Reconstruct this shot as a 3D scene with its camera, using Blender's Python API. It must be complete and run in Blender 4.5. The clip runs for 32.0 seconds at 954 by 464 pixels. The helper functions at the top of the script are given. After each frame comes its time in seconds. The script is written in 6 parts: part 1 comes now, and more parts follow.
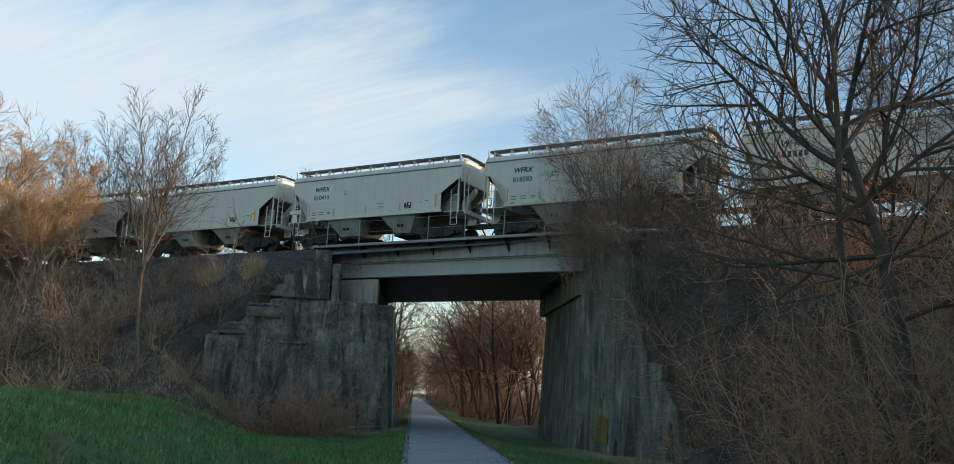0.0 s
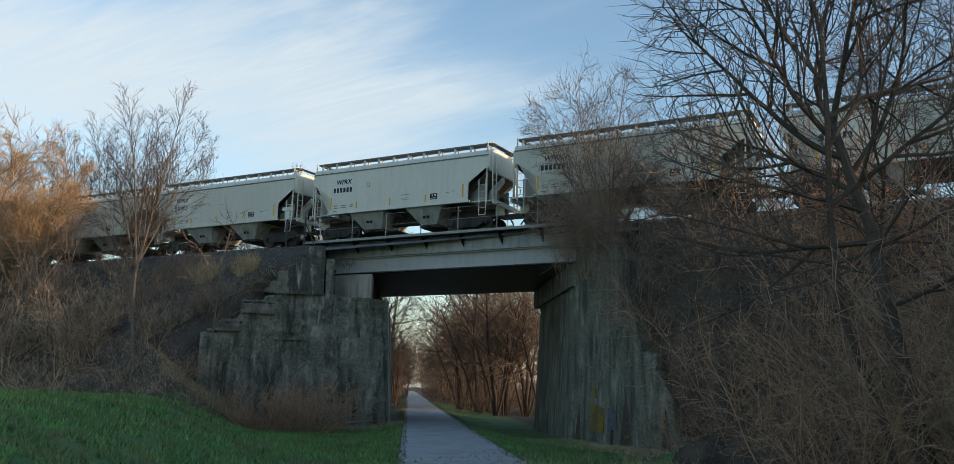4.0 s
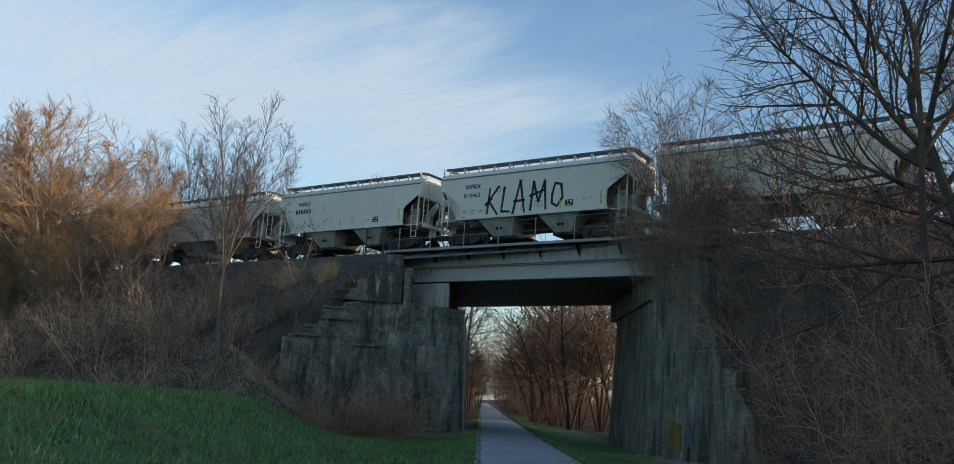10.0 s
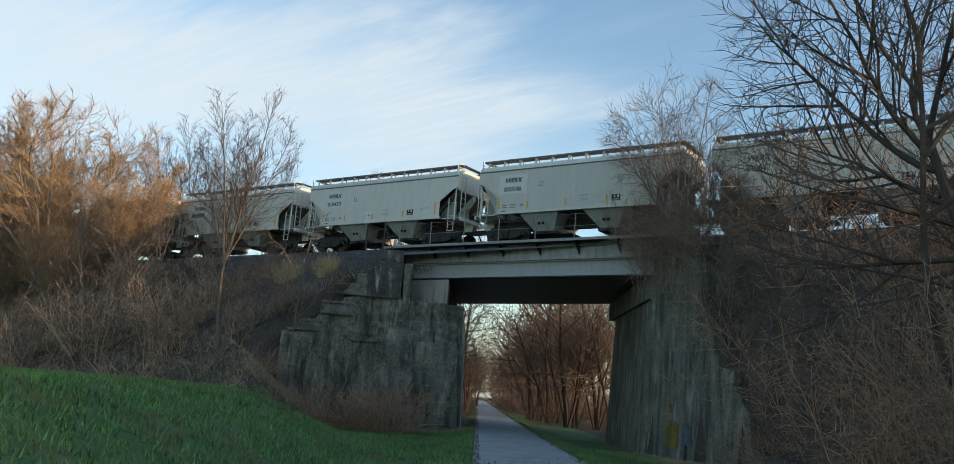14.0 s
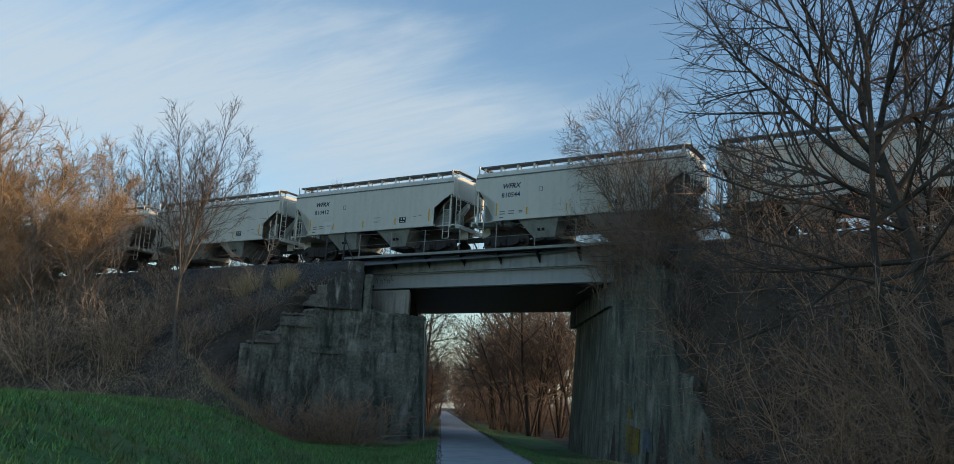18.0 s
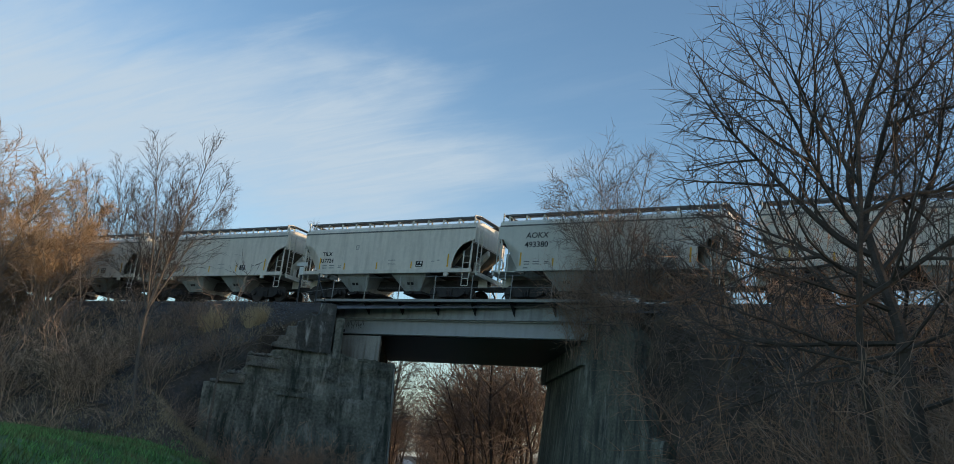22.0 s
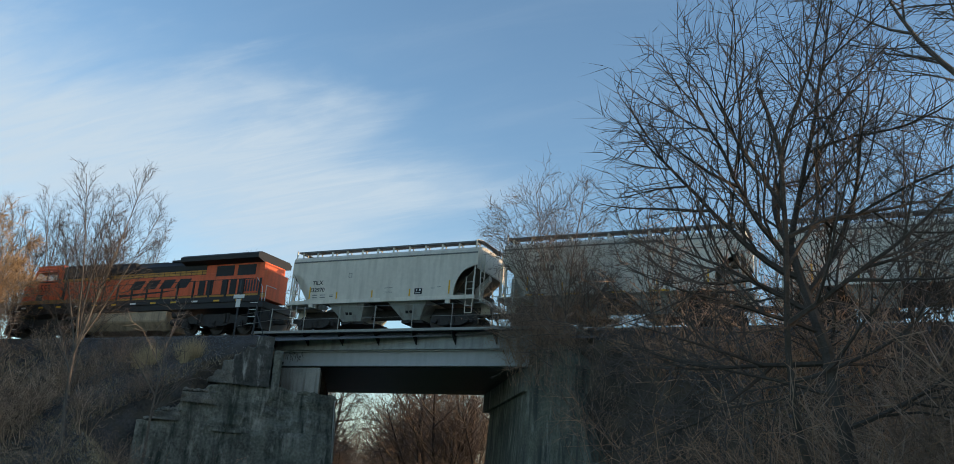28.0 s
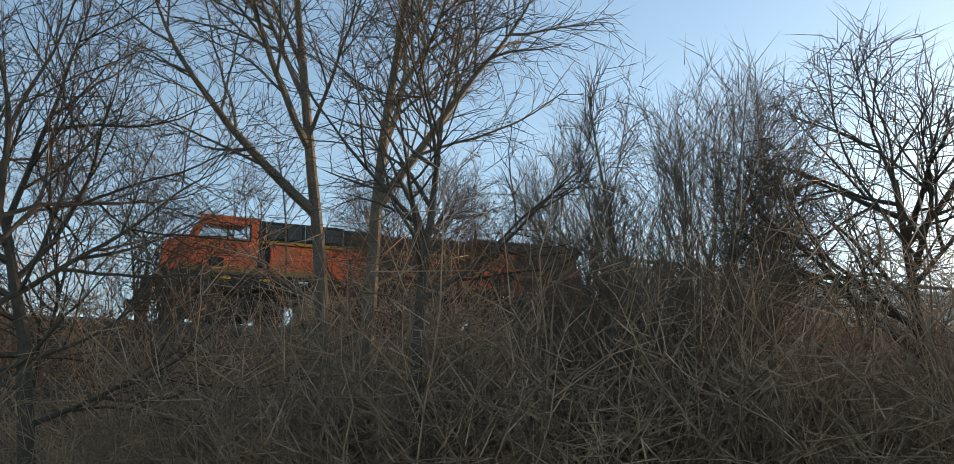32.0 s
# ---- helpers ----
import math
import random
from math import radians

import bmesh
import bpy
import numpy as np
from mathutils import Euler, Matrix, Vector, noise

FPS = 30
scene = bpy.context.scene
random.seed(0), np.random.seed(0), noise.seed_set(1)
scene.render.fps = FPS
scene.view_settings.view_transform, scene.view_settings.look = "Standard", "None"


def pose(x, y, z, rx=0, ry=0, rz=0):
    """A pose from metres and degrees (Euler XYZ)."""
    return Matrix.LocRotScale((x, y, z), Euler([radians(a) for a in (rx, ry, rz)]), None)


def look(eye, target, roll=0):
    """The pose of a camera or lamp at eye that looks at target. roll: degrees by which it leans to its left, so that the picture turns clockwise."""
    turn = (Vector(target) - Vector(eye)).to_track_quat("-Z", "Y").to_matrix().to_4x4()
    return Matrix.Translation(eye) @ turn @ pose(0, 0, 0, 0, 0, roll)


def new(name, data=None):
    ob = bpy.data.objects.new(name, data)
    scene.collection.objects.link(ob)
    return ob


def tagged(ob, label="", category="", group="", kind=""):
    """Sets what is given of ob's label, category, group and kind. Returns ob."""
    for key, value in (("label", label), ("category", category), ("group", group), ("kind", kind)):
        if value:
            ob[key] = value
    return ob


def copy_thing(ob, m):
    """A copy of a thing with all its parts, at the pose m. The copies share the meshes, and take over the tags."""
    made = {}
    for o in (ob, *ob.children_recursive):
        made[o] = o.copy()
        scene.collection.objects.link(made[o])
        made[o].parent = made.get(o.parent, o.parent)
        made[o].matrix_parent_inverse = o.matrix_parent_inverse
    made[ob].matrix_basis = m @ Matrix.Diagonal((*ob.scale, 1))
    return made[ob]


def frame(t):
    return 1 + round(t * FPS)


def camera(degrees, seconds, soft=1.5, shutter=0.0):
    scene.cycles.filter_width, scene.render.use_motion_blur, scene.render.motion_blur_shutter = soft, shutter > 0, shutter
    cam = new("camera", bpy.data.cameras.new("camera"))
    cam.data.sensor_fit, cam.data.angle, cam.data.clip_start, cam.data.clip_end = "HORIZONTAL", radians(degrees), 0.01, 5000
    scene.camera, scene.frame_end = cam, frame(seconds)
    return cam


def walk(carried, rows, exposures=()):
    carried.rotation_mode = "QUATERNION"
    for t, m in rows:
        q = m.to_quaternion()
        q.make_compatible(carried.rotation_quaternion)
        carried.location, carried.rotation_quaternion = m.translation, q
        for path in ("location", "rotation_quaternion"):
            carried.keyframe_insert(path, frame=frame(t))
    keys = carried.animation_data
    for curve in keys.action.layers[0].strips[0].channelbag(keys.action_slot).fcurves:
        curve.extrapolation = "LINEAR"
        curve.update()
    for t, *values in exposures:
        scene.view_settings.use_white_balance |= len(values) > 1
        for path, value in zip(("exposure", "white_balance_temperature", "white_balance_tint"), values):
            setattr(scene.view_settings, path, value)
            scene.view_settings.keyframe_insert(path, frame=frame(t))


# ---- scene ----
cam = camera(58.40, 32.0, soft=0.85)
# seconds, eye, heading (clockwise from +y), pitch, roll in degrees
PATH = [
    (0.0, 29.094, -37.815, 1.619, -29.879, 10.872, 2.697),
    (0.5, 29.096, -37.824, 1.620, -29.698, 10.688, 2.550),
    (1.0, 29.097, -37.833, 1.621, -29.582, 10.531, 2.439),
    (1.5, 29.098, -37.841, 1.622, -29.566, 10.420, 2.365),
    (2.0, 29.100, -37.850, 1.623, -29.498, 10.378, 2.257),
    (2.5, 29.101, -37.859, 1.624, -29.312, 10.416, 2.031),
    (4.5, 29.107, -37.894, 1.615, -29.687, 10.383, 1.198),
    (5.0, 29.108, -37.903, 1.603, -31.093, 10.351, 1.501),
    (5.5, 29.110, -37.913, 1.591, -32.317, 10.393, 1.833),
    (6.0, 29.111, -37.922, 1.579, -32.252, 10.477, 1.839),
    (6.5, 29.113, -37.931, 1.566, -32.386, 10.532, 1.962),
    (7.0, 29.114, -37.941, 1.554, -32.416, 10.623, 2.114),
    (7.5, 29.116, -37.950, 1.542, -32.372, 10.663, 2.231),
    (8.0, 29.117, -37.959, 1.530, -32.326, 10.755, 2.338),
    (8.5, 29.116, -37.976, 1.521, -32.396, 10.800, 2.484),
    (9.0, 29.115, -37.992, 1.512, -32.591, 10.892, 2.644),
    (9.5, 29.114, -38.009, 1.503, -34.199, 11.033, 3.266),
    (10.0, 29.113, -38.025, 1.494, -34.560, 11.043, 3.543),
    (10.5, 29.112, -38.041, 1.485, -34.655, 11.109, 3.844),
    (11.0, 29.111, -38.058, 1.476, -34.604, 11.152, 3.923),
    (11.5, 29.109, -38.074, 1.467, -34.601, 11.272, 3.901),
    (12.0, 29.108, -38.091, 1.458, -34.532, 11.302, 3.865),
    (12.5, 29.105, -38.103, 1.453, -34.500, 11.292, 3.957),
    (13.0, 29.102, -38.116, 1.447, -34.426, 11.333, 4.063),
    (13.5, 29.098, -38.128, 1.442, -34.332, 11.103, 4.073),
    (14.0, 29.095, -38.140, 1.437, -34.450, 10.884, 4.291),
    (14.5, 29.092, -38.153, 1.432, -34.416, 10.680, 4.213),
    (16.5, 29.088, -38.167, 1.415, -31.710, 10.232, 2.799),
    (17.0, 29.095, -38.144, 1.414, -31.670, 10.246, 2.581),
    (17.5, 29.102, -38.122, 1.412, -31.717, 10.376, 3.074),
    (18.0, 29.109, -38.099, 1.411, -31.845, 11.727, 3.153),
    (18.5, 29.039, -38.077, 1.441, -32.929, 12.767, 3.444),
    (19.0, 28.969, -38.056, 1.470, -33.282, 14.039, 4.473),
    (19.5, 28.898, -38.034, 1.500, -33.070, 14.627, 5.262),
    (20.0, 28.828, -38.013, 1.529, -32.335, 14.614, 5.520),
    (20.5, 28.834, -38.003, 1.539, -31.108, 14.764, 5.866),
    (21.0, 28.840, -37.993, 1.549, -30.978, 14.817, 6.109),
    (21.5, 28.845, -37.983, 1.559, -30.792, 14.931, 6.436),
    (22.0, 28.851, -37.973, 1.569, -30.364, 15.074, 6.306),
    (22.5, 28.871, -37.968, 1.571, -30.170, 15.164, 6.058),
    (23.0, 28.890, -37.963, 1.573, -29.987, 15.410, 5.855),
    (23.5, 28.910, -37.958, 1.575, -29.927, 16.028, 5.851),
    (24.0, 28.930, -37.953, 1.577, -28.482, 16.625, 5.509),
    (24.5, 28.931, -37.951, 1.582, -27.010, 16.855, 5.034),
    (25.0, 28.932, -37.950, 1.587, -26.829, 16.932, 4.781),
    (25.5, 28.933, -37.948, 1.592, -26.763, 16.952, 4.610),
    (27.5, 28.937, -37.941, 1.613, -26.339, 17.354, 4.658),
    (28.0, 28.938, -37.940, 1.618, -26.461, 17.239, 4.243),
    (28.5, 28.931, -37.939, 1.642, -26.513, 16.756, 4.321),
    (29.0, 28.924, -37.939, 1.666, -26.450, 16.641, 4.205),
    (29.5, 28.945, -37.964, 1.662, -25.889, 16.622, 4.148),
    (30.0, 29.010, -37.761, 1.738, -18.767, 17.075, 2.721),
    (30.5, 29.075, -37.763, 1.692, -7.331, 17.623, 0.729),
    (31.0, 29.145, -37.756, 1.637, 3.318, 18.022, 0.370),
    (31.5, 29.272, -37.651, 1.691, 13.391, 18.060, -0.408),
    (32.0, 29.511, -37.600, 1.664, 22.553, 18.030, -1.694),
]


def eye_pose(x, y, z, heading, pitch, roll):
    return pose(x, y, z, 90 + pitch, 0, -heading) @ pose(0, 0, 0, 0, 0, roll)


walk(cam, [(r[0], eye_pose(*r[1:])) for r in PATH], exposures=[(0.0, 1.20, 6650, 10), (9.0, 1.18, 6550, 10), (10.0, 0.94, 6150, 10), (13.0, 0.95, 6150, 10), (14.0, 1.24, 6600, 10), (17.0, 1.22, 6600, 10), (18.0, 0.87, 6200, 9), (20.0, 0.86, 6100, 9), (23.0, 0.84, 6050, 9), (29.0, 0.98, 6200, 9), (30.0, 1.0, 6350, 9), (31.0, 1.25, 6900, 10), (32.0, 1.45, 7300, 11)])

# ---------------------------------------------------------------- light
SUN_ELEV, SUN_AZ = 7.5, 81.0      # degrees; azimuth clockwise from +y
world = bpy.data.worlds.new("sky")
scene.world = world
world.use_nodes = True
wn, wl = world.node_tree.nodes, world.node_tree.links
wn.clear()
w_out = wn.new("ShaderNodeOutputWorld")
w_bg = wn.new("ShaderNodeBackground")
w_sky = wn.new("ShaderNodeTexSky")
w_sky.sky_type = "NISHITA"
w_sky.sun_disc = False
w_sky.sun_elevation = radians(SUN_ELEV)
w_sky.sun_rotation = radians(SUN_AZ)
w_sky.air_density, w_sky.dust_density, w_sky.ozone_density = 1.0, 0.6, 1.85
w_bg.inputs["Strength"].default_value = 0.15
# thin high cirrus, stretched along one wind direction, on a flat layer above
w_co = wn.new("ShaderNodeTexCoord")
w_sep = wn.new("ShaderNodeSeparateXYZ")
wl.new(w_co.outputs["Generated"], w_sep.inputs[0])


def wmath(op, a, b=None, clamp=False):
    n = wn.new("ShaderNodeMath")
    n.operation, n.use_clamp = op, clamp
    for i, v in enumerate((a, b)):
        if v is None:
            continue
        if isinstance(v, (int, float)):
            n.inputs[i].default_value = v
        else:
            wl.new(v, n.inputs[i])
    return n.outputs[0]


w_h = wmath("ADD", wmath("MAXIMUM", w_sep.outputs[2], 0.0), 0.12)
w_com = wn.new("ShaderNodeCombineXYZ")
wl.new(wmath("DIVIDE", w_sep.outputs[0], w_h), w_com.inputs[0])
wl.new(wmath("DIVIDE", w_sep.outputs[1], w_h), w_com.inputs[1])


def wdot(v, axis):
    n = wn.new("ShaderNodeVectorMath")
    n.operation = "DOT_PRODUCT"
    wl.new(v, n.inputs[0])
    n.inputs[1].default_value = axis
    return n.outputs["Value"]


def wstep(v, a, b):
    n = wn.new("ShaderNodeMapRange")
    n.interpolation_type = "SMOOTHSTEP"
    wl.new(v, n.inputs["Value"])
    n.inputs["From Min"].default_value, n.inputs["From Max"].default_value = a, b
    return n.outputs[0]


def wnoise(scale, detail, rough, stretch, distort=0.4, turn=-57.8):
    mp = wn.new("ShaderNodeMapping")
    mp.inputs["Rotation"].default_value = (0, 0, radians(turn))
    mp.inputs["Scale"].default_value = stretch
    wl.new(w_com.outputs[0], mp.inputs[0])
    n = wn.new("ShaderNodeTexNoise")
    n.inputs["Scale"].default_value, n.inputs["Detail"].default_value = scale, detail
    n.inputs["Roughness"].default_value, n.inputs["Distortion"].default_value = rough, distort
    wl.new(mp.outputs[0], n.inputs["Vector"])
    return n.outputs["Fac"]


# a bank of cirrus with streaks along its length, and a faint veil elsewhere
w_q, w_s = wdot(w_com.outputs[0], (0.858, -0.513, 0)), wdot(w_com.outputs[0], (0.513, 0.858, 0))
w_long = wnoise(1.6, 8, 0.55, (0.5, 1.5, 1))
w_fine = wnoise(5.0, 9, 0.6, (0.4, 1.6, 1), 0.8)
w_off = wmath("ADD", wmath("MULTIPLY", wmath("SUBTRACT", w_long, 0.5), 1.1), wmath("MULTIPLY", wmath("SUBTRACT", w_fine, 0.5), 0.45))
w_d = wmath("ADD", wmath("ADD", w_q, 2.03), w_off)
w_dist = wmath("MAXIMUM", w_d, wmath("MULTIPLY", w_d, -0.5))      # the bank fades more slowly towards the horizon
w_thread = wnoise(9.0, 8, 0.65, (0.22, 2.0, 1), 1.2, -78.0)
w_band = wmath("MULTIPLY", wstep(w_dist, 0.62, 0.05), wstep(wmath("ADD", w_s, w_off), 1.5, 0.75))
w_veil = wmath("MULTIPLY", wstep(wmath("ADD", wmath("MULTIPLY", w_long, 0.6), wmath("MULTIPLY", w_fine, 0.4)), 0.46, 0.75), 0.10)
w_band = wmath("MULTIPLY", w_band, wmath("ADD", wmath("MULTIPLY", wstep(w_thread, 0.36, 0.62), 0.18), 0.84))
w_fac = wmath("MINIMUM", wmath("ADD", wmath("MULTIPLY", w_band, 0.85), wmath("MULTIPLY", w_veil, wmath("ADD", w_thread, 0.5))), 0.92)
w_mix = wn.new("ShaderNodeMix")
w_mix.data_type = "RGBA"
w_mix.inputs["B"].default_value = (2.12, 2.4, 2.58, 1)
w_fac = wmath("MAXIMUM", w_fac, wmath("MULTIPLY", wstep(w_sep.outputs[2], 0.15, 0.0), 0.55))      # pale haze along the horizon
wl.new(w_fac, w_mix.inputs["Factor"])
wl.new(w_sky.outputs[0], w_mix.inputs["A"])
wl.new(w_mix.outputs["Result"], w_bg.inputs["Color"])
wl.new(w_bg.outputs[0], w_out.inputs[0])

sun = new("sun", bpy.data.lights.new("sun", "SUN"))
sun.data.energy, sun.data.angle, sun.data.color = 2.2, radians(0.6), (1.0, 0.70, 0.42)
s_a, s_e = radians(SUN_AZ), radians(SUN_ELEV)
sun.matrix_world = look((0, 0, 60), (-math.sin(s_a) * math.cos(s_e), -math.cos(s_a) * math.cos(s_e), 60 - math.sin(s_e)))


# ---------------------------------------------------------------- materials
def mat(name, color, rough=0.8, metal=0.0, spread=0.25, scale=2.0, fine=30.0, bump=0.2, dirt=None, dirt_amount=0.0,
        streak=False, per_object=0.0, island=0.0, spec=0.3, bloom=None):
    """A procedural surface: base colour varied at two scales, optional dirt (streaked downwards), relief."""
    m = bpy.data.materials.new(name)
    m.use_nodes = True
    N, K = m.node_tree.nodes, m.node_tree.links
    bsdf = N["Principled BSDF"]
    co = N.new("ShaderNodeTexCoord")
    big = N.new("ShaderNodeTexNoise")
    big.inputs["Scale"].default_value, big.inputs["Detail"].default_value = scale, 5
    small = N.new("ShaderNodeTexNoise")
    small.inputs["Scale"].default_value, small.inputs["Detail"].default_value = fine, 4
    for n in (big, small):
        K.new(co.outputs["Object"], n.inputs["Vector"])
    mul = N.new("ShaderNodeMath")
    mul.operation = "ADD"
    K.new(big.outputs["Fac"], mul.inputs[0])
    K.new(small.outputs["Fac"], mul.inputs[1])
    val = N.new("ShaderNodeMapRange")
    val.inputs["From Min"].default_value, val.inputs["From Max"].default_value = 0.6, 1.4
    val.inputs["To Min"].default_value, val.inputs["To Max"].default_value = 1 - spread, 1 + spread
    K.new(mul.outputs[0], val.inputs["Value"])
    hsv = N.new("ShaderNodeHueSaturation")
    hsv.inputs["Color"].default_value = (*color, 1)
    last = val.outputs[0]
    for amount, node, out in ((per_object, "ShaderNodeObjectInfo", "Random"), (island, "ShaderNodeNewGeometry", "Random Per Island")):
        if amount:
            rnd = N.new(node)
            mr = N.new("ShaderNodeMapRange")
            mr.inputs["To Min"].default_value, mr.inputs["To Max"].default_value = 1 - amount, 1 + amount
            K.new(rnd.outputs[out], mr.inputs["Value"])
            mm = N.new("ShaderNodeMath")
            mm.operation = "MULTIPLY"
            K.new(last, mm.inputs[0])
            K.new(mr.outputs[0], mm.inputs[1])
            last = mm.outputs[0]
    K.new(last, hsv.inputs["Value"])
    col = hsv.outputs[0]
    if dirt:
        dn = N.new("ShaderNodeTexNoise")
        dn.inputs["Scale"].default_value, dn.inputs["Detail"].default_value = (1.3 if not streak else 1.0), 6
        if streak:
            mp = N.new("ShaderNodeMapping")
            mp.inputs["Scale"].default_value = (3.2, 3.2, 0.35)
            K.new(co.outputs["Object"], mp.inputs[0])
            K.new(mp.outputs[0], dn.inputs["Vector"])
        else:
            K.new(co.outputs["Object"], dn.inputs["Vector"])
        rp = N.new("ShaderNodeValToRGB")
        rp.color_ramp.elements[0].position, rp.color_ramp.elements[1].position = 0.45, 0.68
        K.new(dn.outputs["Fac"], rp.inputs[0])
        am = N.new("ShaderNodeMath")
        am.operation = "MULTIPLY"
        am.inputs[1].default_value = dirt_amount
        K.new(rp.outputs[0], am.inputs[0])
        mx = N.new("ShaderNodeMix")
        mx.data_type = "RGBA"
        mx.inputs["B"].default_value = (*dirt, 1)
        K.new(am.outputs[0], mx.inputs["Factor"])
        K.new(col, mx.inputs["A"])
        col = mx.outputs["Result"]
    if bloom:
        # pale salts that have run down the face
        bn = N.new("ShaderNodeTexNoise")
        bn.inputs["Scale"].default_value, bn.inputs["Detail"].default_value, bn.inputs["Roughness"].default_value = 1.0, 8, 0.65
        bm_ = N.new("ShaderNodeMapping")
        bm_.inputs["Scale"].default_value, bm_.inputs["Location"].default_value = (2.3, 2.3, 0.6), (7, 3, 1)
        K.new(co.outputs["Object"], bm_.inputs[0])
        K.new(bm_.outputs[0], bn.inputs["Vector"])
        br = N.new("ShaderNodeValToRGB")
        br.color_ramp.elements[0].position, br.color_ramp.elements[1].position = (0.54, 0.74) if max(bloom) < 0.5 else (0.54, 0.62)
        K.new(bn.outputs["Fac"], br.inputs[0])
        bx = N.new("ShaderNodeMix")
        bx.data_type = "RGBA"
        bx.inputs["B"].default_value = (*bloom, 1)
        K.new(br.outputs[0], bx.inputs["Factor"])
        K.new(col, bx.inputs["A"])
        col = bx.outputs["Result"]
    K.new(col, bsdf.inputs["Base Color"])
    bsdf.inputs["Roughness"].default_value = rough
    bsdf.inputs["Metallic"].default_value = metal
    bsdf.inputs["Specular IOR Level"].default_value = spec
    if bump:
        bp = N.new("ShaderNodeBump")
        bp.inputs["Strength"].default_value, bp.inputs["Distance"].default_value = bump, 0.03
        K.new(mul.outputs[0], bp.inputs["Height"])
        K.new(bp.outputs[0], bsdf.inputs["Normal"])
    return m


M_GRASS = mat("grass", (0.062, 0.140, 0.045), 0.95, spread=0.6, scale=0.35, fine=9, bump=0.8, dirt=(0.17, 0.16, 0.075), dirt_amount=0.55)
M_BLADE = mat("grass_blade", (0.112, 0.235, 0.070), 0.8, spread=0.6, scale=0.6, fine=3, bump=0, island=0.65, dirt=(0.19, 0.17, 0.08), dirt_amount=0.75)
M_SOIL = mat("leaf_litter", (0.062, 0.048, 0.036), 0.95, spread=0.7, scale=0.8, fine=13, bump=1.0, dirt=(0.15, 0.112, 0.074), dirt_amount=0.7)
M_SPILL = mat("stony_slope", (0.066, 0.060, 0.056), 0.95, spread=0.7, scale=1.0, fine=9, bump=1.0, dirt=(0.085, 0.068, 0.048), dirt_amount=0.8)
M_PATH = mat("asphalt", (0.335, 0.345, 0.345), 0.9, spread=0.14, scale=0.6, fine=60, bump=0.25, dirt=(0.20, 0.20, 0.195), dirt_amount=0.5)
M_CONC = mat("old_concrete", (0.160, 0.158, 0.130), 0.92, spread=0.7, scale=0.8, fine=8, bump=0.9, dirt=(0.032, 0.040, 0.032), dirt_amount=0.95, streak=True, bloom=(0.40, 0.375, 0.32))
M_CONC_SALT = mat("salt_streaked_concrete", (0.085, 0.082, 0.072), 0.92, spread=0.6, scale=1.2, fine=8, bump=0.9, dirt=(0.045, 0.048, 0.045), dirt_amount=0.9, streak=True, bloom=(0.42, 0.41, 0.37))
M_LEDGE = mat("crumbled_concrete", (0.185, 0.175, 0.15), 0.95, spread=0.6, scale=3.0, fine=16, bump=1.0, dirt=(0.07, 0.072, 0.065), dirt_amount=0.8)
M_CONC_LIGHT = mat("pale_concrete", (0.46, 0.43, 0.38), 0.9, spread=0.25, scale=1.2, fine=16, bump=0.4, dirt=(0.16, 0.13, 0.10), dirt_amount=0.7, streak=True)
M_STEEL = mat("painted_girder", (0.43, 0.435, 0.43), 0.6, spread=0.06, scale=0.5, fine=8, bump=0.04, dirt=(0.30, 0.295, 0.28), dirt_amount=0.35, streak=True)
M_FASCIA = mat("weathered_fascia", (0.36, 0.37, 0.36), 0.7, spread=0.15, scale=0.8, fine=9, bump=0.06, dirt=(0.12, 0.12, 0.11), dirt_amount=0.5, streak=True)
M_DARKSTEEL = mat("dark_steel", (0.06, 0.065, 0.07), 0.7, spread=0.3, scale=2, fine=20, bump=0.15)
M_POST = mat("galvanised", (0.30, 0.30, 0.28), 0.6, 0.3, spread=0.2, scale=3, fine=30, bump=0.1)
M_BALLAST = mat("ballast", (0.15, 0.15, 0.155), 0.95, spread=0.5, scale=1.2, fine=11, bump=1.0)
M_RAIL = mat("rail_steel", (0.12, 0.085, 0.065), 0.6, 0.5, spread=0.2, bump=0.1)
M_TIE = mat("tie_wood", (0.06, 0.048, 0.04), 0.9, spread=0.4, fine=18, bump=0.4)
M_CAR = mat("grey_car_paint", (0.675, 0.655, 0.575), 0.55, spread=0.06, scale=0.4, fine=5, bump=0.03, dirt=(0.42, 0.42, 0.37), dirt_amount=0.18, streak=True, per_object=0.10)
M_CAR_B = mat("pale_car_paint", (0.70, 0.645, 0.55), 0.55, spread=0.09, scale=0.5, fine=6, bump=0.03, dirt=(0.42, 0.38, 0.31), dirt_amount=0.4, streak=True, per_object=0.12)
# car paint with shade put into its base colour, plus brown streaked dirt
M_CAR_DIM = mat("shaded_car_paint", (0.36, 0.37, 0.34), 0.6, spread=0.12, scale=0.8, fine=8, bump=0.03, dirt=(0.17, 0.15, 0.12), dirt_amount=0.6, streak=True)
# wheel-spray brown, darkened further to paint in the shade of undersides
M_SHADE_GRIME = mat("shaded_road_grime", (0.125, 0.108, 0.085), 0.9, spread=0.35, scale=1.2, fine=9, bump=0.05)
M_SEAM = mat("seam", (0.16, 0.165, 0.16), 0.8, spread=0.2, bump=0)
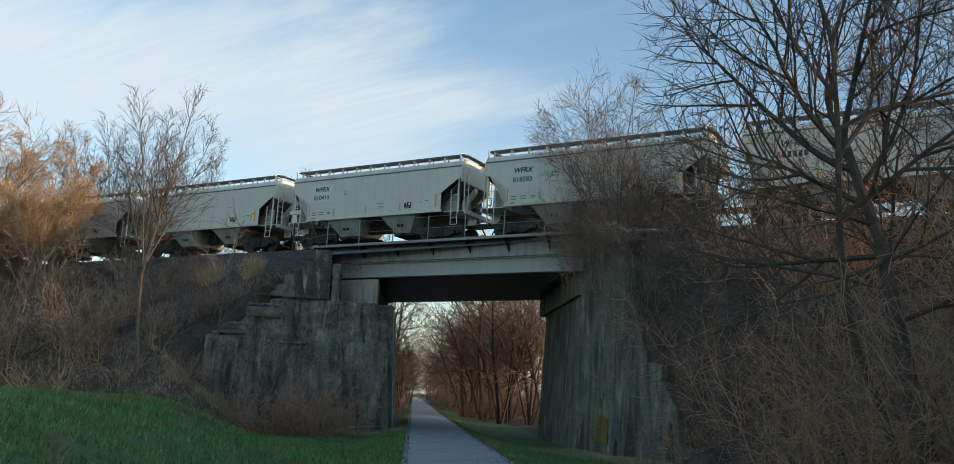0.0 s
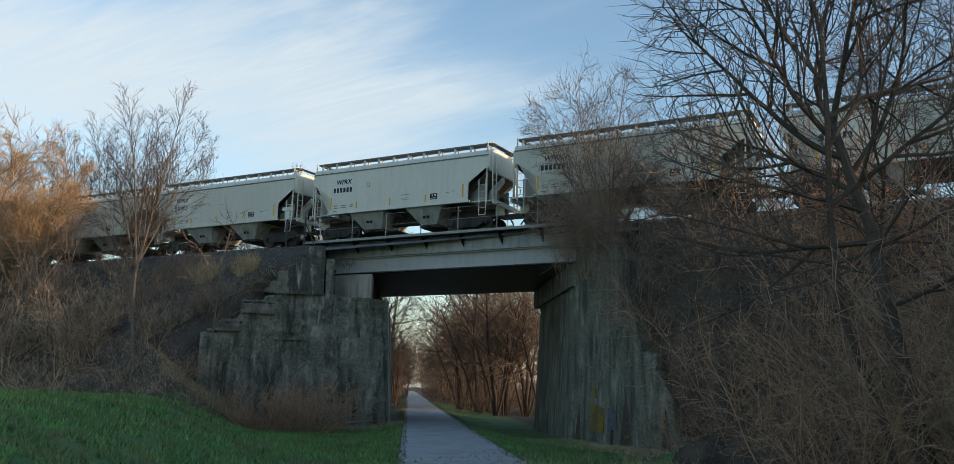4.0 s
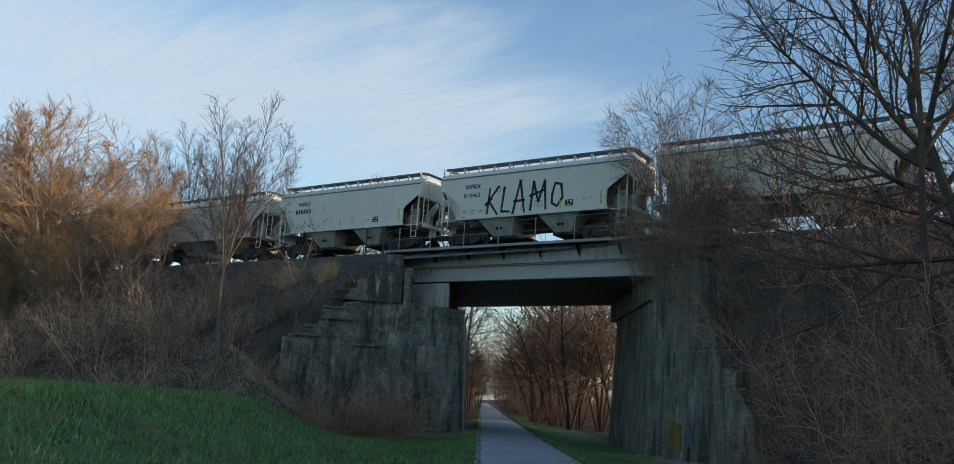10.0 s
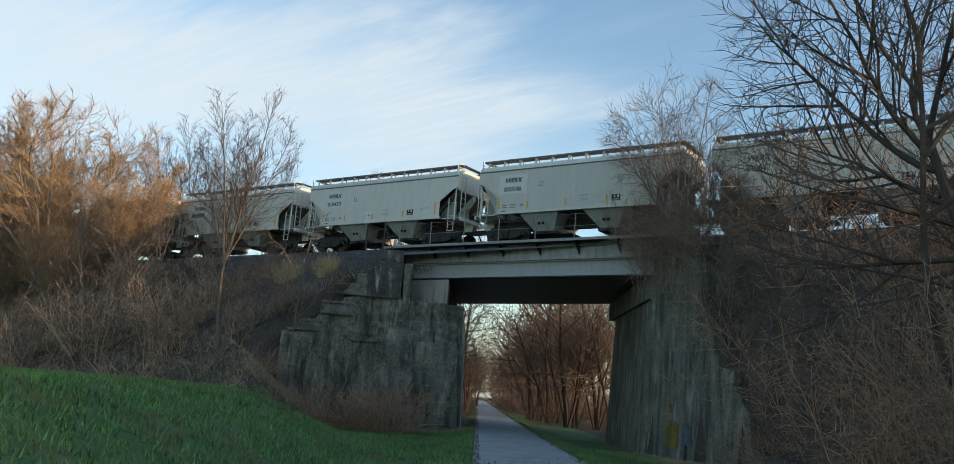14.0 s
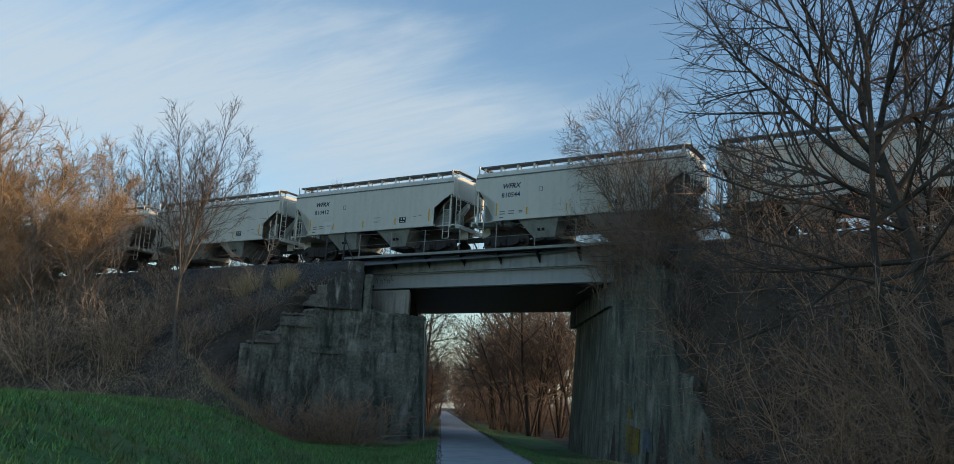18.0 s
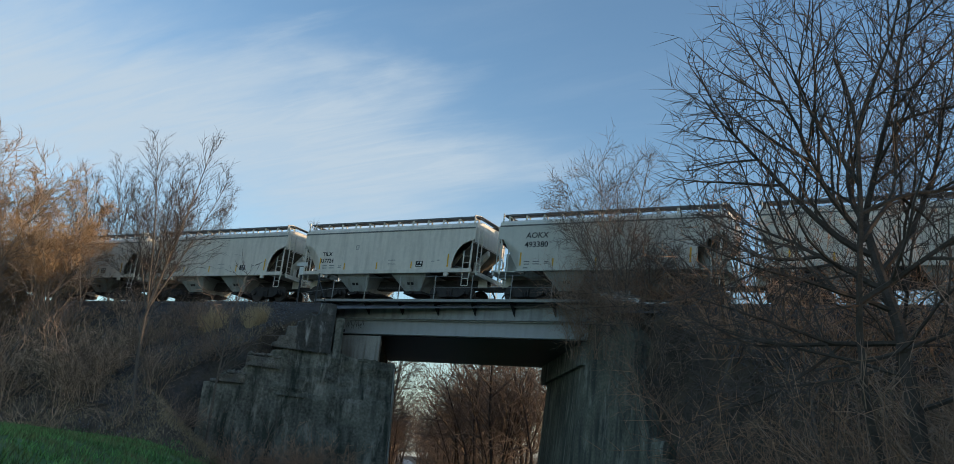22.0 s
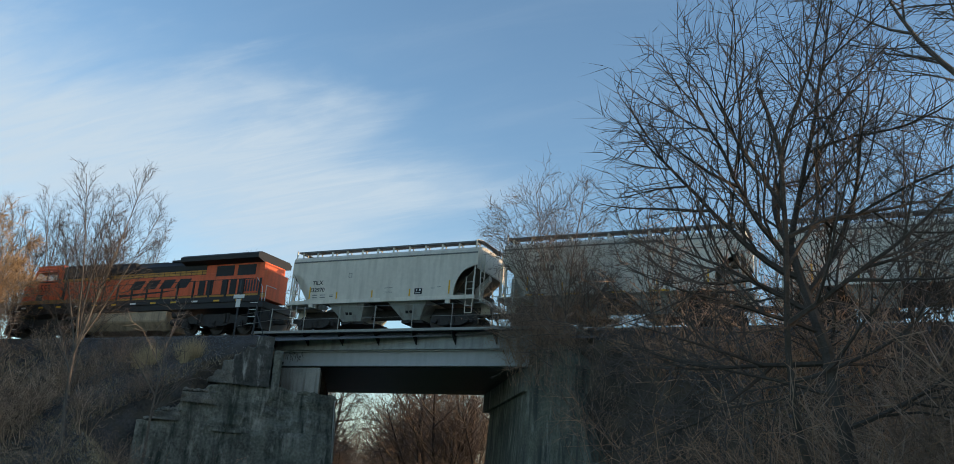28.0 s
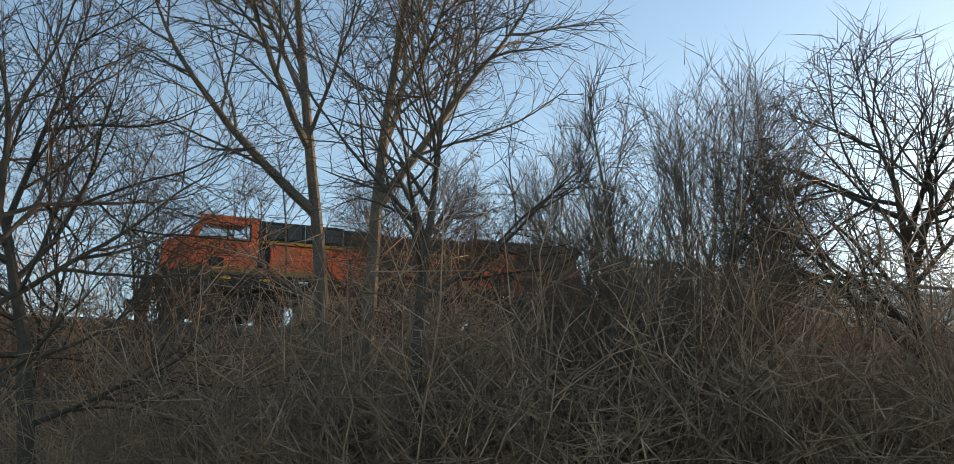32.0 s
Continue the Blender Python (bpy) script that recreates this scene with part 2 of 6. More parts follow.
M_TRUCK = mat("truck_iron", (0.046, 0.042, 0.039), 0.75, spread=0.4, scale=4, fine=25, bump=0.25)
M_WHEEL = mat("wheel_steel", (0.06, 0.052, 0.047), 0.55, 0.5, spread=0.3, scale=4, fine=25, bump=0.1)
M_YELLOW = mat("reflective_yellow", (0.75, 0.42, 0.03), 0.5, spread=0.12, bump=0)
# real black paint, and painted-in shade for the underside of the bridge
M_BLACK = mat("black_paint_and_shade", (0.020, 0.020, 0.021), 0.55, spread=0.3, bump=0.05)
M_WHITE = mat("white_paint", (0.72, 0.72, 0.68), 0.6, spread=0.1, bump=0)
M_BLUE = mat("mark_paint", (0.030, 0.038, 0.075), 0.6, spread=0.2, bump=0)
M_ORANGE = mat("orange_paint", (0.76, 0.138, 0.046), 0.5, spread=0.14, scale=0.8, fine=9, bump=0.03, dirt=(0.33, 0.09, 0.03), dirt_amount=0.4, streak=True)
M_NUMERAL = mat("faded_numeral", (0.13, 0.035, 0.022), 0.6, spread=0.3, scale=4, bump=0)
M_GOLD = mat("gold_stripe", (0.60, 0.285, 0.045), 0.5, spread=0.15, scale=1.5, bump=0.02, dirt=(0.25, 0.13, 0.03), dirt_amount=0.4, streak=True)
M_TANK = mat("dusty_tank", (0.44, 0.325, 0.215), 0.8, spread=0.25, scale=0.7, fine=9, bump=0.1, dirt=(0.12, 0.10, 0.08), dirt_amount=0.6, streak=True)
M_MOSS = mat("mossy_concrete", (0.150, 0.150, 0.115), 0.95, spread=0.55, scale=0.9, fine=10, bump=0.6, dirt=(0.055, 0.062, 0.056), dirt_amount=0.95, streak=True, bloom=(0.33, 0.32, 0.27))
M_BARK = mat("dark_bark", (0.092, 0.075, 0.062), 0.95, spread=0.35, scale=3, fine=22, bump=0.6, per_object=0.2)
M_BARK_DARK = mat("woodland_bark", (0.060, 0.046, 0.038), 0.95, spread=0.35, scale=3, fine=22, bump=0.6, per_object=0.2)
M_TWIG = mat("dark_twig", (0.098, 0.078, 0.066), 0.95, spread=0.25, scale=1.5, fine=8, bump=0, per_object=0.2)
M_TWIG_GREY = mat("grey_twig", (0.155, 0.125, 0.105), 0.95, spread=0.25, scale=1.5, fine=8, bump=0, per_object=0.15)
M_BARK_PALE = mat("pale_bark", (0.23, 0.185, 0.145), 0.95, spread=0.3, scale=3, fine=22, bump=0.6, per_object=0.15)
M_TWIG_GOLD = mat("golden_twig", (0.30, 0.20, 0.115), 0.9, spread=0.2, scale=1.5, fine=8, bump=0, per_object=0.15)
M_BARK_GREY = mat("grey_bark", (0.15, 0.125, 0.105), 0.95, spread=0.35, scale=3, fine=22, bump=0.6, per_object=0.15)
M_TWIG_WOOD = mat("woodland_twig", (0.145, 0.108, 0.082), 0.95, spread=0.25, scale=1.0, fine=8, bump=0, per_object=0.3)
M_STRAW = mat("dry_grass", (0.44, 0.34, 0.20), 0.95, spread=0.25, scale=1.5, fine=8, bump=0, island=0.3)
M_LEAF = mat("fallen_leaf", (0.30, 0.25, 0.20), 0.9, spread=0.3, scale=2, fine=9, bump=0, island=0.6)
M_LITTER = mat("brown_leaf", (0.14, 0.105, 0.075), 0.9, spread=0.3, scale=2, fine=9, bump=0, island=0.6)
M_GLASS = mat("cab_glass", (0.72, 0.76, 0.80), 0.04, 0.85, spread=0.05, bump=0, spec=0.8)


# ---------------------------------------------------------------- mesh helpers
def box(bm, x0, x1, y0, y1, z0, z1):
    v = [bm.verts.new(p) for p in ((x0, y0, z0), (x1, y0, z0), (x1, y1, z0), (x0, y1, z0), (x0, y0, z1), (x1, y0, z1), (x1, y1, z1), (x0, y1, z1))]
    for f in ((3, 2, 1, 0), (4, 5, 6, 7), (0, 1, 5, 4), (1, 2, 6, 5), (2, 3, 7, 6), (3, 0, 4, 7)):
        bm.faces.new([v[i] for i in f])


def prism(bm, pts, vec):
    """Extrude the flat polygon pts by vec."""
    a = [bm.verts.new(p) for p in pts]
    b = [bm.verts.new(Vector(p) + Vector(vec)) for p in pts]
    bm.faces.new(a)
    bm.faces.new(b[::-1])
    n = len(pts)
    for i in range(n):
        bm.faces.new((a[i], b[i], b[(i + 1) % n], a[(i + 1) % n]))


def cyl(bm, p0, p1, r0, r1=None, n=8):
    p0, p1 = Vector(p0), Vector(p1)
    r1 = r0 if r1 is None else r1
    q = (p1 - p0).to_track_quat("Z", "Y")
    ring = [Vector((math.cos(2 * math.pi * i / n), math.sin(2 * math.pi * i / n), 0)) for i in range(n)]
    a = [bm.verts.new(p0 + q @ (v * r0)) for v in ring]
    b = [bm.verts.new(p1 + q @ (v * r1)) for v in ring]
    bm.faces.new(a[::-1])
    bm.faces.new(b)
    for i in range(n):
        bm.faces.new((a[i], a[(i + 1) % n], b[(i + 1) % n], b[i]))


def pipe(bm, pts, r, n=6):
    for p, q in zip(pts, pts[1:]):
        cyl(bm, p, q, r, n=n)


def bevel(bm, w, seg=1):
    bmesh.ops.bevel(bm, geom=bm.edges[:], offset=w, segments=seg, affect="EDGES", profile=0.5, clamp_overlap=True)


def mesh_of(name, bm, material):
    bmesh.ops.recalc_face_normals(bm, faces=bm.faces)
    me = bpy.data.meshes.new(name)
    bm.to_mesh(me)
    bm.free()
    me.materials.append(material)
    return me


def part(name, bm, material, parent, label=""):
    ob = new(name, mesh_of(name, bm, material))
    ob.parent = parent
    if label:
        tagged(ob, label)
    return ob


def share(name, me, parent, m):
    ob = new(name, me)
    ob.parent = parent
    ob.matrix_basis = m
    return ob


def structure(name, bm, material, label, category):
    return tagged(new(name, mesh_of(name, bm, material)), label, category, kind="structure")


def B():
    return bmesh.new()


# ---------------------------------------------------------------- plan
RAIL = 9.42                      # top of rail
LC, LW = (3.85, -2.2), (-2.45, -8.5)      # left abutment: corner, end of wing
RC, RW = (14.1, -2.2), (20.4, -6.6)     # right abutment
PU = (-0.554, 0.832)             # way of the path
FAR_Y = 8.4                      # far side of the bridge


def smooth(a, b, v):
    t = max(0.0, min(1.0, (v - a) / (b - a)))
    return t * t * (3 - 2 * t)


def path_x(y):
    """x of the middle of the path."""
    return 18.84 - (y + 20.0) * 0.665


def lowland(x, y):
    """Height of the lawn, the mound and the verge."""
    px = path_x(y)
    side = x - px
    z = -0.15 * smooth(-40, -4, y) - 0.35 * smooth(1.6, 4.5, abs(side)) * smooth(-24, -8, y)
    mound = smooth(4.0, 10.5, -side) * smooth(-44, -34, y) * (1 - smooth(-21.5, -15.0, y + 0.10 * (x - 8)))
    z += 1.22 * mound
    z += 0.05 * noise.noise((x * 0.4, y * 0.4, 0)) * smooth(1.5, 3, abs(side))
    return z


def bank(y, x=0):
    """Height of the embankment's profile."""
    wob = 0.5 * noise.noise((x * 0.12, y * 0.15, 4)) + 0.18 * noise.noise((x * 0.6, y * 0.6, 9))
    front = 8.95 + (y + 3.1) * 0.82 + wob * smooth(-3.3, -5, y) if y < -3.1 else 8.95
    back = 8.95 - (y - 11.0) * 0.75 if y > 11 else 8.95
    return min(front, back)


def ground_z(x, y):
    low = lowland(x, y)
    b = bank(y, x)
    if b <= low:
        return low
    sl = x - (LC[0] + (y - LC[1]) * PU[0] / PU[1])      # right of the left wall's face
    sr = x - (RC[0] + (y - RC[1]) * PU[0] / PU[1])
    if y >= -2.6:
        if -0.9 - max(0, y - 8) * 0.9 < sl and sr < 0.9 + max(0, y - 5.5) * 0.9:
            return low
        if -2.6 < y < -0.8 and -0.3 < x < 4:
            return min(b, 5.7)
        return b
    # in front of the wings the slope spills round their ends
    ux, uy = LW[0] - LC[0], LW[1] - LC[1]
    L = math.hypot(ux, uy)
    s, e = ((x - LC[0]) * ux + (y - LC[1]) * uy) / L, ((x - LC[0]) * -uy + (y - LC[1]) * ux) / L
    front_l = e > -0.7
    if x > -0.35 + (-2.3 - y) * 0.85 and x < 8 and not front_l:      # pocket behind the wing, in front of the bridge seat
        b = min(b, 5.7)
    s2x, s2y = RW[0] - RC[0], RW[1] - RC[1]
    L2 = math.hypot(s2x, s2y)
    s2, e2 = ((x - RC[0]) * s2x + (y - RC[1]) * s2y) / L2, ((x - RC[0]) * s2y - (y - RC[1]) * s2x) / L2
    front_r = e2 > -0.7
    if x < 8:
        if front_l:
            b = min(b, max(low, low + (s - 6.2) * 0.75 - max(0, e) * 0.15))
    elif front_r:
        b = min(b, max(low, low + (s2 - 10.6) * 0.75 - max(0, e2) * 0.3))
    return max(b, low)


def ground():
    def lines(fine0, fine1, step, far):
        out = [fine0 + i * step for i in range(int((fine1 - fine0) / step) + 1)]
        d, v = step, fine0
        while v > -far:
            d *= 1.35
            v -= d
            out.insert(0, v)
        d, v = step, fine1
        while v < far:
            d *= 1.35
            v += d
            out.append(v)
        return out
    xs, ys = lines(-64, 100, 0.7, 4000), lines(-46, 30, 0.7, 4000)
    nx = len(xs)
    verts = [(x, y, ground_z(x, y)) for y in ys for x in xs]
    faces = [(j * nx + i, j * nx + i + 1, (j + 1) * nx + i + 1, (j + 1) * nx + i) for j in range(len(ys) - 1) for i in range(nx - 1)]
    me = bpy.data.meshes.new("ground")
    me.from_pydata(verts, [], faces)
    me.materials.append(M_GRASS)
    me.materials.append(M_SOIL)
    me.materials.append(M_SPILL)
    for p in me.polygons:
        x, y, z = p.center
        side = x - path_x(y)
        wob = noise.noise((x * 0.35, y * 0.35, 2))
        if side > 0:
            soil = side > 5.0 + 1.0 * wob + 2.6 * smooth(-18, -13, y) + 3 * smooth(-14, -26, y) or y > 60 or z > lowland(x, y) + 0.5
        else:
            wall = ((x - LC[0]) * (LC[1] - LW[1]) + (y - LC[1]) * (LW[0] - LC[0])) / 8.9      # distance in front of the left wing
            soil = (y > -12.6 + 1.5 * wob and wall < 1.1 + 0.5 * wob) or y > 0 and side < -2.6 or z > 2.0 or z > lowland(x, y) + 0.4 and y > -16
        stony = z > 7.0 + 0.9 * wob or -9 < x < -1.5 and z > 2.4 + 2.0 * wob and y < -3
        p.material_index = 2 if soil and stony else int(soil)
        p.use_smooth = True
    tagged(new("ground", me), "shaded green lawn running up to a brown brushy railway embankment", "ground", kind="structure")


def road_path():
    ys = [-60 + 0.8 * i for i in range(120)] + [36 + 4 * i for i in range(60)]
    bm = B()
    prev = None
    for y in ys:
        w = 1.5
        n = (PU[1], -PU[0])
        row = []
        for k in (-1, -0.5, 0, 0.5, 1):
            ww = w * k + 0.05 * k * noise.noise((k, y * 0.7, 3))
            x, yy = path_x(y) + ww * n[0], y + ww * n[1]
            row.append(bm.verts.new((x, yy, lowland(path_x(y), y) + 0.035 - 0.03 * k * k)))
        if prev:
            for a in range(4):
                bm.faces.new((prev[a], prev[a + 1], row[a + 1], row[a]))
        prev = row
    structure("path", bm, M_PATH, "narrow grey asphalt trail running under the bridge", "path")


ground()
road_path()


# ---------------------------------------------------------------- bridge and abutments
def wall_slab(bm, c, w, profile, thick):
    """Upright slab on the line from c to w; profile: (share of the line, z)."""
    ux, uy = w[0] - c[0], w[1] - c[1]
    L = math.hypot(ux, uy)
    nx, ny = uy / L, -ux / L
    if ny > 0:
        nx, ny = -nx, -ny
    pts = [(c[0] + ux * k, c[1] + uy * k, z) for k, z in profile]
    prism(bm, pts, (-nx * thick, -ny * thick, 0))


def worn_wall(bm, c, w, k0, k1, z0, tops, thick, set_back=0.0, batter=0.0, rough=0.05, seed=0):
    """A weathered slab between shares k0 and k1 of the line from c to w, with an uneven face and a ragged top. tops: (k, z) of its upper edge."""
    ux, uy = w[0] - c[0], w[1] - c[1]
    L = math.hypot(ux, uy)
    nx, ny = uy / L, -ux / L
    if ny > 0:
        nx, ny = -nx, -ny

    def top(k):
        for (ka, za), (kb, zb) in zip(tops, tops[1:]):
            if ka <= k <= kb:
                return za + (zb - za) * (k - ka) / max(1e-6, kb - ka)
        return tops[-1][1]
    nk = max(6, int(L * (k1 - k0) / 0.22))
    ks = sorted(set([k0 + (k1 - k0) * i / nk for i in range(nk + 1)] + [k for k, _ in tops if k0 <= k <= k1]))
    nz = 24
    front, back = [], []
    for k in ks:
        zt = top(k) + rough * (0.9 * noise.noise((k * 23, seed, 1)) + 0.7 * noise.noise((k * 61, seed, 3)))
        col, colb = [], []
        for j in range(nz + 1):
            z = z0 + (zt - z0) * j / nz
            x, y = c[0] + ux * k, c[1] + uy * k
            n = rough * (noise.noise((x * 0.9, z * 0.9, seed)) + 0.6 * noise.noise((x * 3, z * 3, seed + 5)))
            d = n - set_back - batter * (z - z0)
            if j == nz:
                d -= 0.06
            col.append(bm.verts.new((x + nx * d, y + ny * d, z)))
            colb.append(bm.verts.new((x - nx * (thick + set_back), y - ny * (thick + set_back), z)))
        front.append(col)
        back.append(colb)
    n = len(ks)
    for i in range(n - 1):
        for j in range(nz):
            bm.faces.new((front[i][j], front[i + 1][j], front[i + 1][j + 1], front[i][j + 1]))
            bm.faces.new((back[i][j], back[i][j + 1], back[i + 1][j + 1], back[i + 1][j]))
        bm.faces.new((front[i][nz], front[i + 1][nz], back[i + 1][nz], back[i][nz]))
    for i in (0, n - 1):
        for j in range(nz):
            bm.faces.new((front[i][j], front[i][j + 1], back[i][j + 1], back[i][j]))


def skew(x, y):
    """x shifted along the slanting bridge."""
    return x + (y + 2.2) * PU[0] / PU[1]


def skew_block(bm, x0, x1, y0, y1, z0, z1):
    prism(bm, [(skew(x0, y0), y0, z0), (skew(x1, y0), y0, z0), (skew(x1, y1), y1, z0), (skew(x0, y1), y1, z0)], (0, 0, z1 - z0))


def abutments():
    # left: stem with its inner face along the path, wing flared towards the lawn in worn steps
    root = tagged(new("abutment_left"), "weathered dark concrete abutment with a stepped flared wing wall", "abutment", kind="structure")
    bm = B()
    skew_block(bm, -1.5, LC[0] + 0.42, -2.0, FAR_Y, -1.8, 5.95)
    for v in bm.verts:
        if v.co.z > 3 and v.co.x > skew(1.0, v.co.y):
            v.co.x -= 0.42
    part("stem", bm, M_CONC, root)
    bm = B()
    worn_wall(bm, (LC[0] + 0.35, LC[1] - 0.15), LW, 0.0, 1.0, -1.8, [(0, 4.0), (0.4, 3.92), (0.7, 3.98), (1.0, 3.95)], 1.4, batter=0.02, rough=0.11, seed=1)
    part("lower_wing_wall", bm, M_CONC, root)
    bm = B()
    worn_wall(bm, LC, LW, -0.02, 0.92, 3.6, [(-0.02, 5.95), (0.27, 6.02), (0.36, 6.2), (0.60, 6.12), (0.65, 5.95), (0.69, 5.55), (0.72, 5.42), (0.79, 5.4), (0.80, 5.0), (0.83, 4.55), (0.92, 4.42)], 1.4, 0.14, rough=0.2, seed=2)
    part("upper_wing_wall", bm, M_CONC, root)
    bm = B()
    worn_wall(bm, (LC[0], LC[1] + 0.0), LW, 0.79, 0.93, 4.05, [(0.79, 4.42), (0.83, 4.5), (0.88, 4.38), (0.93, 4.4)], 0.8, -0.06, rough=0.15, seed=3)
    part("broken_ledge", bm, M_LEDGE, root, "crumbling pale ledge")
    bm = B()
    worn_wall(bm, (LC[0], LC[1] + 0.0), LW, 0.62, 0.80, 4.95, [(0.62, 5.02), (0.66, 5.36), (0.70, 5.48), (0.75, 5.42), (0.80, 5.38)], 0.8, -0.10, rough=0.15, seed=4)
    part("broken_ledge", bm, M_LEDGE, root, "crumbling pale ledge")
    bm = B()
    worn_wall(bm, (LC[0] + 0.1, LC[1] - 0.1), LW, 0.22, 0.66, 3.72, [(0.22, 3.8), (0.30, 4.02), (0.40, 3.86), (0.47, 4.06), (0.55, 3.9), (0.66, 4.02)], 0.8, 0.02, rough=0.24, seed=5)
    part("broken_ledge", bm, M_CONC, root, "crumbling dark ledge")
    bm = B()
    cyl(bm, (LC[0] + 0.47, -2.12, -0.6), (LC[0] + 0.06, -2.12, 5.7), 0.035, n=8)
    part("conduit", bm, M_POST, root, "pale conduit up the corner of the wall")
    bm = B()
    skew_block(bm, -2.1, -0.15, -2.3, FAR_Y, 5.9, 8.85)
    bevel(bm, 0.04)
    part("backwall", bm, M_CONC, root)
    # spalled cheek wall that holds the ballast, with the return behind it
    bm = B()
    worn_wall(bm, (LC[0] + 0.05, LC[1] - 0.05), LW, 0.36, 0.56, 6.0, [(0.36, 8.1), (0.44, 8.05), (0.47, 7.85), (0.50, 7.9), (0.53, 7.5), (0.56, 7.4)], 0.9, rough=0.10, seed=11)
    part("cheek_wall", bm, M_CONC_SALT, root, "spalled cheek wall streaked with white salts")
    bm = B()
    worn_wall(bm, (LC[0] + 0.02, LC[1] - 0.02), LW, 0.55, 0.68, 6.0, [(0.55, 7.2), (0.61, 7.12), (0.615, 6.62), (0.65, 6.55), (0.655, 6.3), (0.68, 6.2)], 0.9, rough=0.10, seed=12)
    part("broken_step", bm, M_LEDGE, root, "broken pale block")
    bm = B()
    worn_wall(bm, (LC[0] - 0.05, LC[1] + 0.05), LW, 0.36, 0.45, 7.9, [(0.36, 8.52), (0.45, 8.45)], 0.8, rough=0.05, seed=13)
    part("cap_block", bm, M_CONC_SALT, root)
    bm = B()
    worn_wall(bm, (1.66, -4.42), (-0.3, -2.2), 0.0, 1.0, 5.8, [(0, 7.85), (0.5, 7.8), (1.0, 7.9)], 0.4, rough=0.06, seed=14)
    part("return_wall", bm, M_CONC, root)
    bm = B()
    skew_block(bm, -0.13, 2.9, -2.3, FAR_Y, 5.96, 7.34)
    bevel(bm, 0.06)
    part("bridge_seat", bm, M_CONC_LIGHT, root, "paler cast bridge seat")

    root = tagged(new("abutment_right"), "mossy concrete abutment wall with faded paint and a sloping wing", "abutment", kind="structure")
    bm = B()
    skew_block(bm, RC[0] - 0.25, RC[0] + 4.5, -2.15, FAR_Y - 2.0, -1.8, 6.4)
    for v in bm.verts:
        if v.co.z > 3 and v.co.x < skew(RC[0] + 1, v.co.y):
            v.co.x += 0.4
    part("stem", bm, M_MOSS, root)
    bm = B()
    worn_wall(bm, RC, RW, 0.0, 0.48, -1.8, [(0, 8.7), (0.1, 8.6), (0.3, 8.3), (0.44, 7.6), (0.48, 7.0)], 1.3, rough=0.04, batter=0.01, seed=6)
    part("wing_wall", bm, M_MOSS, root)
    bm = B()
    worn_wall(bm, RC, RW, 0.48, 0.78, -1.8, [(0.48, 6.2), (0.56, 5.0), (0.64, 3.6), (0.66, 3.25), (0.78, 3.1)], 1.3, rough=0.04, seed=7)
    part("wing_wall", bm, M_MOSS, root)
    bm = B()
    worn_wall(bm, RC, RW, 0.78, 1.0, -1.8, [(0.78, 2.5), (0.90, 1.3), (0.92, 0.2), (1.0, 0.05)], 1.3, rough=0.04, seed=8)
    part("wing_wall", bm, M_MOSS, root)
    bm = B()
    skew_block(bm, 14.6, 16.4, -2.2, FAR_Y, 6.3, 8.85)
    part("backwall", bm, M_CONC, root)
    bm = B()
    skew_block(bm, RC[0] - 0.1, 14.65, -2.2, FAR_Y - 1.0, 6.3, 7.34)
    part("bridge_seat", bm, M_CONC, root)
    # faded patches of paint on the wing
    for k0, k1, z0, z1, m, lab in ((0.20, 0.32, -0.05, 1.15, M_PAINT_Y, "faded yellow paint patch"), (0.21, 0.25, 1.35, 1.9, M_PAINT_Y, "faded yellow paint patch"),
                                   (0.36, 0.44, 0.1, 1.0, M_PAINT_B, "faded blue paint patch")):
        bm = B()
        worn_wall(bm, (RC[0], RC[1]), RW, k0, k1, z0, [(k0, z1), (k1, z1 - 0.2)], 0.03, -0.055 + 0.018 * (z0 + 1.8), rough=0.035, batter=0.01, seed=6)
        part("paint_patch", bm, m, root, lab)


M_PAINT_Y = mat("faded_yellow_paint", (0.20, 0.145, 0.03), 0.9, spread=0.5, scale=2.2, fine=9, bump=0.2, dirt=(0.075, 0.075, 0.055), dirt_amount=1.0, streak=True, bloom=(0.12, 0.12, 0.095))
M_PAINT_B = mat("faded_blue_paint", (0.10, 0.12, 0.15), 0.9, spread=0.5, scale=2.2, fine=9, bump=0.2, dirt=(0.09, 0.09, 0.08), dirt_amount=0.9, streak=True)
POST_X = [-0.05 + 2.12 * i for i in range(8)]


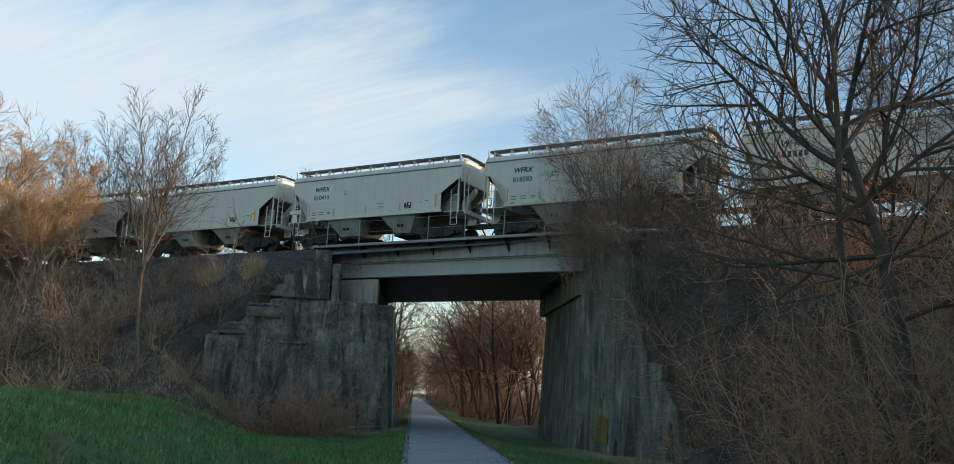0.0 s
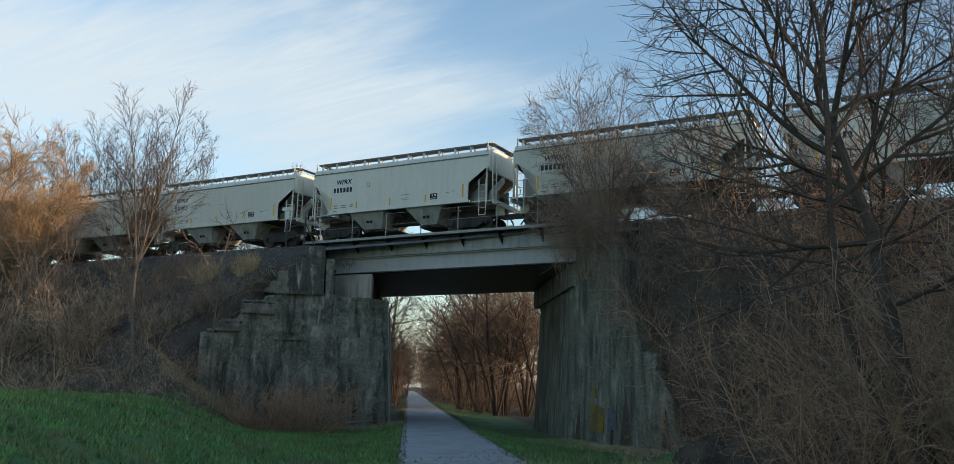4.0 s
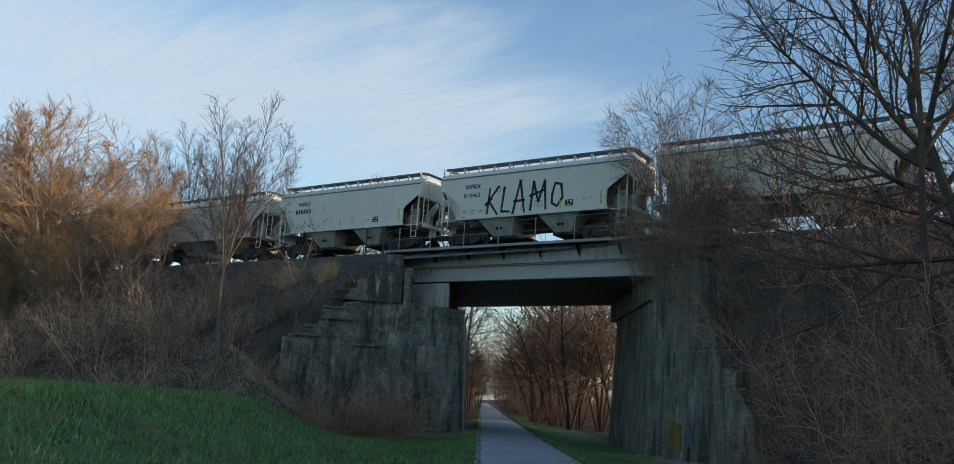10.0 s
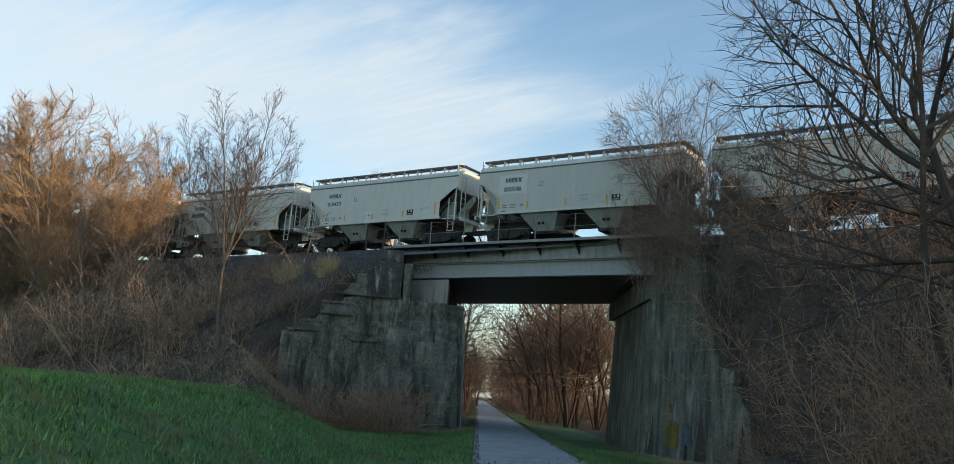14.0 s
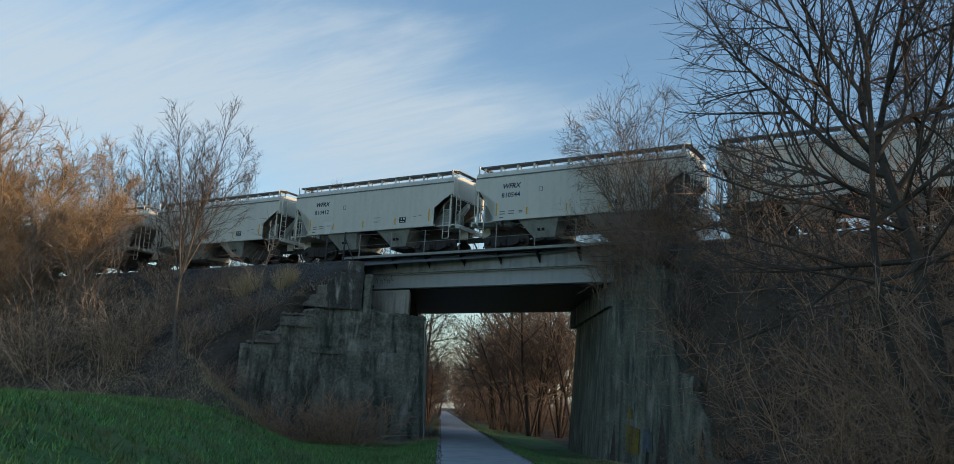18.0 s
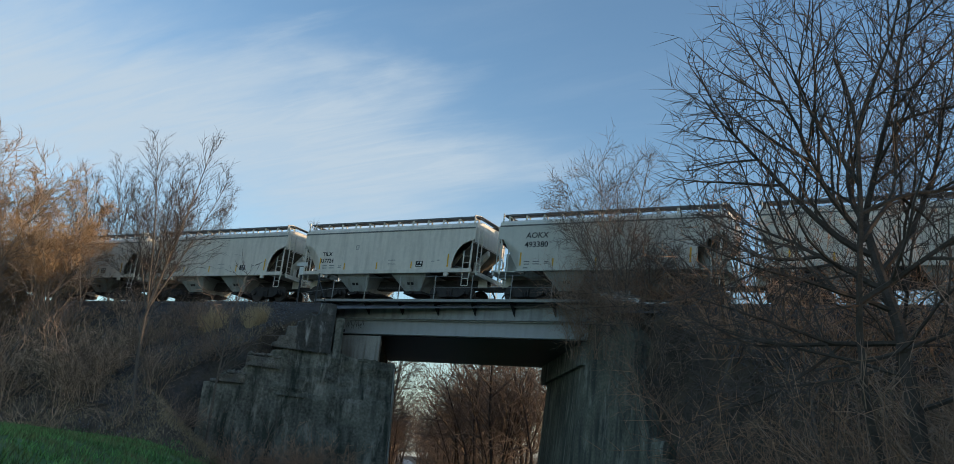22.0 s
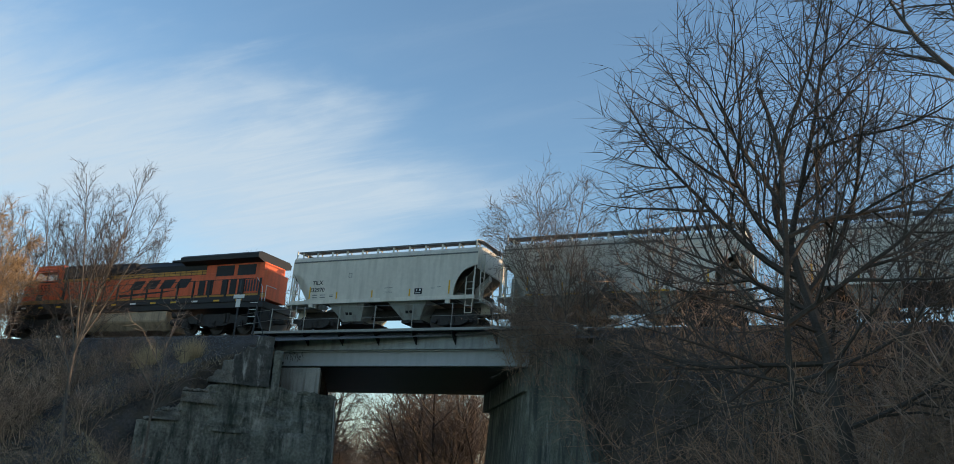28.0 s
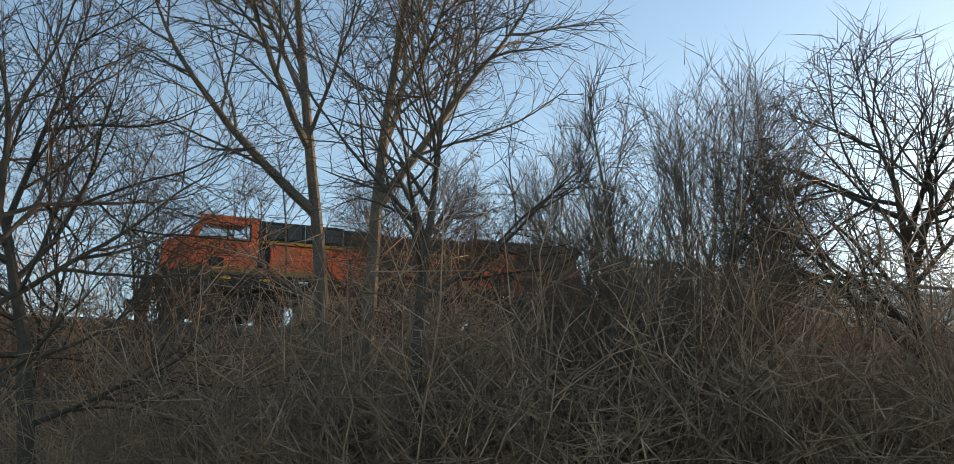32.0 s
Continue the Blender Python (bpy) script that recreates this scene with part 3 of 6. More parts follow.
def bridge():
    root = tagged(new("railway_bridge"), "grey painted steel plate girder railway bridge with bracketed walkway", "bridge", kind="structure")
    for y, nm in ((-2.2, "near"), (1.9, ""), (4.0, ""), (8.0, "")):
        bm = B()
        x0, x1 = skew(0.0, y), skew(14.45, y)
        prism(bm, [(x0, y + a, z) for a, z in ((-0.16, 7.41), (0.21, 7.41), (0.21, 7.46), (0.05, 7.46), (0.05, 8.13), (0.21, 8.13), (0.21, 8.18), (-0.16, 8.18), (-0.16, 8.13), (0, 8.13), (0, 7.46), (-0.16, 7.46))], (x1 - x0, 0, 0))
        bmesh.ops.triangulate(bm, faces=[f for f in bm.faces if len(f.verts) > 4])
        # inner girders are black to paint in the shade below the deck
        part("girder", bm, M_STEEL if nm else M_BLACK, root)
    # added black sheet that stands in for the dark shade between the girders
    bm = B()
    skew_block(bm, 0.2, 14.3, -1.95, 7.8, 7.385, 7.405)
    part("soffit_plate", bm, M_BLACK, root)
    for k in range(7):
        bm = B()
        x, z = 0.55 + 0.16 * k, 7.72 + 0.12 * math.sin(k * 2.3)
        pipe(bm, [(x, -2.206, z), (x + 0.10, -2.206, z + 0.34), (x + 0.20, -2.206, z + 0.05 * (k % 3)), (x + 0.12, -2.206, z + 0.16)], 0.013, 4)
        part("paint_scrawl", bm, M_SEAM, root, "illegible grey paint scrawl")
    bm = B()
    skew_block(bm, -1.2, 15.2, -2.28, 8.3, 8.2, 8.98)
    part("deck", bm, M_DARKSTEEL, root, "dark ballast deck")
    bm = B()
    box(bm, -0.6, 15.4, -2.42, -2.30, 8.26, 9.0)
    box(bm, -0.6, 15.4, -2.50, -2.28, 8.19, 8.25)
    part("fascia", bm, M_FASCIA, root, "weathered grey fascia panel")
    bm = B()
    for k in range(9):
        box(bm, -1.2, 15.7, -2.97 + k * 0.075, -2.918 + k * 0.075, 9.02, 9.06)
    for k in range(40):
        box(bm, -1.1 + k * 0.43, -1.08 + k * 0.43, -2.98, -2.34, 9.0, 9.02)
    tagged(part("walkway", bm, M_DARKSTEEL, root, "dark open steel grating walkway"), kind="stuff")
    bm = B()
    box(bm, -1.2, 15.7, -3.04, -2.99, 8.98, 9.11)
    part("edge_angle", bm, M_POST, root)
    bm = B()
    # cross beams coloured black for the shade under the deck
    for k in range(34):
        x = -0.2 + k * 0.43
        skew_block(bm, x, x + 0.07, -2.05, 8.0, 7.5, 7.8)
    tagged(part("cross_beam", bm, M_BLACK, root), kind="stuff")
    bk = B()
    prism(bk, [(0, -2.425, 8.40), (0, -2.425, 9.0), (0, -2.98, 9.0), (0, -2.98, 8.90)], (0.05, 0, 0))
    bk = mesh_of("bracket", bk, M_BLACK)
    ps = B()
    cyl(ps, (0, 0, 0), (0, 0, 1.32), 0.028, n=6)
    ps = mesh_of("post", ps, M_POST)
    for x in POST_X:
        share("bracket", bk, root, pose(x, 0, 0))
        share("post", ps, root, pose(x, -3.02, 8.98, 1.5 * math.sin(x * 7), 1.5 * math.sin(x * 3), 0))
    for z in (9.68, 10.25):
        bm = B()
        xs = [-2.2] + POST_X + [16.4]
        pipe(bm, [(x, -3.02, (z if 0 < i < len(xs) - 1 else z - 0.25)) for i, x in enumerate(xs)], 0.010, 4)
        part("hand_cable", bm, M_POST, root)
    bm = B()
    box(bm, 0.02, 0.5, -2.26, -2.2, 7.46, 7.64)
    part("end_plate", bm, M_BLACK, root)


def tracks():
    for y0, nm in ((0.0, "near"), (4.3, "far")):
        root = tagged(new("railway_track"), "steel rails on dark wooden ties in grey ballast", "railway track", kind="structure")
        for s in (-0.755, 0.755):
            bm = B()
            y = y0 + s
            prism(bm, [(-420, y - 0.075, RAIL - 0.18), (-420, y + 0.075, RAIL - 0.18), (-420, y + 0.02, RAIL - 0.14), (-420, y + 0.02, RAIL - 0.04), (-420, y + 0.036, RAIL), (-420, y - 0.036, RAIL), (-420, y - 0.02, RAIL - 0.04), (-420, y - 0.02, RAIL - 0.14)], (840, 0, 0))
            part("rail", bm, M_RAIL, root)
        t = B()
        box(t, -0.11, 0.11, -1.3, 1.3, -0.17, 0)
        t = mesh_of("tie", t, M_TIE)
        for i in range(150 if y0 == 0 else 0):
            share("tie", t, root, pose(-30 + i * 0.52, y0 + 0.03 * math.sin(i * 9), RAIL - 0.18, 0, 0, 0.6 * math.sin(i * 5)))
    bm = B()
    n = 420
    prof = [(-3.7, 8.4), (-2.2, 9.06), (-1.5, 9.21), (0, 9.23), (1.5, 9.21), (2.15, 9.11), (2.8, 9.21), (4.3, 9.23), (5.8, 9.21), (6.6, 9.04), (8.0, 8.5)]
    rows = []
    xs = [-420 + 10 * i for i in range(35)] + [-70 + 0.8 * i for i in range(86)] + [-1.2, 15.2] + [15.9 + 0.8 * i for i in range(120)] + [112 + 10 * i for i in range(30)]
    for x in xs:
        onb = -0.9 < x < 15.3
        rows.append([bm.verts.new((x, max(y, -2.2) if onb else y, (max(z, 8.95) if onb else z) + 0.05 * noise.noise((x * 1.7, y * 2, 1)))) for y, z in prof])
    for a, b in zip(rows, rows[1:]):
        for i in range(len(prof) - 1):
            bm.faces.new((a[i], b[i], b[i + 1], a[i + 1]))
    structure("ballast", bm, M_BALLAST, "dark grey crushed stone ballast bed", "ballast")


def sign_post(x, y, h, boards, label):
    root = tagged(new("track_sign"), label, "sign")
    root.location = (x, y, 8.75)
    bm = B()
    box(bm, -0.035, 0.035, -0.03, 0.03, -0.3, h)
    part("post", bm, M_DARKSTEEL, root)
    for w, z0, z1 in boards:
        bm = B()
        box(bm, -w / 2, w / 2, -0.06, -0.035, z0, z1)
        bevel(bm, 0.008)
        part("board", bm, M_WHITE, root, "small white board")


def relay_cabinet():
    root = tagged(new("relay_cabinet"), "pale grey metal trackside relay cabinet on tall legs", "cabinet")
    root.location = (-9.83, 7.4, 9.0)
    bm = B()
    box(bm, -0.42, 0.42, -0.3, 0.3, 2.5, 4.25)
    bevel(bm, 0.03)
    body = part("body", bm, M_CAR_DIM, root)
    bm = B()
    box(bm, -0.48, 0.48, -0.36, 0.36, 4.25, 4.32)
    part("roof", bm, M_POST, root)
    for k in range(4):
        bm = B()
        box(bm, -0.36, 0.36, -0.315, -0.302, 2.65 + k * 0.34, 2.68 + k * 0.34)
        part("louvre", bm, M_POST, body)
    bm = B()
    box(bm, -0.09, 0.09, -0.32, -0.302, 3.95, 4.12)
    part("plate", bm, M_BLACK, body, "small dark plate")
    for x in (-0.36, 0.36):
        bm = B()
        box(bm, x - 0.05, x + 0.05, -0.25, 0.25, -0.5, 2.5)
        part("leg", bm, M_POST, root)


def leaning_post(x, y, h, tilt):
    root = tagged(new("marker_post"), "dark leaning steel post with a diagonal brace", "post")
    root.matrix_basis = pose(x, y, 8.7, 0, tilt, 0)
    bm = B()
    box(bm, -0.032, 0.032, -0.032, 0.032, -0.3, h)
    part("post", bm, M_DARKSTEEL, root)
    bm = B()
    pipe(bm, [(0.02, 0, h * 0.8), (0.75, 0, 0.1)], 0.03, 5)
    part("brace", bm, M_DARKSTEEL, root)


abutments()
bridge()
tracks()
sign_post(-2.15, -3.3, 2.2, ((0.74, 2.1, 2.3), (0.3, 1.62, 2.06)), "weathered white trackside milepost sign on a post")
relay_cabinet()
leaning_post(-0.98, -3.2, 1.75, 1)


# ---------------------------------------------------------------- rolling stock
def lettering(text, size, material, parent, m, name="lettering", label="", slant=0.0, bold=0.0):
    cu = bpy.data.curves.new("txt", "FONT")
    cu.body, cu.size, cu.align_x, cu.extrude, cu.resolution_u = text, size, "CENTER", 0.004, 2
    cu.shear, cu.offset = slant, size * bold
    tmp = new("txt", cu)
    me = bpy.data.meshes.new_from_object(tmp.evaluated_get(bpy.context.evaluated_depsgraph_get()))
    bpy.data.objects.remove(tmp)
    me.materials.clear()
    me.materials.append(material)
    ob = new(name, me)
    ob.parent = parent
    ob.matrix_basis = m
    if label:
        tagged(ob, label)
    return ob


def truck_meshes():
    f = B()
    for s in (-1, 1):
        y = s * 1.02
        prism(f, [(-1.15, y - 0.07, 0.36), (-1.15, y - 0.07, 0.56), (-0.6, y - 0.07, 0.78), (0.6, y - 0.07, 0.78), (1.15, y - 0.07, 0.56), (1.15, y - 0.07, 0.36), (0.95, y - 0.07, 0.40), (0.55, y - 0.07, 0.22), (-0.55, y - 0.07, 0.22), (-0.95, y - 0.07, 0.40)], (0, 0.14, 0))
        for x in (-0.86, 0.86):
            cyl(f, (x, y - s * 0.04, 0.46), (x, y + s * 0.17, 0.46), 0.13, n=10)
        for x in (-0.14, 0, 0.14):
            cyl(f, (x, y + s * 0.09, 0.24), (x, y + s * 0.09, 0.56), 0.065, n=7)
    box(f, -0.2, 0.2, -1.12, 1.12, 0.5, 0.75)
    w = B()
    for s in (-1, 1):
        y = s * 0.755
        for r, a, b in ((0.457, -0.07, 0.06), (0.485, 0.06, 0.09), (0.2, -0.11, 0.1)):
            cyl(w, (0, y - s * a, 0), (0, y - s * b, 0), r, n=20)
        for k in range(3):
            a = k * 2.094
            box(w, math.cos(a) * 0.3 - 0.05, math.cos(a) * 0.3 + 0.05, y + s * 0.07 - 0.006, y + s * 0.07 + 0.006, math.sin(a) * 0.3 - 0.05, math.sin(a) * 0.3 + 0.05)
    cyl(w, (0, -1.05, 0), (0, 1.05, 0), 0.08, n=8)
    return mesh_of("truck_frame", f, M_TRUCK), mesh_of("wheelset", w, M_WHEEL)


TRUCK, WHEELSET = truck_meshes()
WHEELS = []


def add_truck(parent, x, scale=1.0, axles=(-0.86, 0.86)):
    t = share("truck", TRUCK, parent, pose(x, 0, 0))
    for a in axles:
        WHEELS.append((share("wheelset", WHEELSET, t, pose(a, 0, 0.46)), a, 0.46))
    return t


def ladder(parent, name, x0, x1, y, z0, z1, step, r=0.022, material=None):
    bm = B()
    for x in (x0, x1):
        box(bm, x - r, x + r, y - r, y + r, z0, z1)
    z = z0 + step * 0.5
    while z < z1:
        cyl(bm, (x0, y, z), (x1, y, z), r * 0.7, n=5)
        z += step
    part(name, bm, material or M_CAR, parent)


def hopper(kind):
    """Two-bay covered hopper. Origin on top of the rail in its middle. kind: 'a' angular ends, 'b' rounded ends."""
    paint = M_CAR if kind == "a" else M_CAR_B
    car = tagged(new("hopper_car"), "grey two-bay covered hopper railcar with weathered paint rolling over the bridge", "railcar", group="train of hopper cars")
    E = 5.6
    # side sheets with the ends cut back
    if kind == "a":
        cut = [(4.42, 2.45), (5.36, 3.12), (E, 3.16)]
    else:
        cut = [(4.36 + 1.12 * (1 - math.cos(a)), 1.66 + 1.5 * math.sin(a)) for a in [i * math.pi / 16 for i in range(9)]] + [(E, 3.17)]
    low = 4.42 if kind == "a" else 4.36
    out = [(-low, 1.5), (low, 1.5)] + cut + [(E, 3.86)] + [(-E, 3.86)] + [(-x, z) for x, z in reversed(cut)]
    for s in (-1, 1):
        bm = B()
        prism(bm, [(x, s * 1.57, z) for x, z in out], (0, s * 0.03, 0))
        bmesh.ops.triangulate(bm, faces=[f for f in bm.faces if len(f.verts) > 4])
        part("side_sheet", bm, paint, car)
        bm = B()
        if kind == "a":
            box(bm, -4.5, 4.5, s * 1.53, s * 1.64, 1.44, 1.54)
        else:      # deep channel that runs past the body to the ends
            box(bm, -5.55, 5.55, s * 1.53, s * 1.67, 1.42, 1.62)
            for x in (-4.1, 4.1):
                box(bm, x - 0.13, x + 0.13, s * 1.56, s * 1.66, 1.24, 1.44)
        part("side_sill", bm, paint, car)
        bm = B()
        box(bm, -E + 0.02, E - 0.02, s * 1.60 - 0.018, s * 1.60 + 0.018, 3.79, 3.86)
        part("roof_seam", bm, M_SEAM, car)
        # weld seams, faint ribs
        for x in (-2.75, 0.05, 2.85):
            bm = B()
            box(bm, x - 0.012, x + 0.012, s * 1.595, s * 1.607, 1.56, 3.8)
            part("weld_seam", bm, paint, car)
    # roof, arched
    bm = B()
    arc = [(-1.6, 3.86), (-1.575, 4.0), (-1.46, 4.13), (-1.2, 4.22), (-0.7, 4.28), (0.7, 4.28), (1.2, 4.22), (1.46, 4.13), (1.575, 4.0), (1.6, 3.86)]
    prism(bm, [(-E, y, z) for y, z in arc], (2 * E, 0, 0))
    part("roof", bm, paint, car)
    bm = B()
    box(bm, -5.0, 5.0, -0.3, 0.3, 4.28, 4.38)
    bevel(bm, 0.03)
    part("hatch_cover", bm, paint, car)
    # running boards on stands
    for s in (-1, 1):
        bm = B()
        box(bm, -5.55, 5.55, s * 1.05 - 0.24, s * 1.05 + 0.24, 4.47, 4.55)
        part("running_board", bm, M_WALK, car, "galvanised roof walkway")
        bm = B()
        box(bm, -0.05, 0.05, s * 1.24 - 0.02, s * 1.24 + 0.02, 4.1, 4.47)
        box(bm, -0.03, 0.03, s * 0.85, s * 1.24, 4.42, 4.47)
        box(bm, -0.03, 0.03, s * 0.85 - 0.02, s * 0.85 + 0.02, 4.2, 4.47)
        st = mesh_of("walkway_stand", bm, paint)
        for k in range(12):
            share("walkway_stand", st, car, pose(-5.3 + k * 0.963, 0, 0))
    for e in (-1, 1):
        bm = B()
        box(bm, e * 5.5 - 0.16, e * 5.5 + 0.16, -1.2, 1.2, 4.505, 4.54)
        part("end_running_board", bm, M_WALK, car)
        # end sheet, slope sheet and shear plates
        bm = B()
        prism(bm, [(e * E, -1.57, 3.9), (e * E, 1.57, 3.9), (e * E, 1.57, 3.0), (e * E, -1.57, 3.0)], (-e * 0.03, 0, 0))
        part("end_sheet", bm, paint, car)
        # slope sheet coloured dark: shade of the open end is painted in
        bm = B()
        prism(bm, [(e * E, -1.57, 3.02), (e * E, 1.57, 3.02), (e * 3.9, 1.5, 1.62), (e * 3.9, -1.5, 1.62)], (0, 0, 0.04))
        part("end_slope", bm, M_SHADE_GRIME, car, "grimy end slope sheet with the shade of its underside in the colour")
        for y in (-1.2, 0, 1.16):
            bm = B()
            if kind == "a":
                prism(bm, [(e * 4.2, y, 1.48), (e * 5.3, y, 1.48), (e * 5.3, y, 2.45), (e * 5.0, y, 2.42), (e * 4.3, y, 1.9)], (0, 0.04, 0))
            else:
                prism(bm, [(e * 4.2, y, 1.48), (e * 5.35, y, 1.48), (e * 5.0, y, 1.72), (e * 4.3, y, 1.95)], (0, 0.04, 0))
            # dim paint carries the shade of the open car end
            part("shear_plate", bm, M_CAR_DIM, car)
        bm = B()
        prism(bm, [(e * 5.58, -0.14, 2.96), (e * 4.85, -0.14, 2.3), (e * 4.85, -0.14, 1.4), (e * 5.1, -0.14, 1.4), (e * 5.12, -0.14, 2.15), (e * 5.6, -0.14, 2.72)], (0, 0.28, 0))
        part("end_post", bm, paint, car)
        bm = B()
        box(bm, e * 5.2 - 0.62, e * 5.2 + 0.62, -1.5, 1.5, 1.42, 1.47)
        box(bm, e * 5.82 - 0.05, e * 5.82 + 0.05, -1.5, 1.5, 1.28, 1.5)
        box(bm, e * 5.6 - 0.3, e * 5.6 + 0.2, -0.25, 0.25, 0.9, 1.42)
        part("end_platform", bm, paint, car)
        bm = B()
        box(bm, e * 5.95 - 0.35, e * 5.95 + 0.33, -0.13, 0.13, 0.72, 0.98)
        cyl(bm, (e * 5.8, 0.35, 0.9), (e * 6.1, 0.25, 0.45), 0.04, n=5)
        part("coupler", bm, M_TRUCK, car)
        cyb = B()
        cyl(cyb, (e * 5.3, 0.35, 1.85), (e * 5.3, 0.95, 1.85), 0.17, n=10)
        if e < 0:      # round hand-brake wheel on the end
            wheel = B()
            for k in range(12):
                a, b = k * math.pi / 6, (k + 1) * math.pi / 6
                cyl(wheel, (-5.78, -0.75 + 0.24 * math.cos(a), 2.0 + 0.24 * math.sin(a)), (-5.78, -0.75 + 0.24 * math.cos(b), 2.0 + 0.24 * math.sin(b)), 0.02, n=4)
            part("brake_wheel", wheel, M_TRUCK, car)
        part("brake_reservoir", cyb, M_TRUCK, car)
        for s in (-1, 1):
            xa, xb = sorted((e * 5.02, e * 5.42))
            ladder(car, "side_ladder", xa, xb, s * 1.56, 1.4, 2.95 if e * s > 0 else 2.6, 0.36, material=paint)
            bm = B()
            box(bm, e * 5.46 - 0.025, e * 5.46 + 0.025, s * 1.56 - 0.03, s * 1.56 + 0.03, 1.3, 4.5)
            pipe(bm, [(e * 5.46, s * 1.56, 4.5), (e * 5.62, s * 1.3, 4.53), (e * 5.62, s * 1.1, 4.53)], 0.025, 5)
            part("grab_post", bm, paint, car)
            bm = B()
            for y in (s * 1.42, s * 1.02):
                box(bm, e * 5.72 - 0.02, e * 5.72 + 0.02, y - 0.02, y + 0.02, 1.45, 3.9)
            for k in range(8):
                cyl(bm, (e * 5.72, s * 1.42, 1.65 + 0.31 * k), (e * 5.72, s * 1.02, 1.65 + 0.31 * k), 0.015, n=5)
            part("end_ladder", bm, paint, car)
            bm = B()
            pipe(bm, [(e * 5.05, s * 1.56, 1.45), (e * 5.05, s * 1.58, 0.72), (e * 5.42, s * 1.58, 0.72), (e * 5.42, s * 1.56, 1.45)], 0.024, 5)
            pipe(bm, [(e * 5.05, s * 1.58, 1.08), (e * 5.42, s * 1.58, 1.08)], 0.02, 5)
            part("sill_step", bm, paint, car)
        add_truck(car, e * 4.1)
    # centre sill and the two bays
    bm = B()
    box(bm, -5.8, 5.8, -0.22, 0.22, 0.82, 1.3)
    part("centre_sill", bm, M_TRUCK, car)
    # floor sheet gets the same painted-in underside shade
    bm = B()
    prism(bm, [(-3.95, -1.45, 1.6), (-3.95, 1.45, 1.6), (3.95, 1.45, 1.6), (3.95, -1.45, 1.6)], (0, 0, 0.05))
    part("floor_sheet", bm, M_SHADE_GRIME, car)
    for x0, x1, b0, b1 in ((-3.15, -0.85, -2.4, -1.25), (0.5, 2.85, 1.3, 2.25)):
        bm = B()
        t = [(x0, -1.48, 1.5), (x1, -1.48, 1.5), (x1, 1.48, 1.5), (x0, 1.48, 1.5)]
        b = [(b0, -1.0, 0.56), (b1, -1.0, 0.56), (b1, 1.0, 0.56), (b0, 1.0, 0.56)]
        tv, bv = [bm.verts.new(p) for p in t], [bm.verts.new(p) for p in b]
        bm.faces.new(tv)
        bm.faces.new(bv[::-1])
        for i in range(4):
            bm.faces.new((tv[i], tv[(i + 1) % 4], bv[(i + 1) % 4], bv[i]))
        # bays take the dim paint: shade below the sill is in the colour
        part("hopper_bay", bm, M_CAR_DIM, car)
        bm = B()
        box(bm, b0 - 0.12, b1 + 0.12, -0.95, 0.95, 0.42, 0.56)
        box(bm, b1 + 0.1, b1 + 0.75, -0.5, 0.5, 0.44, 0.5)
        box(bm, (b0 + b1) / 2 - 0.1, (b0 + b1) / 2 + 0.1, -1.2, 1.2, 0.44, 0.52)
        part("outlet_gate", bm, M_TRUCK, car)
        for s in (-1, 1):
            bm = B()
            c, z = (x0 + x1 + b0 + b1) / 4, 0.95
            for dx in (-0.2, 0.03):
                prism(bm, [(c + dx, s * 1.23, z + 0.05), (c + dx + 0.16, s * 1.23, z + 0.05), (c + dx + 0.16, s * 1.165, z - 0.08), (c + dx, s * 1.165, z - 0.08)], (0, s * 0.02, 0))
            part("gate_label", bm, M_BLACK, car)
    # markings on both sides
    for s in (-1, 1):
        f = -1 if s > 0 else 1
        for x, z0, z1 in ((-4.3, 1.72, 2.4), (-2.55, 1.68, 2.06), (-0.36, 1.68, 2.06), (1.88, 1.68, 2.06), (4.12, 1.72, 2.42)):
            bm = B()
            box(bm, f * x - 0.04, f * x + 0.04, s * 1.603, s * 1.609, z0, z1)
            part("reflector_strip", bm, M_YELLOW, car)
        bm = B()
        box(bm, f * 2.38 - 0.22, f * 2.38 + 0.22, s * 1.603, s * 1.607, 1.76, 2.08)
        part("placard", bm, M_BLACK, car, "black consolidated stencil panel")
        bm = B()
        for dx, dz, w, h in ((-0.08, 0.06, 0.05, 0.12), (0.1, 0.06, 0.1, 0.11), (-0.02, -0.1, 0.3, 0.035)):
            box(bm, f * 2.38 + f * dx - w / 2, f * 2.38 + f * dx + w / 2, s * 1.607, s * 1.611, 1.93 + dz - h / 2, 1.93 + dz + h / 2)
        part("placard_print", bm, M_WHITE, car)
        bm = B()
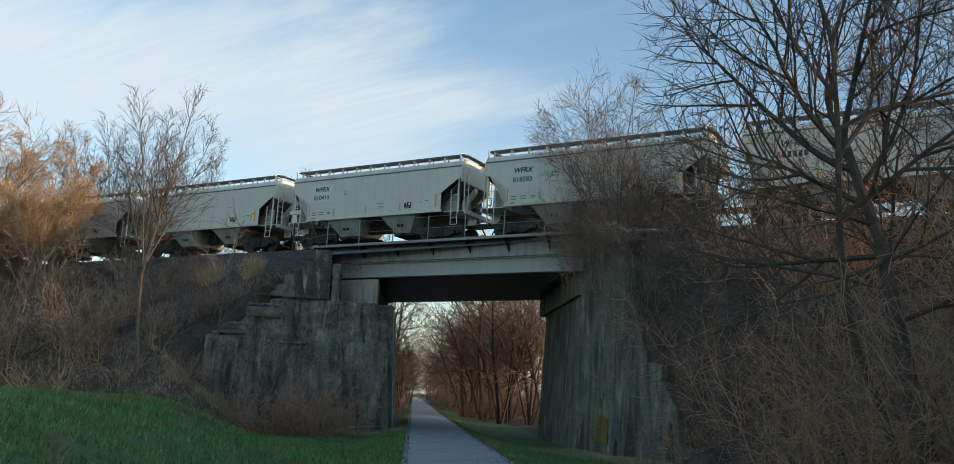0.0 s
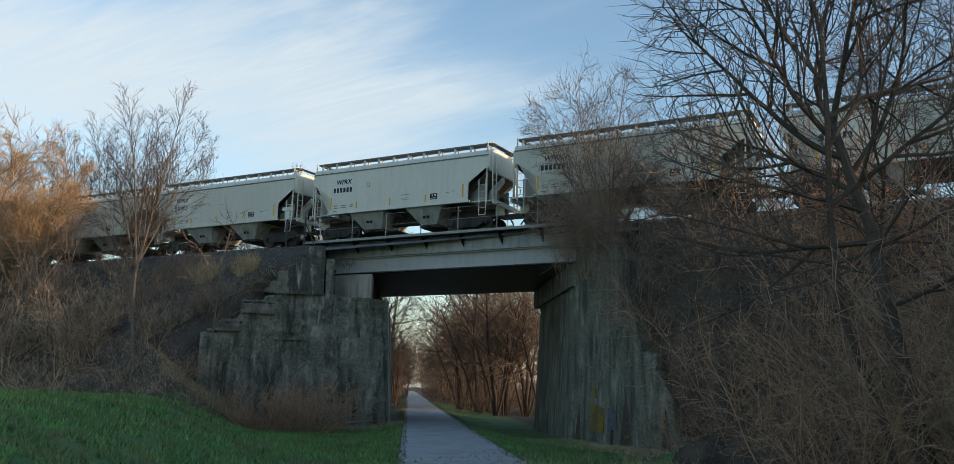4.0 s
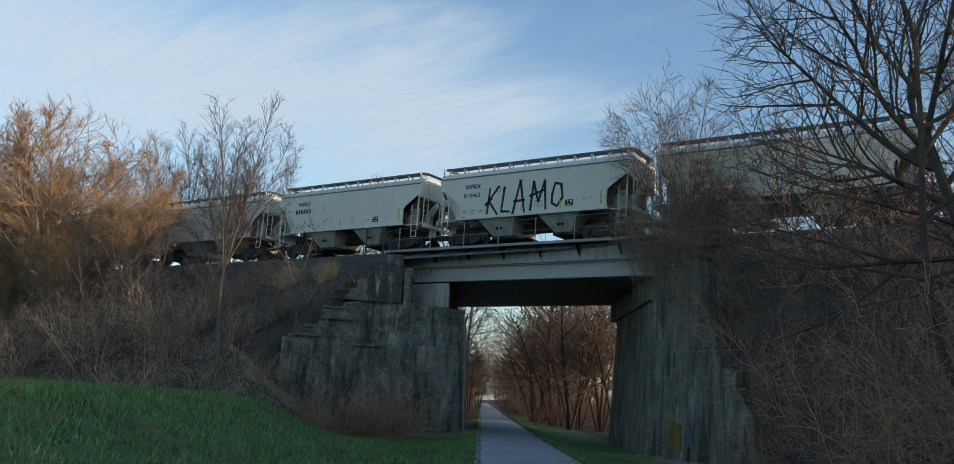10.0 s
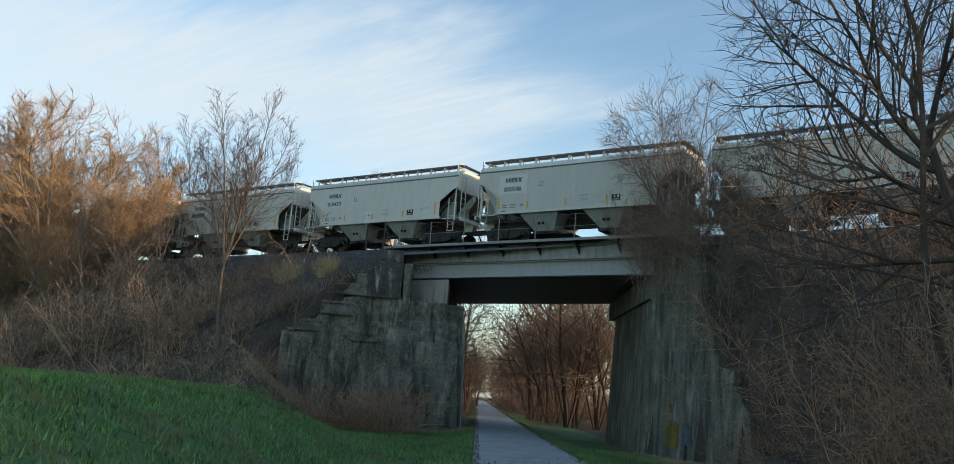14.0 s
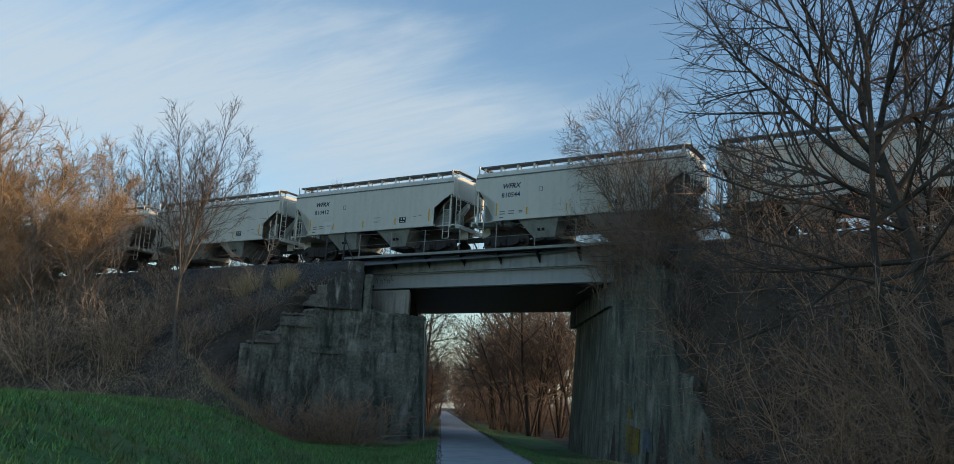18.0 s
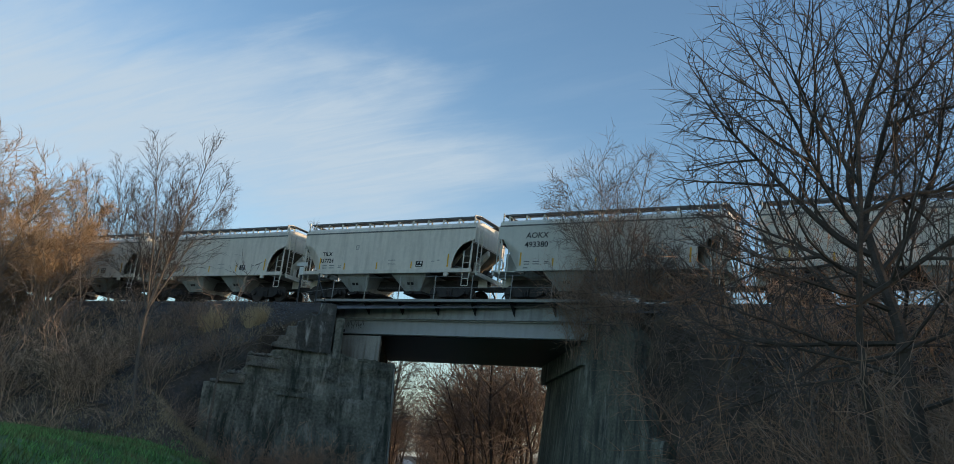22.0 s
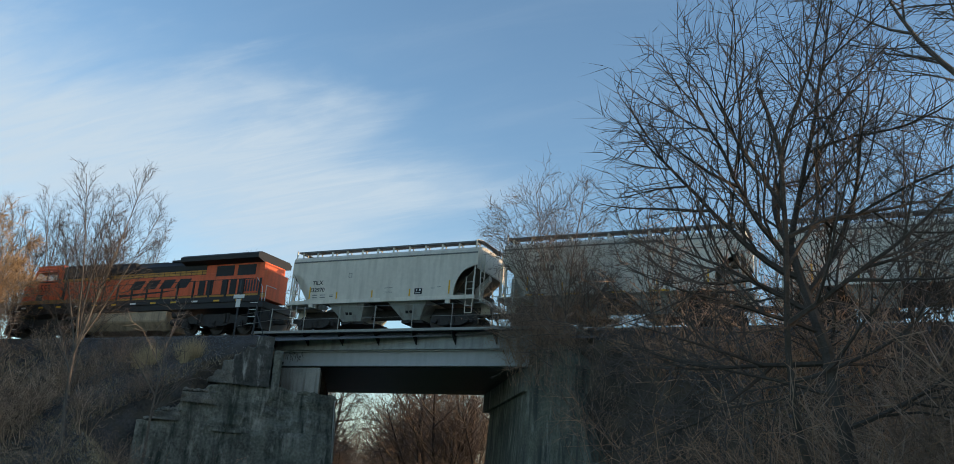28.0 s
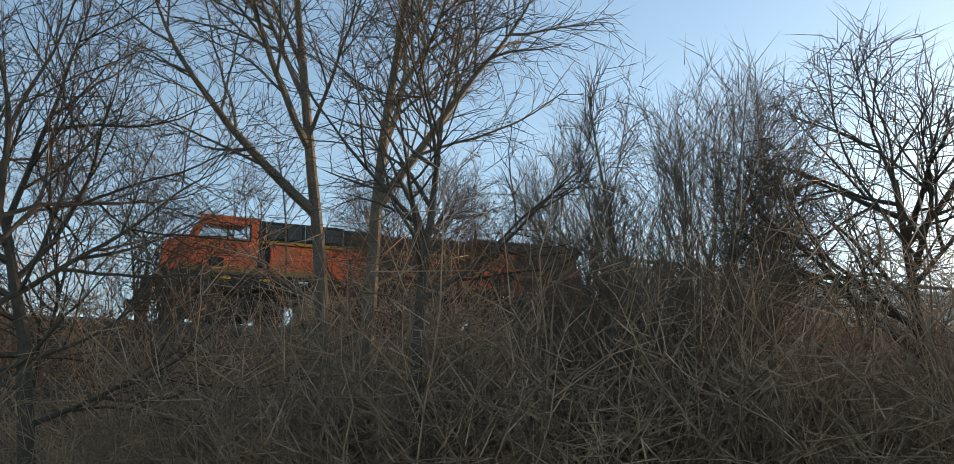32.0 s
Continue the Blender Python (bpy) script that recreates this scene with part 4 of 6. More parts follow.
        for x, z, w, h in ((-3.95, 1.92, 0.3, 0.045), (-3.45, 1.92, 0.34, 0.045), (-3.95, 1.79, 0.3, 0.045), (-3.45, 1.79, 0.34, 0.045), (-2.9, 1.82, 0.22, 0.04), (-2.9, 1.9, 0.22, 0.04), (0.6, 2.16, 0.5, 0.025),
                           (0.6, 1.9, 0.5, 0.012), (0.6, 1.98, 0.5, 0.012), (3.2, 2.05, 0.2, 0.03), (3.55, 2.1, 0.2, 0.03), (-1.9, 2.95, 0.03, 0.2), (-1.72, 2.95, 0.03, 0.2), (-1.81, 2.84, 0.2, 0.02), (-1.81, 3.06, 0.2, 0.02), (-4.0, 1.6, 0.25, 0.05)):
            box(bm, f * x - w / 2, f * x + w / 2, s * 1.603, s * 1.6065, z - h / 2, z + h / 2)
        tagged(part("stencil", bm, M_SEAM, car), kind="stuff")
    return car


M_PATCH = mat("fresh_grey_paint", (0.69, 0.68, 0.61), 0.5, spread=0.05, scale=0.5, fine=6, bump=0.02)
M_SPRAY = mat("blue_spray", (0.03, 0.07, 0.33), 0.6, spread=0.2, bump=0)
M_WALK = mat("walkway_grating", (0.15, 0.155, 0.16), 0.6, 0.3, spread=0.2, bump=0.1)
# marks that can be read, by place in the train, counted from the first car that crosses
MARKS = {-1: ("WFRX", "810410"), -2: ("WFRX", "818583"), 0: ("WFRX", "810505"), 4: ("WFRX", "810465"), 5: ("WFRX", "810407"), 8: ("FMSX", "3112"), 9: ("WFRX", "810463"), 11: ("WFRX", "810520"), 12: ("WFRX", "810542"),
         13: ("WFRX", "810546"), 14: ("WFRX", "810420"), 17: ("WFRX", "810544"), 18: ("WFRX", "810412"), 19: ("WFRX", "810457"), 20: ("TILX", "338140"), 21: ("AOKX", "493380"), 22: ("TILX", "337724"), 23: ("TILX", "337928"),
         24: ("TILX", "339569"), 25: ("FTIX", "1947"), 26: ("FTIX", "2300"), 27: ("GBRX", "69150"), 28: ("TILX", "332970")}
ROUND_ENDED = (20, 22, 23, 24, 25, 28)      # cars with rounded end openings
# way of the train along the track, in metres, by seconds
RUN = ((0, -13.14), (1, 0.0), (6, 65.57), (9, 105.07), (13, 158.03), (19, 237.09), (23, 290.17), (28, 356.06), (32, 409.0))
PITCH = 12.6
TRAIN = []          # (thing, place of its middle when the way is 0)


def train():
    first = {k: hopper(k) for k in "ab"}
    used = set()
    for j in range(-5, 29):
        k = "b" if j in ROUND_ENDED else "a"
        x = 2.16 - PITCH * j
        car = first[k] if k not in used else copy_thing(first[k], pose(x, 0, RAIL))
        used.add(k)
        TRAIN.append((car, x))
    for j, (car, x) in zip(range(-5, 29), list(TRAIN)):
        k = "b" if j in ROUND_ENDED else "a"
        car.scale = (1, 1, 0.98)
        mark, num = MARKS.get(j, ("WFRX", None))
        ink = M_BLUE if mark == "WFRX" else M_BLACK
        if k == "a":
            mx, mz, nz, sz = -3.5, 3.14, 2.66, (0.36 if mark == "WFRX" else 0.42)
        else:
            mx, mz, nz, sz = -3.85, 2.5, 2.1, 0.33
        if mark == "WFRX":
            bm = B()
            box(bm, mx - 0.85, mx + 0.85, -1.6035, -1.6015, nz - 0.12, mz + 0.42)
            part("repaint_patch", bm, M_PATCH, car, "slightly paler repainted patch")
        lettering(mark, sz, ink, car, pose(mx, -1.604, mz, 90, 0, 0), "reporting_mark", "", 0.22 if mark == "WFRX" else (0.1 if k == "a" else 0.0), 0.03 if mark == "WFRX" else 0.012)
        if num:
            lettering(num, sz, ink, car, pose(mx, -1.604, nz, 90, 0, 0), "car_number", "", 0.0, 0.015)
        else:
            bm = B()
            for i in range(6):
                box(bm, mx - 0.66 + i * 0.22, mx - 0.51 + i * 0.22, -1.609, -1.603, nz, nz + 0.27)
            part("car_number", bm, ink, car)
        if j == 9:
            bm = B()
            z0 = 1.68
            strokes = [[(-2.6, 0), (-2.45, 1.0)], [(-1.9, 1.05), (-2.5, 0.5), (-1.95, -0.05)], [(-1.55, 1.0), (-1.7, 0.05), (-1.2, 0.02)], [(-1.0, -0.1), (-0.6, 1.2), (-0.3, -0.05)], [(-0.95, 0.4), (-0.3, 0.42)],
                       [(0.05, 0), (0.2, 1.1), (0.5, 0.3), (0.85, 1.1), (0.95, 0)], [(1.3, 0.5), (1.45, 0.95), (1.8, 0.9), (1.9, 0.4), (1.6, 0.08), (1.3, 0.2), (1.3, 0.5)], [(-2.7, 0.35), (-2.3, 0.6)], [(0.0, 0.55), (0.9, 0.75)]]
            for st in strokes:
                for (xa, za), (xb, zb) in zip(st, st[1:]):
                    d = Vector((xb - xa, 0, zb - za)).normalized()
                    n = Vector((-d.z, 0, d.x)) * 0.075
                    a, b = Vector((xa + 0.1, -1.604, z0 + 1.4 * za)) - d * 0.03, Vector((xb + 0.1, -1.604, z0 + 1.4 * zb)) + d * 0.03
                    prism(bm, [a - n, b - n * 0.7, b + n * 0.7, a + n], (0, -0.004, 0))
            tagged(part("graffiti", bm, M_BLACK, car, "black spray-painted graffiti strokes"), kind="stuff")
        if j == 11:
            lettering("OGB", 0.62, M_SPRAY, car, pose(-0.9, -1.604, 1.7, 90, 0, 0), "graffiti", "blue sprayed bubble letters", 0.0, 0.0)
            lettering("OGB", 0.62, M_PATCH, car, pose(-0.9, -1.608, 1.7, 90, 0, 0), "graffiti_fill", "pale fill of the sprayed letters", 0.0, -0.045)
            # illegible scrawl and a crown of short strokes
            for i in range(5):
                bm = B()
                x = 1.6 + i * 0.42
                pipe(bm, [(x, -1.606, 1.66), (x + 0.06, -1.606, 2.35 - 0.12 * (i % 2)), (x + 0.26, -1.606, 2.3), (x + 0.16, -1.606, 1.98), (x + 0.36, -1.606, 1.72 + 0.1 * (i % 3))], 0.030, 4)
                part("graffiti_stroke", bm, M_BLACK, car, "black sprayed stroke")
            for i in range(4):
                bm = B()
                x = 3.55 + i * 0.2
                pipe(bm, [(x, -1.606, 1.75), (x + 0.08, -1.606, 2.5), (x + 0.2, -1.606, 1.75)], 0.03, 4)
                part("graffiti_stroke", bm, M_SPRAY, car, "blue sprayed stroke")
        if j == 27:
            bm = B()
            for x in (-3.9, -2.0, 0.0, 2.0):
                box(bm, x - 0.45, x + 0.45, -1.646, -1.642, 1.45, 1.53)
            part("reflector_strip", bm, M_YELLOW, car)


train()


M_RUSTY = mat("grimed_stripe", (0.36, 0.19, 0.065), 0.8, spread=0.25, scale=1.0, fine=9, bump=0.05, dirt=(0.16, 0.10, 0.06), dirt_amount=0.7, streak=True)


def locomotive():
    L = tagged(new("locomotive"), "orange and black diesel locomotive with gold stripe, trailing the hopper cars", "locomotive")
    # frame, platforms, plow
    bm = B()
    box(bm, -10.6, 10.6, -1.5, 1.5, 1.42, 1.77)
    part("underframe", bm, M_BLACK, L)
    for s in (-1, 1):
        bm = B()
        box(bm, -9.9, 10.3, s * 1.44, s * 1.56, 1.76, 2.08)
        part("side_sill", bm, M_BLACK, L, "black side sill")
        for k in range(12):
            bm = B()
            x = -8.9 + k * 1.62
            box(bm, x - 0.22, x + 0.22, s * 1.562, s * 1.57, 1.80, 1.90)
            part("reflector", bm, M_YELLOW if k % 3 else M_WHITE, L)
    # short nose and cab
    bm = B()
    prism(bm, [(-9.9, -1.15, 2.05), (-9.9, -1.15, 3.35), (-9.7, -1.15, 3.52), (-8.6, -1.15, 3.9), (-8.3, -1.15, 3.9), (-8.3, -1.15, 2.05)], (0, 2.3, 0))
    bevel(bm, 0.07, 2)
    part("nose", bm, M_ORANGE, L, "orange nose")
    bm = B()
    prism(bm, [(-8.75, -1.5, 2.05), (-8.75, -1.5, 3.85), (-8.42, -1.5, 4.55), (-6.0, -1.5, 4.55), (-6.0, -1.5, 2.05)], (0, 3.0, 0))
    bevel(bm, 0.06, 2)
    cab = part("cab", bm, M_ORANGE, L, "orange cab")
    bm = B()
    prism(bm, [(-8.5, -1.46, 4.55), (-8.2, -1.2, 4.70), (-6.1, -1.2, 4.70), (-5.95, -1.46, 4.55)], (0, 0, 0.01))
    box(bm, -8.45, -5.95, -1.46, 1.46, 4.55, 4.68)
    part("cab_roof", bm, M_ORANGE, L)
    bm = B()
    box(bm, -7.6, -6.9, -0.35, 0.35, 4.68, 4.82)
    bevel(bm, 0.04)
    part("roof_unit", bm, M_CAR_DIM, L)
    for s in (-1, 1):
        for x0, x1 in ((-8.32, -7.35), (-7.25, -6.4)):
            bm = B()
            prism(bm, [(x0 - (0.16 if x0 < -8 else 0), s * 1.505, 3.66), (x1, s * 1.505, 3.66), (x1, s * 1.505, 4.22), (x0 + (0.12 if x0 < -8 else 0), s * 1.505, 4.25)], (0, s * 0.015, 0))
            w = part("side_window", bm, M_GLASS, cab, "sky-reflecting cab window")
        bm = B()
        for a, b in (((-8.5, 3.56), (-6.32, 3.56)), ((-8.28, 4.31), (-6.32, 4.31)), ((-6.34, 3.56), (-6.34, 4.31)), ((-7.3, 3.56), (-7.3, 4.31))):
            pipe(bm, [(a[0], s * 1.515, a[1]), (b[0], s * 1.515, b[1])], 0.03, 4)
        part("window_frame", bm, M_BLACK, cab)
        bm = B()
        box(bm, -8.0, -7.4, s * 1.50, s * 1.51, 2.1, 2.75)
        part("access_door", bm, M_BLACK, cab, "dark louvred access door")
        for y in (s * 0.62,):
            bm = B()
            prism(bm, [(-8.80, y - 0.42, 3.95), (-8.80, y + 0.42, 3.95), (-8.53, y + 0.42, 4.42), (-8.53, y - 0.42, 4.42)], (-0.02, 0, 0))
            part("windscreen", bm, M_GLASS, cab)
        lettering("6553", 0.66, M_NUMERAL, cab, pose(-7.5, s * 1.503, 2.93, 90, 0, 0 if s < 0 else 180), "unit_number", "dark faded cab numerals", 0.0, 0.012)
        bm = B()
        box(bm, -9.3, -6.6, s * 1.503, s * 1.507, 2.83, 2.86)
        part("cab_pinstripe", bm, M_BLACK, cab)
    # long hood
    bm = B()
    box(bm, -6.0, 10.2, -0.92, 0.92, 2.05, 3.72)
    bevel(bm, 0.03)
    part("long_hood", bm, M_ORANGE, L, "orange long hood")
    bm = B()
    box(bm, -5.45, -2.75, -1.46, 1.46, 2.05, 3.5)
    bevel(bm, 0.05, 2)
    part("equipment_cabinet", bm, M_ORANGE, L, "wide orange equipment cabinet behind the cab")
    bm = B()
    box(bm, -6.02, -5.43, -1.2, 1.2, 2.05, 4.4)
    part("cab_rear_recess", bm, M_BLACK, L)
    for s in (-1, 1):
        bm = B()
        prism(bm, [(-2.75, s * 1.0, 2.05), (-2.75, s * 1.44, 2.05), (-2.75, s * 1.44, 3.0), (-2.75, s * 1.0, 3.3)], (0.75, 0, 0))
        bevel(bm, 0.03)
        part("cabinet_step", bm, M_ORANGE, L)
        bm = B()
        box(bm, -9.3, -2.75, s * 1.508, s * 1.512, 2.10, 2.34)
        part("dusty_stripe", bm, M_RUSTY, L, "road-grimed lower stripe")
        bm = B()
        prism(bm, [(-8.3, s * 1.52, 4.28), (-6.5, s * 1.52, 4.28), (-6.72, s * 1.86, 4.12), (-8.0, s * 1.86, 4.12)], (0, 0, 0.03))
        part("window_awning", bm, M_ORANGE, cab, "orange window awning")
    bm = B()
    box(bm, -2.25, -0.1, -1.05, 1.05, 3.95, 4.66)
    bevel(bm, 0.06, 2)
    part("blower_housing", bm, M_BLACK, L, "black box on the hood")
    bm = B()
    box(bm, -1.15, -0.75, -1.07, 1.07, 4.1, 4.5)
    part("housing_door", bm, M_DARKSTEEL, L)
    bm = B()
    box(bm, -6.0, -2.2, -1.42, 1.42, 3.72, 4.62)
    bevel(bm, 0.08, 2)
    part("brake_grid_box", bm, M_BLACK, L, "black dynamic brake housing")
    for s in (-1, 1):
        for i in range(4):
            bm = B()
            x = -5.6 + i * 0.85
            box(bm, x, x + 0.62, s * 1.425, s * 1.445, 3.85, 4.45)
            part("grille", bm, M_DARKSTEEL, L)
        for i in range(5):
            bm = B()
            x = -5.68 + i * 0.85
            box(bm, x - 0.02, x + 0.02, s * 1.425, s * 1.47, 3.6, 4.55)
            part("grille_rib", bm, M_POST, L)
        bm = B()
        box(bm, -6.0, -2.2, s * 0.925, s * 1.4, 3.58, 3.72)
        part("gold_soffit", bm, M_GOLD, L)
        bm = B()
        box(bm, -2.2, 5.6, s * 0.921, s * 0.935, 3.66, 3.98)
        part("gold_band", bm, M_GOLD, L, "gold stripe with dark piping")
        for k in range(18):
            bm = B()
            x = -2.0 + k * 0.43
            box(bm, x - 0.012, x + 0.012, s * 0.936, s * 0.945, 3.66, 3.98)
            part("band_joint", bm, M_BLACK, L)
        for z in (3.645, 3.82):
            bm = B()
            box(bm, -2.2, 5.6, s * 0.936, s * 0.942, z, z + 0.025)
            part("piping", bm, M_BLACK, L)
        bm = B()
        box(bm, -2.2, 10.2, s * 0.936, s * 0.941, 2.12, 2.36)
        part("lower_gold_band", bm, M_GOLD, L)
        for z in (2.23, 2.37):
            bm = B()
            box(bm, -2.2, 10.2, s * 0.942, s * 0.947, z, z + 0.022)
            part("piping", bm, M_BLACK, L)
        # hood doors
        for k in range(13):
            bm = B()
            x = -5.6 + k * 0.78
            box(bm, x, x + 0.7, s * 0.921, s * 0.932, 2.45, 3.38)
            part("hood_door", bm, M_ORANGE, L)
        # dark radiator screens at the rear
        for k in range(5):
            bm = B()
            x = 5.2 + k * 0.62 + (0.5 if k > 1 else 0)
            box(bm, x, x + 0.46, s * 0.925, s * 0.94, 2.35, 3.25)
            part("screen", bm, M_BLACK, L, "dark intake screen")
        bm = B()
        for k in range(8):
            box(bm, 8.3 + k * 0.2, 8.42 + k * 0.2, s * 0.936, s * 0.944, 2.5, 3.2)
        part("louvres", bm, M_DARKSTEEL, L)
        # emblem as plain slanted bars and a swoosh
        for i in range(4):
            x = -0.45 + i * 1.24
            for z0, z1, w in ((2.90, 3.46, 0.92),):
                bm = B()
                sh, s1 = (z0 - 2.90) * 0.7, (z1 - 2.90) * 0.7
                prism(bm, [(x + sh, s * 0.934, z0), (x + sh + w, s * 0.934, z0), (x + s1 + w, s * 0.934, z1), (x + s1, s * 0.934, z1)], (0, s * 0.006, 0))
                part("emblem_bar", bm, M_BLACK, L, "plain dark slanted bar")
        bm = B()
        prism(bm, [(-1.3, s * 0.934, 2.60), (3.4, s * 0.934, 2.78), (2.6, s * 0.934, 2.66), (-1.1, s * 0.934, 2.46)], (0, s * 0.006, 0))
        part("emblem_stripe", bm, M_BLACK, L, "plain dark tapering stripe")
    bm = B()
    prism(bm, [(-2.2, -0.95, 3.94), (-2.2, -0.98, 4.3), (-2.2, -0.75, 4.6), (-2.2, 0.75, 4.6), (-2.2, 0.98, 4.3), (-2.2, 0.95, 3.94)], (7.8, 0, 0))
    part("engine_hood_roof", bm, M_BLACK, L, "black hood roof")
    bm = B()
    box(bm, -0.2, 2.2, -0.7, 0.7, 4.6, 4.66)
    box(bm, 2.6, 4.2, -0.8, 0.8, 4.6, 4.72)
    for x in (2.0, 2.15, 2.3):
        cyl(bm, (x, -0.4, 4.55), (x + 0.3, -0.4, 4.68), 0.07, 0.1, 7)
    part("roof_gear", bm, M_BLACK, L)
    # flared radiator cab
    bm = B()
    prism(bm, [(4.0, -0.95, 4.22), (4.0, -1.5, 4.36), (4.0, -1.52, 4.62), (4.0, -1.3, 4.76), (4.0, 1.3, 4.76), (4.0, 1.52, 4.62), (4.0, 1.5, 4.36), (4.0, 0.95, 4.22)], (5.85, 0, 0))
    part("radiator_housing", bm, M_BLACK, L, "flared black radiator housing")
    bm = B()
    box(bm, 4.3, 9.9, -0.925, 0.925, 3.7, 4.24)
    part("radiator_base", bm, M_ORANGE, L)
    for s in (-1, 1):
        for x in (6.4, 8.0):
            bm = B()
            box(bm, x, x + 1.3, s * 0.93, s * 0.95, 3.5, 4.12)
            part("radiator_screen", bm, M_BLACK, L)
        for x in (-9.5, 10.0):
            bm = B()
            for k in range(4):
                box(bm, x - 0.28, x + 0.28, s * 1.3 - 0.2, s * 1.3 + 0.2, 0.45 + k * 0.4, 0.49 + k * 0.4)
            for dx in (-0.3, 0.3):
                box(bm, x + dx - 0.02, x + dx + 0.02, s * 1.3 - 0.2, s * 1.3 + 0.2, 0.4, 1.7)
            st = part("steps", bm, M_BLACK, L)
            for k in range(4):
                bm = B()
                box(bm, x - 0.28, x + 0.28, s * 1.5, s * 1.515, 0.45 + k * 0.4, 0.49 + k * 0.4)
                part("step_edge", bm, M_WHITE, st, "white step edge")
        # handrails
        bm = B()
        pipe(bm, [(-2.7, s * 1.5, 2.95), (-1.95, s * 1.5, 3.1), (10.0, s * 1.5, 3.1)], 0.022, 5)
        part("handrail", bm, M_BLACK, L)
        for k in range(11):
            bm = B()
            x = -1.95 + k * 1.22
            box(bm, x - 0.055, x + 0.055, s * 1.5 - 0.03, s * 1.5 + 0.03, 2.05, 3.1)
            part("handrail_post", bm, M_BLACK, L)
        for way in ([(10.0, s * 1.5, 3.12), (10.35, s * 1.4, 2.6), (10.45, s * 1.4, 1.7)], [(10.55, s * 1.3, 1.7), (10.55, s * 1.3, 2.7), (10.55, s * 0.4, 2.7)],
                    [(-10.05, s * 1.45, 1.2), (-10.05, s * 1.45, 2.55), (-9.95, s * 1.2, 2.6)]):
            bm = B()
            pipe(bm, way, 0.022, 5)
            part("grab_rail", bm, M_WHITE, L, "pale grab rail")
        bm = B()
        prism(bm, [(-10.5, s * 1.1, 1.7), (-10.4, s * 1.1, 2.75), (-10.3, s * 1.1, 2.75), (-10.3, s * 1.1, 1.7)], (0, s * 0.3, 0))
        part("end_stanchion", bm, M_BLACK, L)
    bm = B()
    prism(bm, [(-10.7, -1.3, 0.18), (-10.35, -1.3, 1.35), (-10.2, -1.3, 1.35), (-10.2, -1.3, 0.18)], (0, 2.6, 0))
    part("snowplow", bm, M_BLACK, L)
    bm = B()
    box(bm, 10.36, 10.5, -1.35, 1.35, 0.22, 1.5)
    bevel(bm, 0.03)
    part("rear_pilot", bm, M_BLACK, L)
    for e in (-1, 1):
        bm = B()
        box(bm, e * 10.75 - 0.4, e * 10.75 + 0.4, -0.16, 0.16, 0.72, 1.0)
        part("coupler", bm, M_TRUCK, L)
        bm = B()
        for y in (-0.9, -0.7, 0.7, 0.9):
            pipe(bm, [(e * 10.6, y, 1.2), (e * 10.85, y, 0.8), (e * 10.8, y * 0.9, 0.5)], 0.03, 5)
        part("air_hoses", bm, M_BLACK, L)
    # tank and running gear
    bm = B()
    prism(bm, [(-3.95, -1.45, 1.38), (-3.95, -1.45, 0.78), (-3.95, -1.0, 0.28), (-3.95, 1.0, 0.28), (-3.95, 1.45, 0.78), (-3.95, 1.45, 1.38)], (7.5, 0, 0))
    bevel(bm, 0.05)
    part("fuel_tank", bm, M_TANK, L, "dusty brown fuel tank")
    f = B()
    for s in (-1, 1):
        y = s * 1.1
        prism(f, [(-2.5, y, 0.55), (-2.4, y, 0.95), (-1.0, y, 1.12), (1.0, y, 1.12), (2.4, y, 0.95), (2.5, y, 0.55), (1.4, y, 0.6), (0.9, y, 0.45), (-0.9, y, 0.45), (-1.4, y, 0.6)], (0, s * 0.14, 0))
        for x in (-2.0, 0, 2.0):
            box(f, x - 0.22, x + 0.22, y, y + s * 0.22, 0.34, 0.74)
            cyl(f, (x, y + s * 0.1, 0.53), (x, y + s * 0.27, 0.53), 0.14, n=10)
        for x in (-1.0, 1.0):
            for dx in (-0.12, 0.12):
                cyl(f, (x + dx, y + s * 0.18, 0.6), (x + dx, y + s * 0.18, 1.15), 0.085, n=8)
    box(f, -2.3, 2.3, -1.0, 1.0, 0.75, 1.0)
    tf = mesh_of("loco_truck", f, M_TRUCK)
    for x in (-7.2, 7.0):
        t = share("truck", tf, L, pose(x, 0, 0))
        for a in (-2.0, 0, 2.0):
            share("wheelset", WHEELSET, t, pose(a, 0, 0.53) @ Matrix.Diagonal((1.15, 1, 1.15, 1)))
    for x, y, z, r in ((4.4, -1.2, 1.15, 0.2), (4.4, -1.2, 0.7, 0.2), (-4.4, -1.25, 1.1, 0.16)):
        bm = B()
        cyl(bm, (x - 0.5, y, z), (x + 0.7, y, z), r, n=10)
        part("air_reservoir", bm, M_TRUCK, L)
    L.scale = (1, 1, 0.985)
    TRAIN.append((L, 2.16 - PITCH * 28 - 18.1))


locomotive()


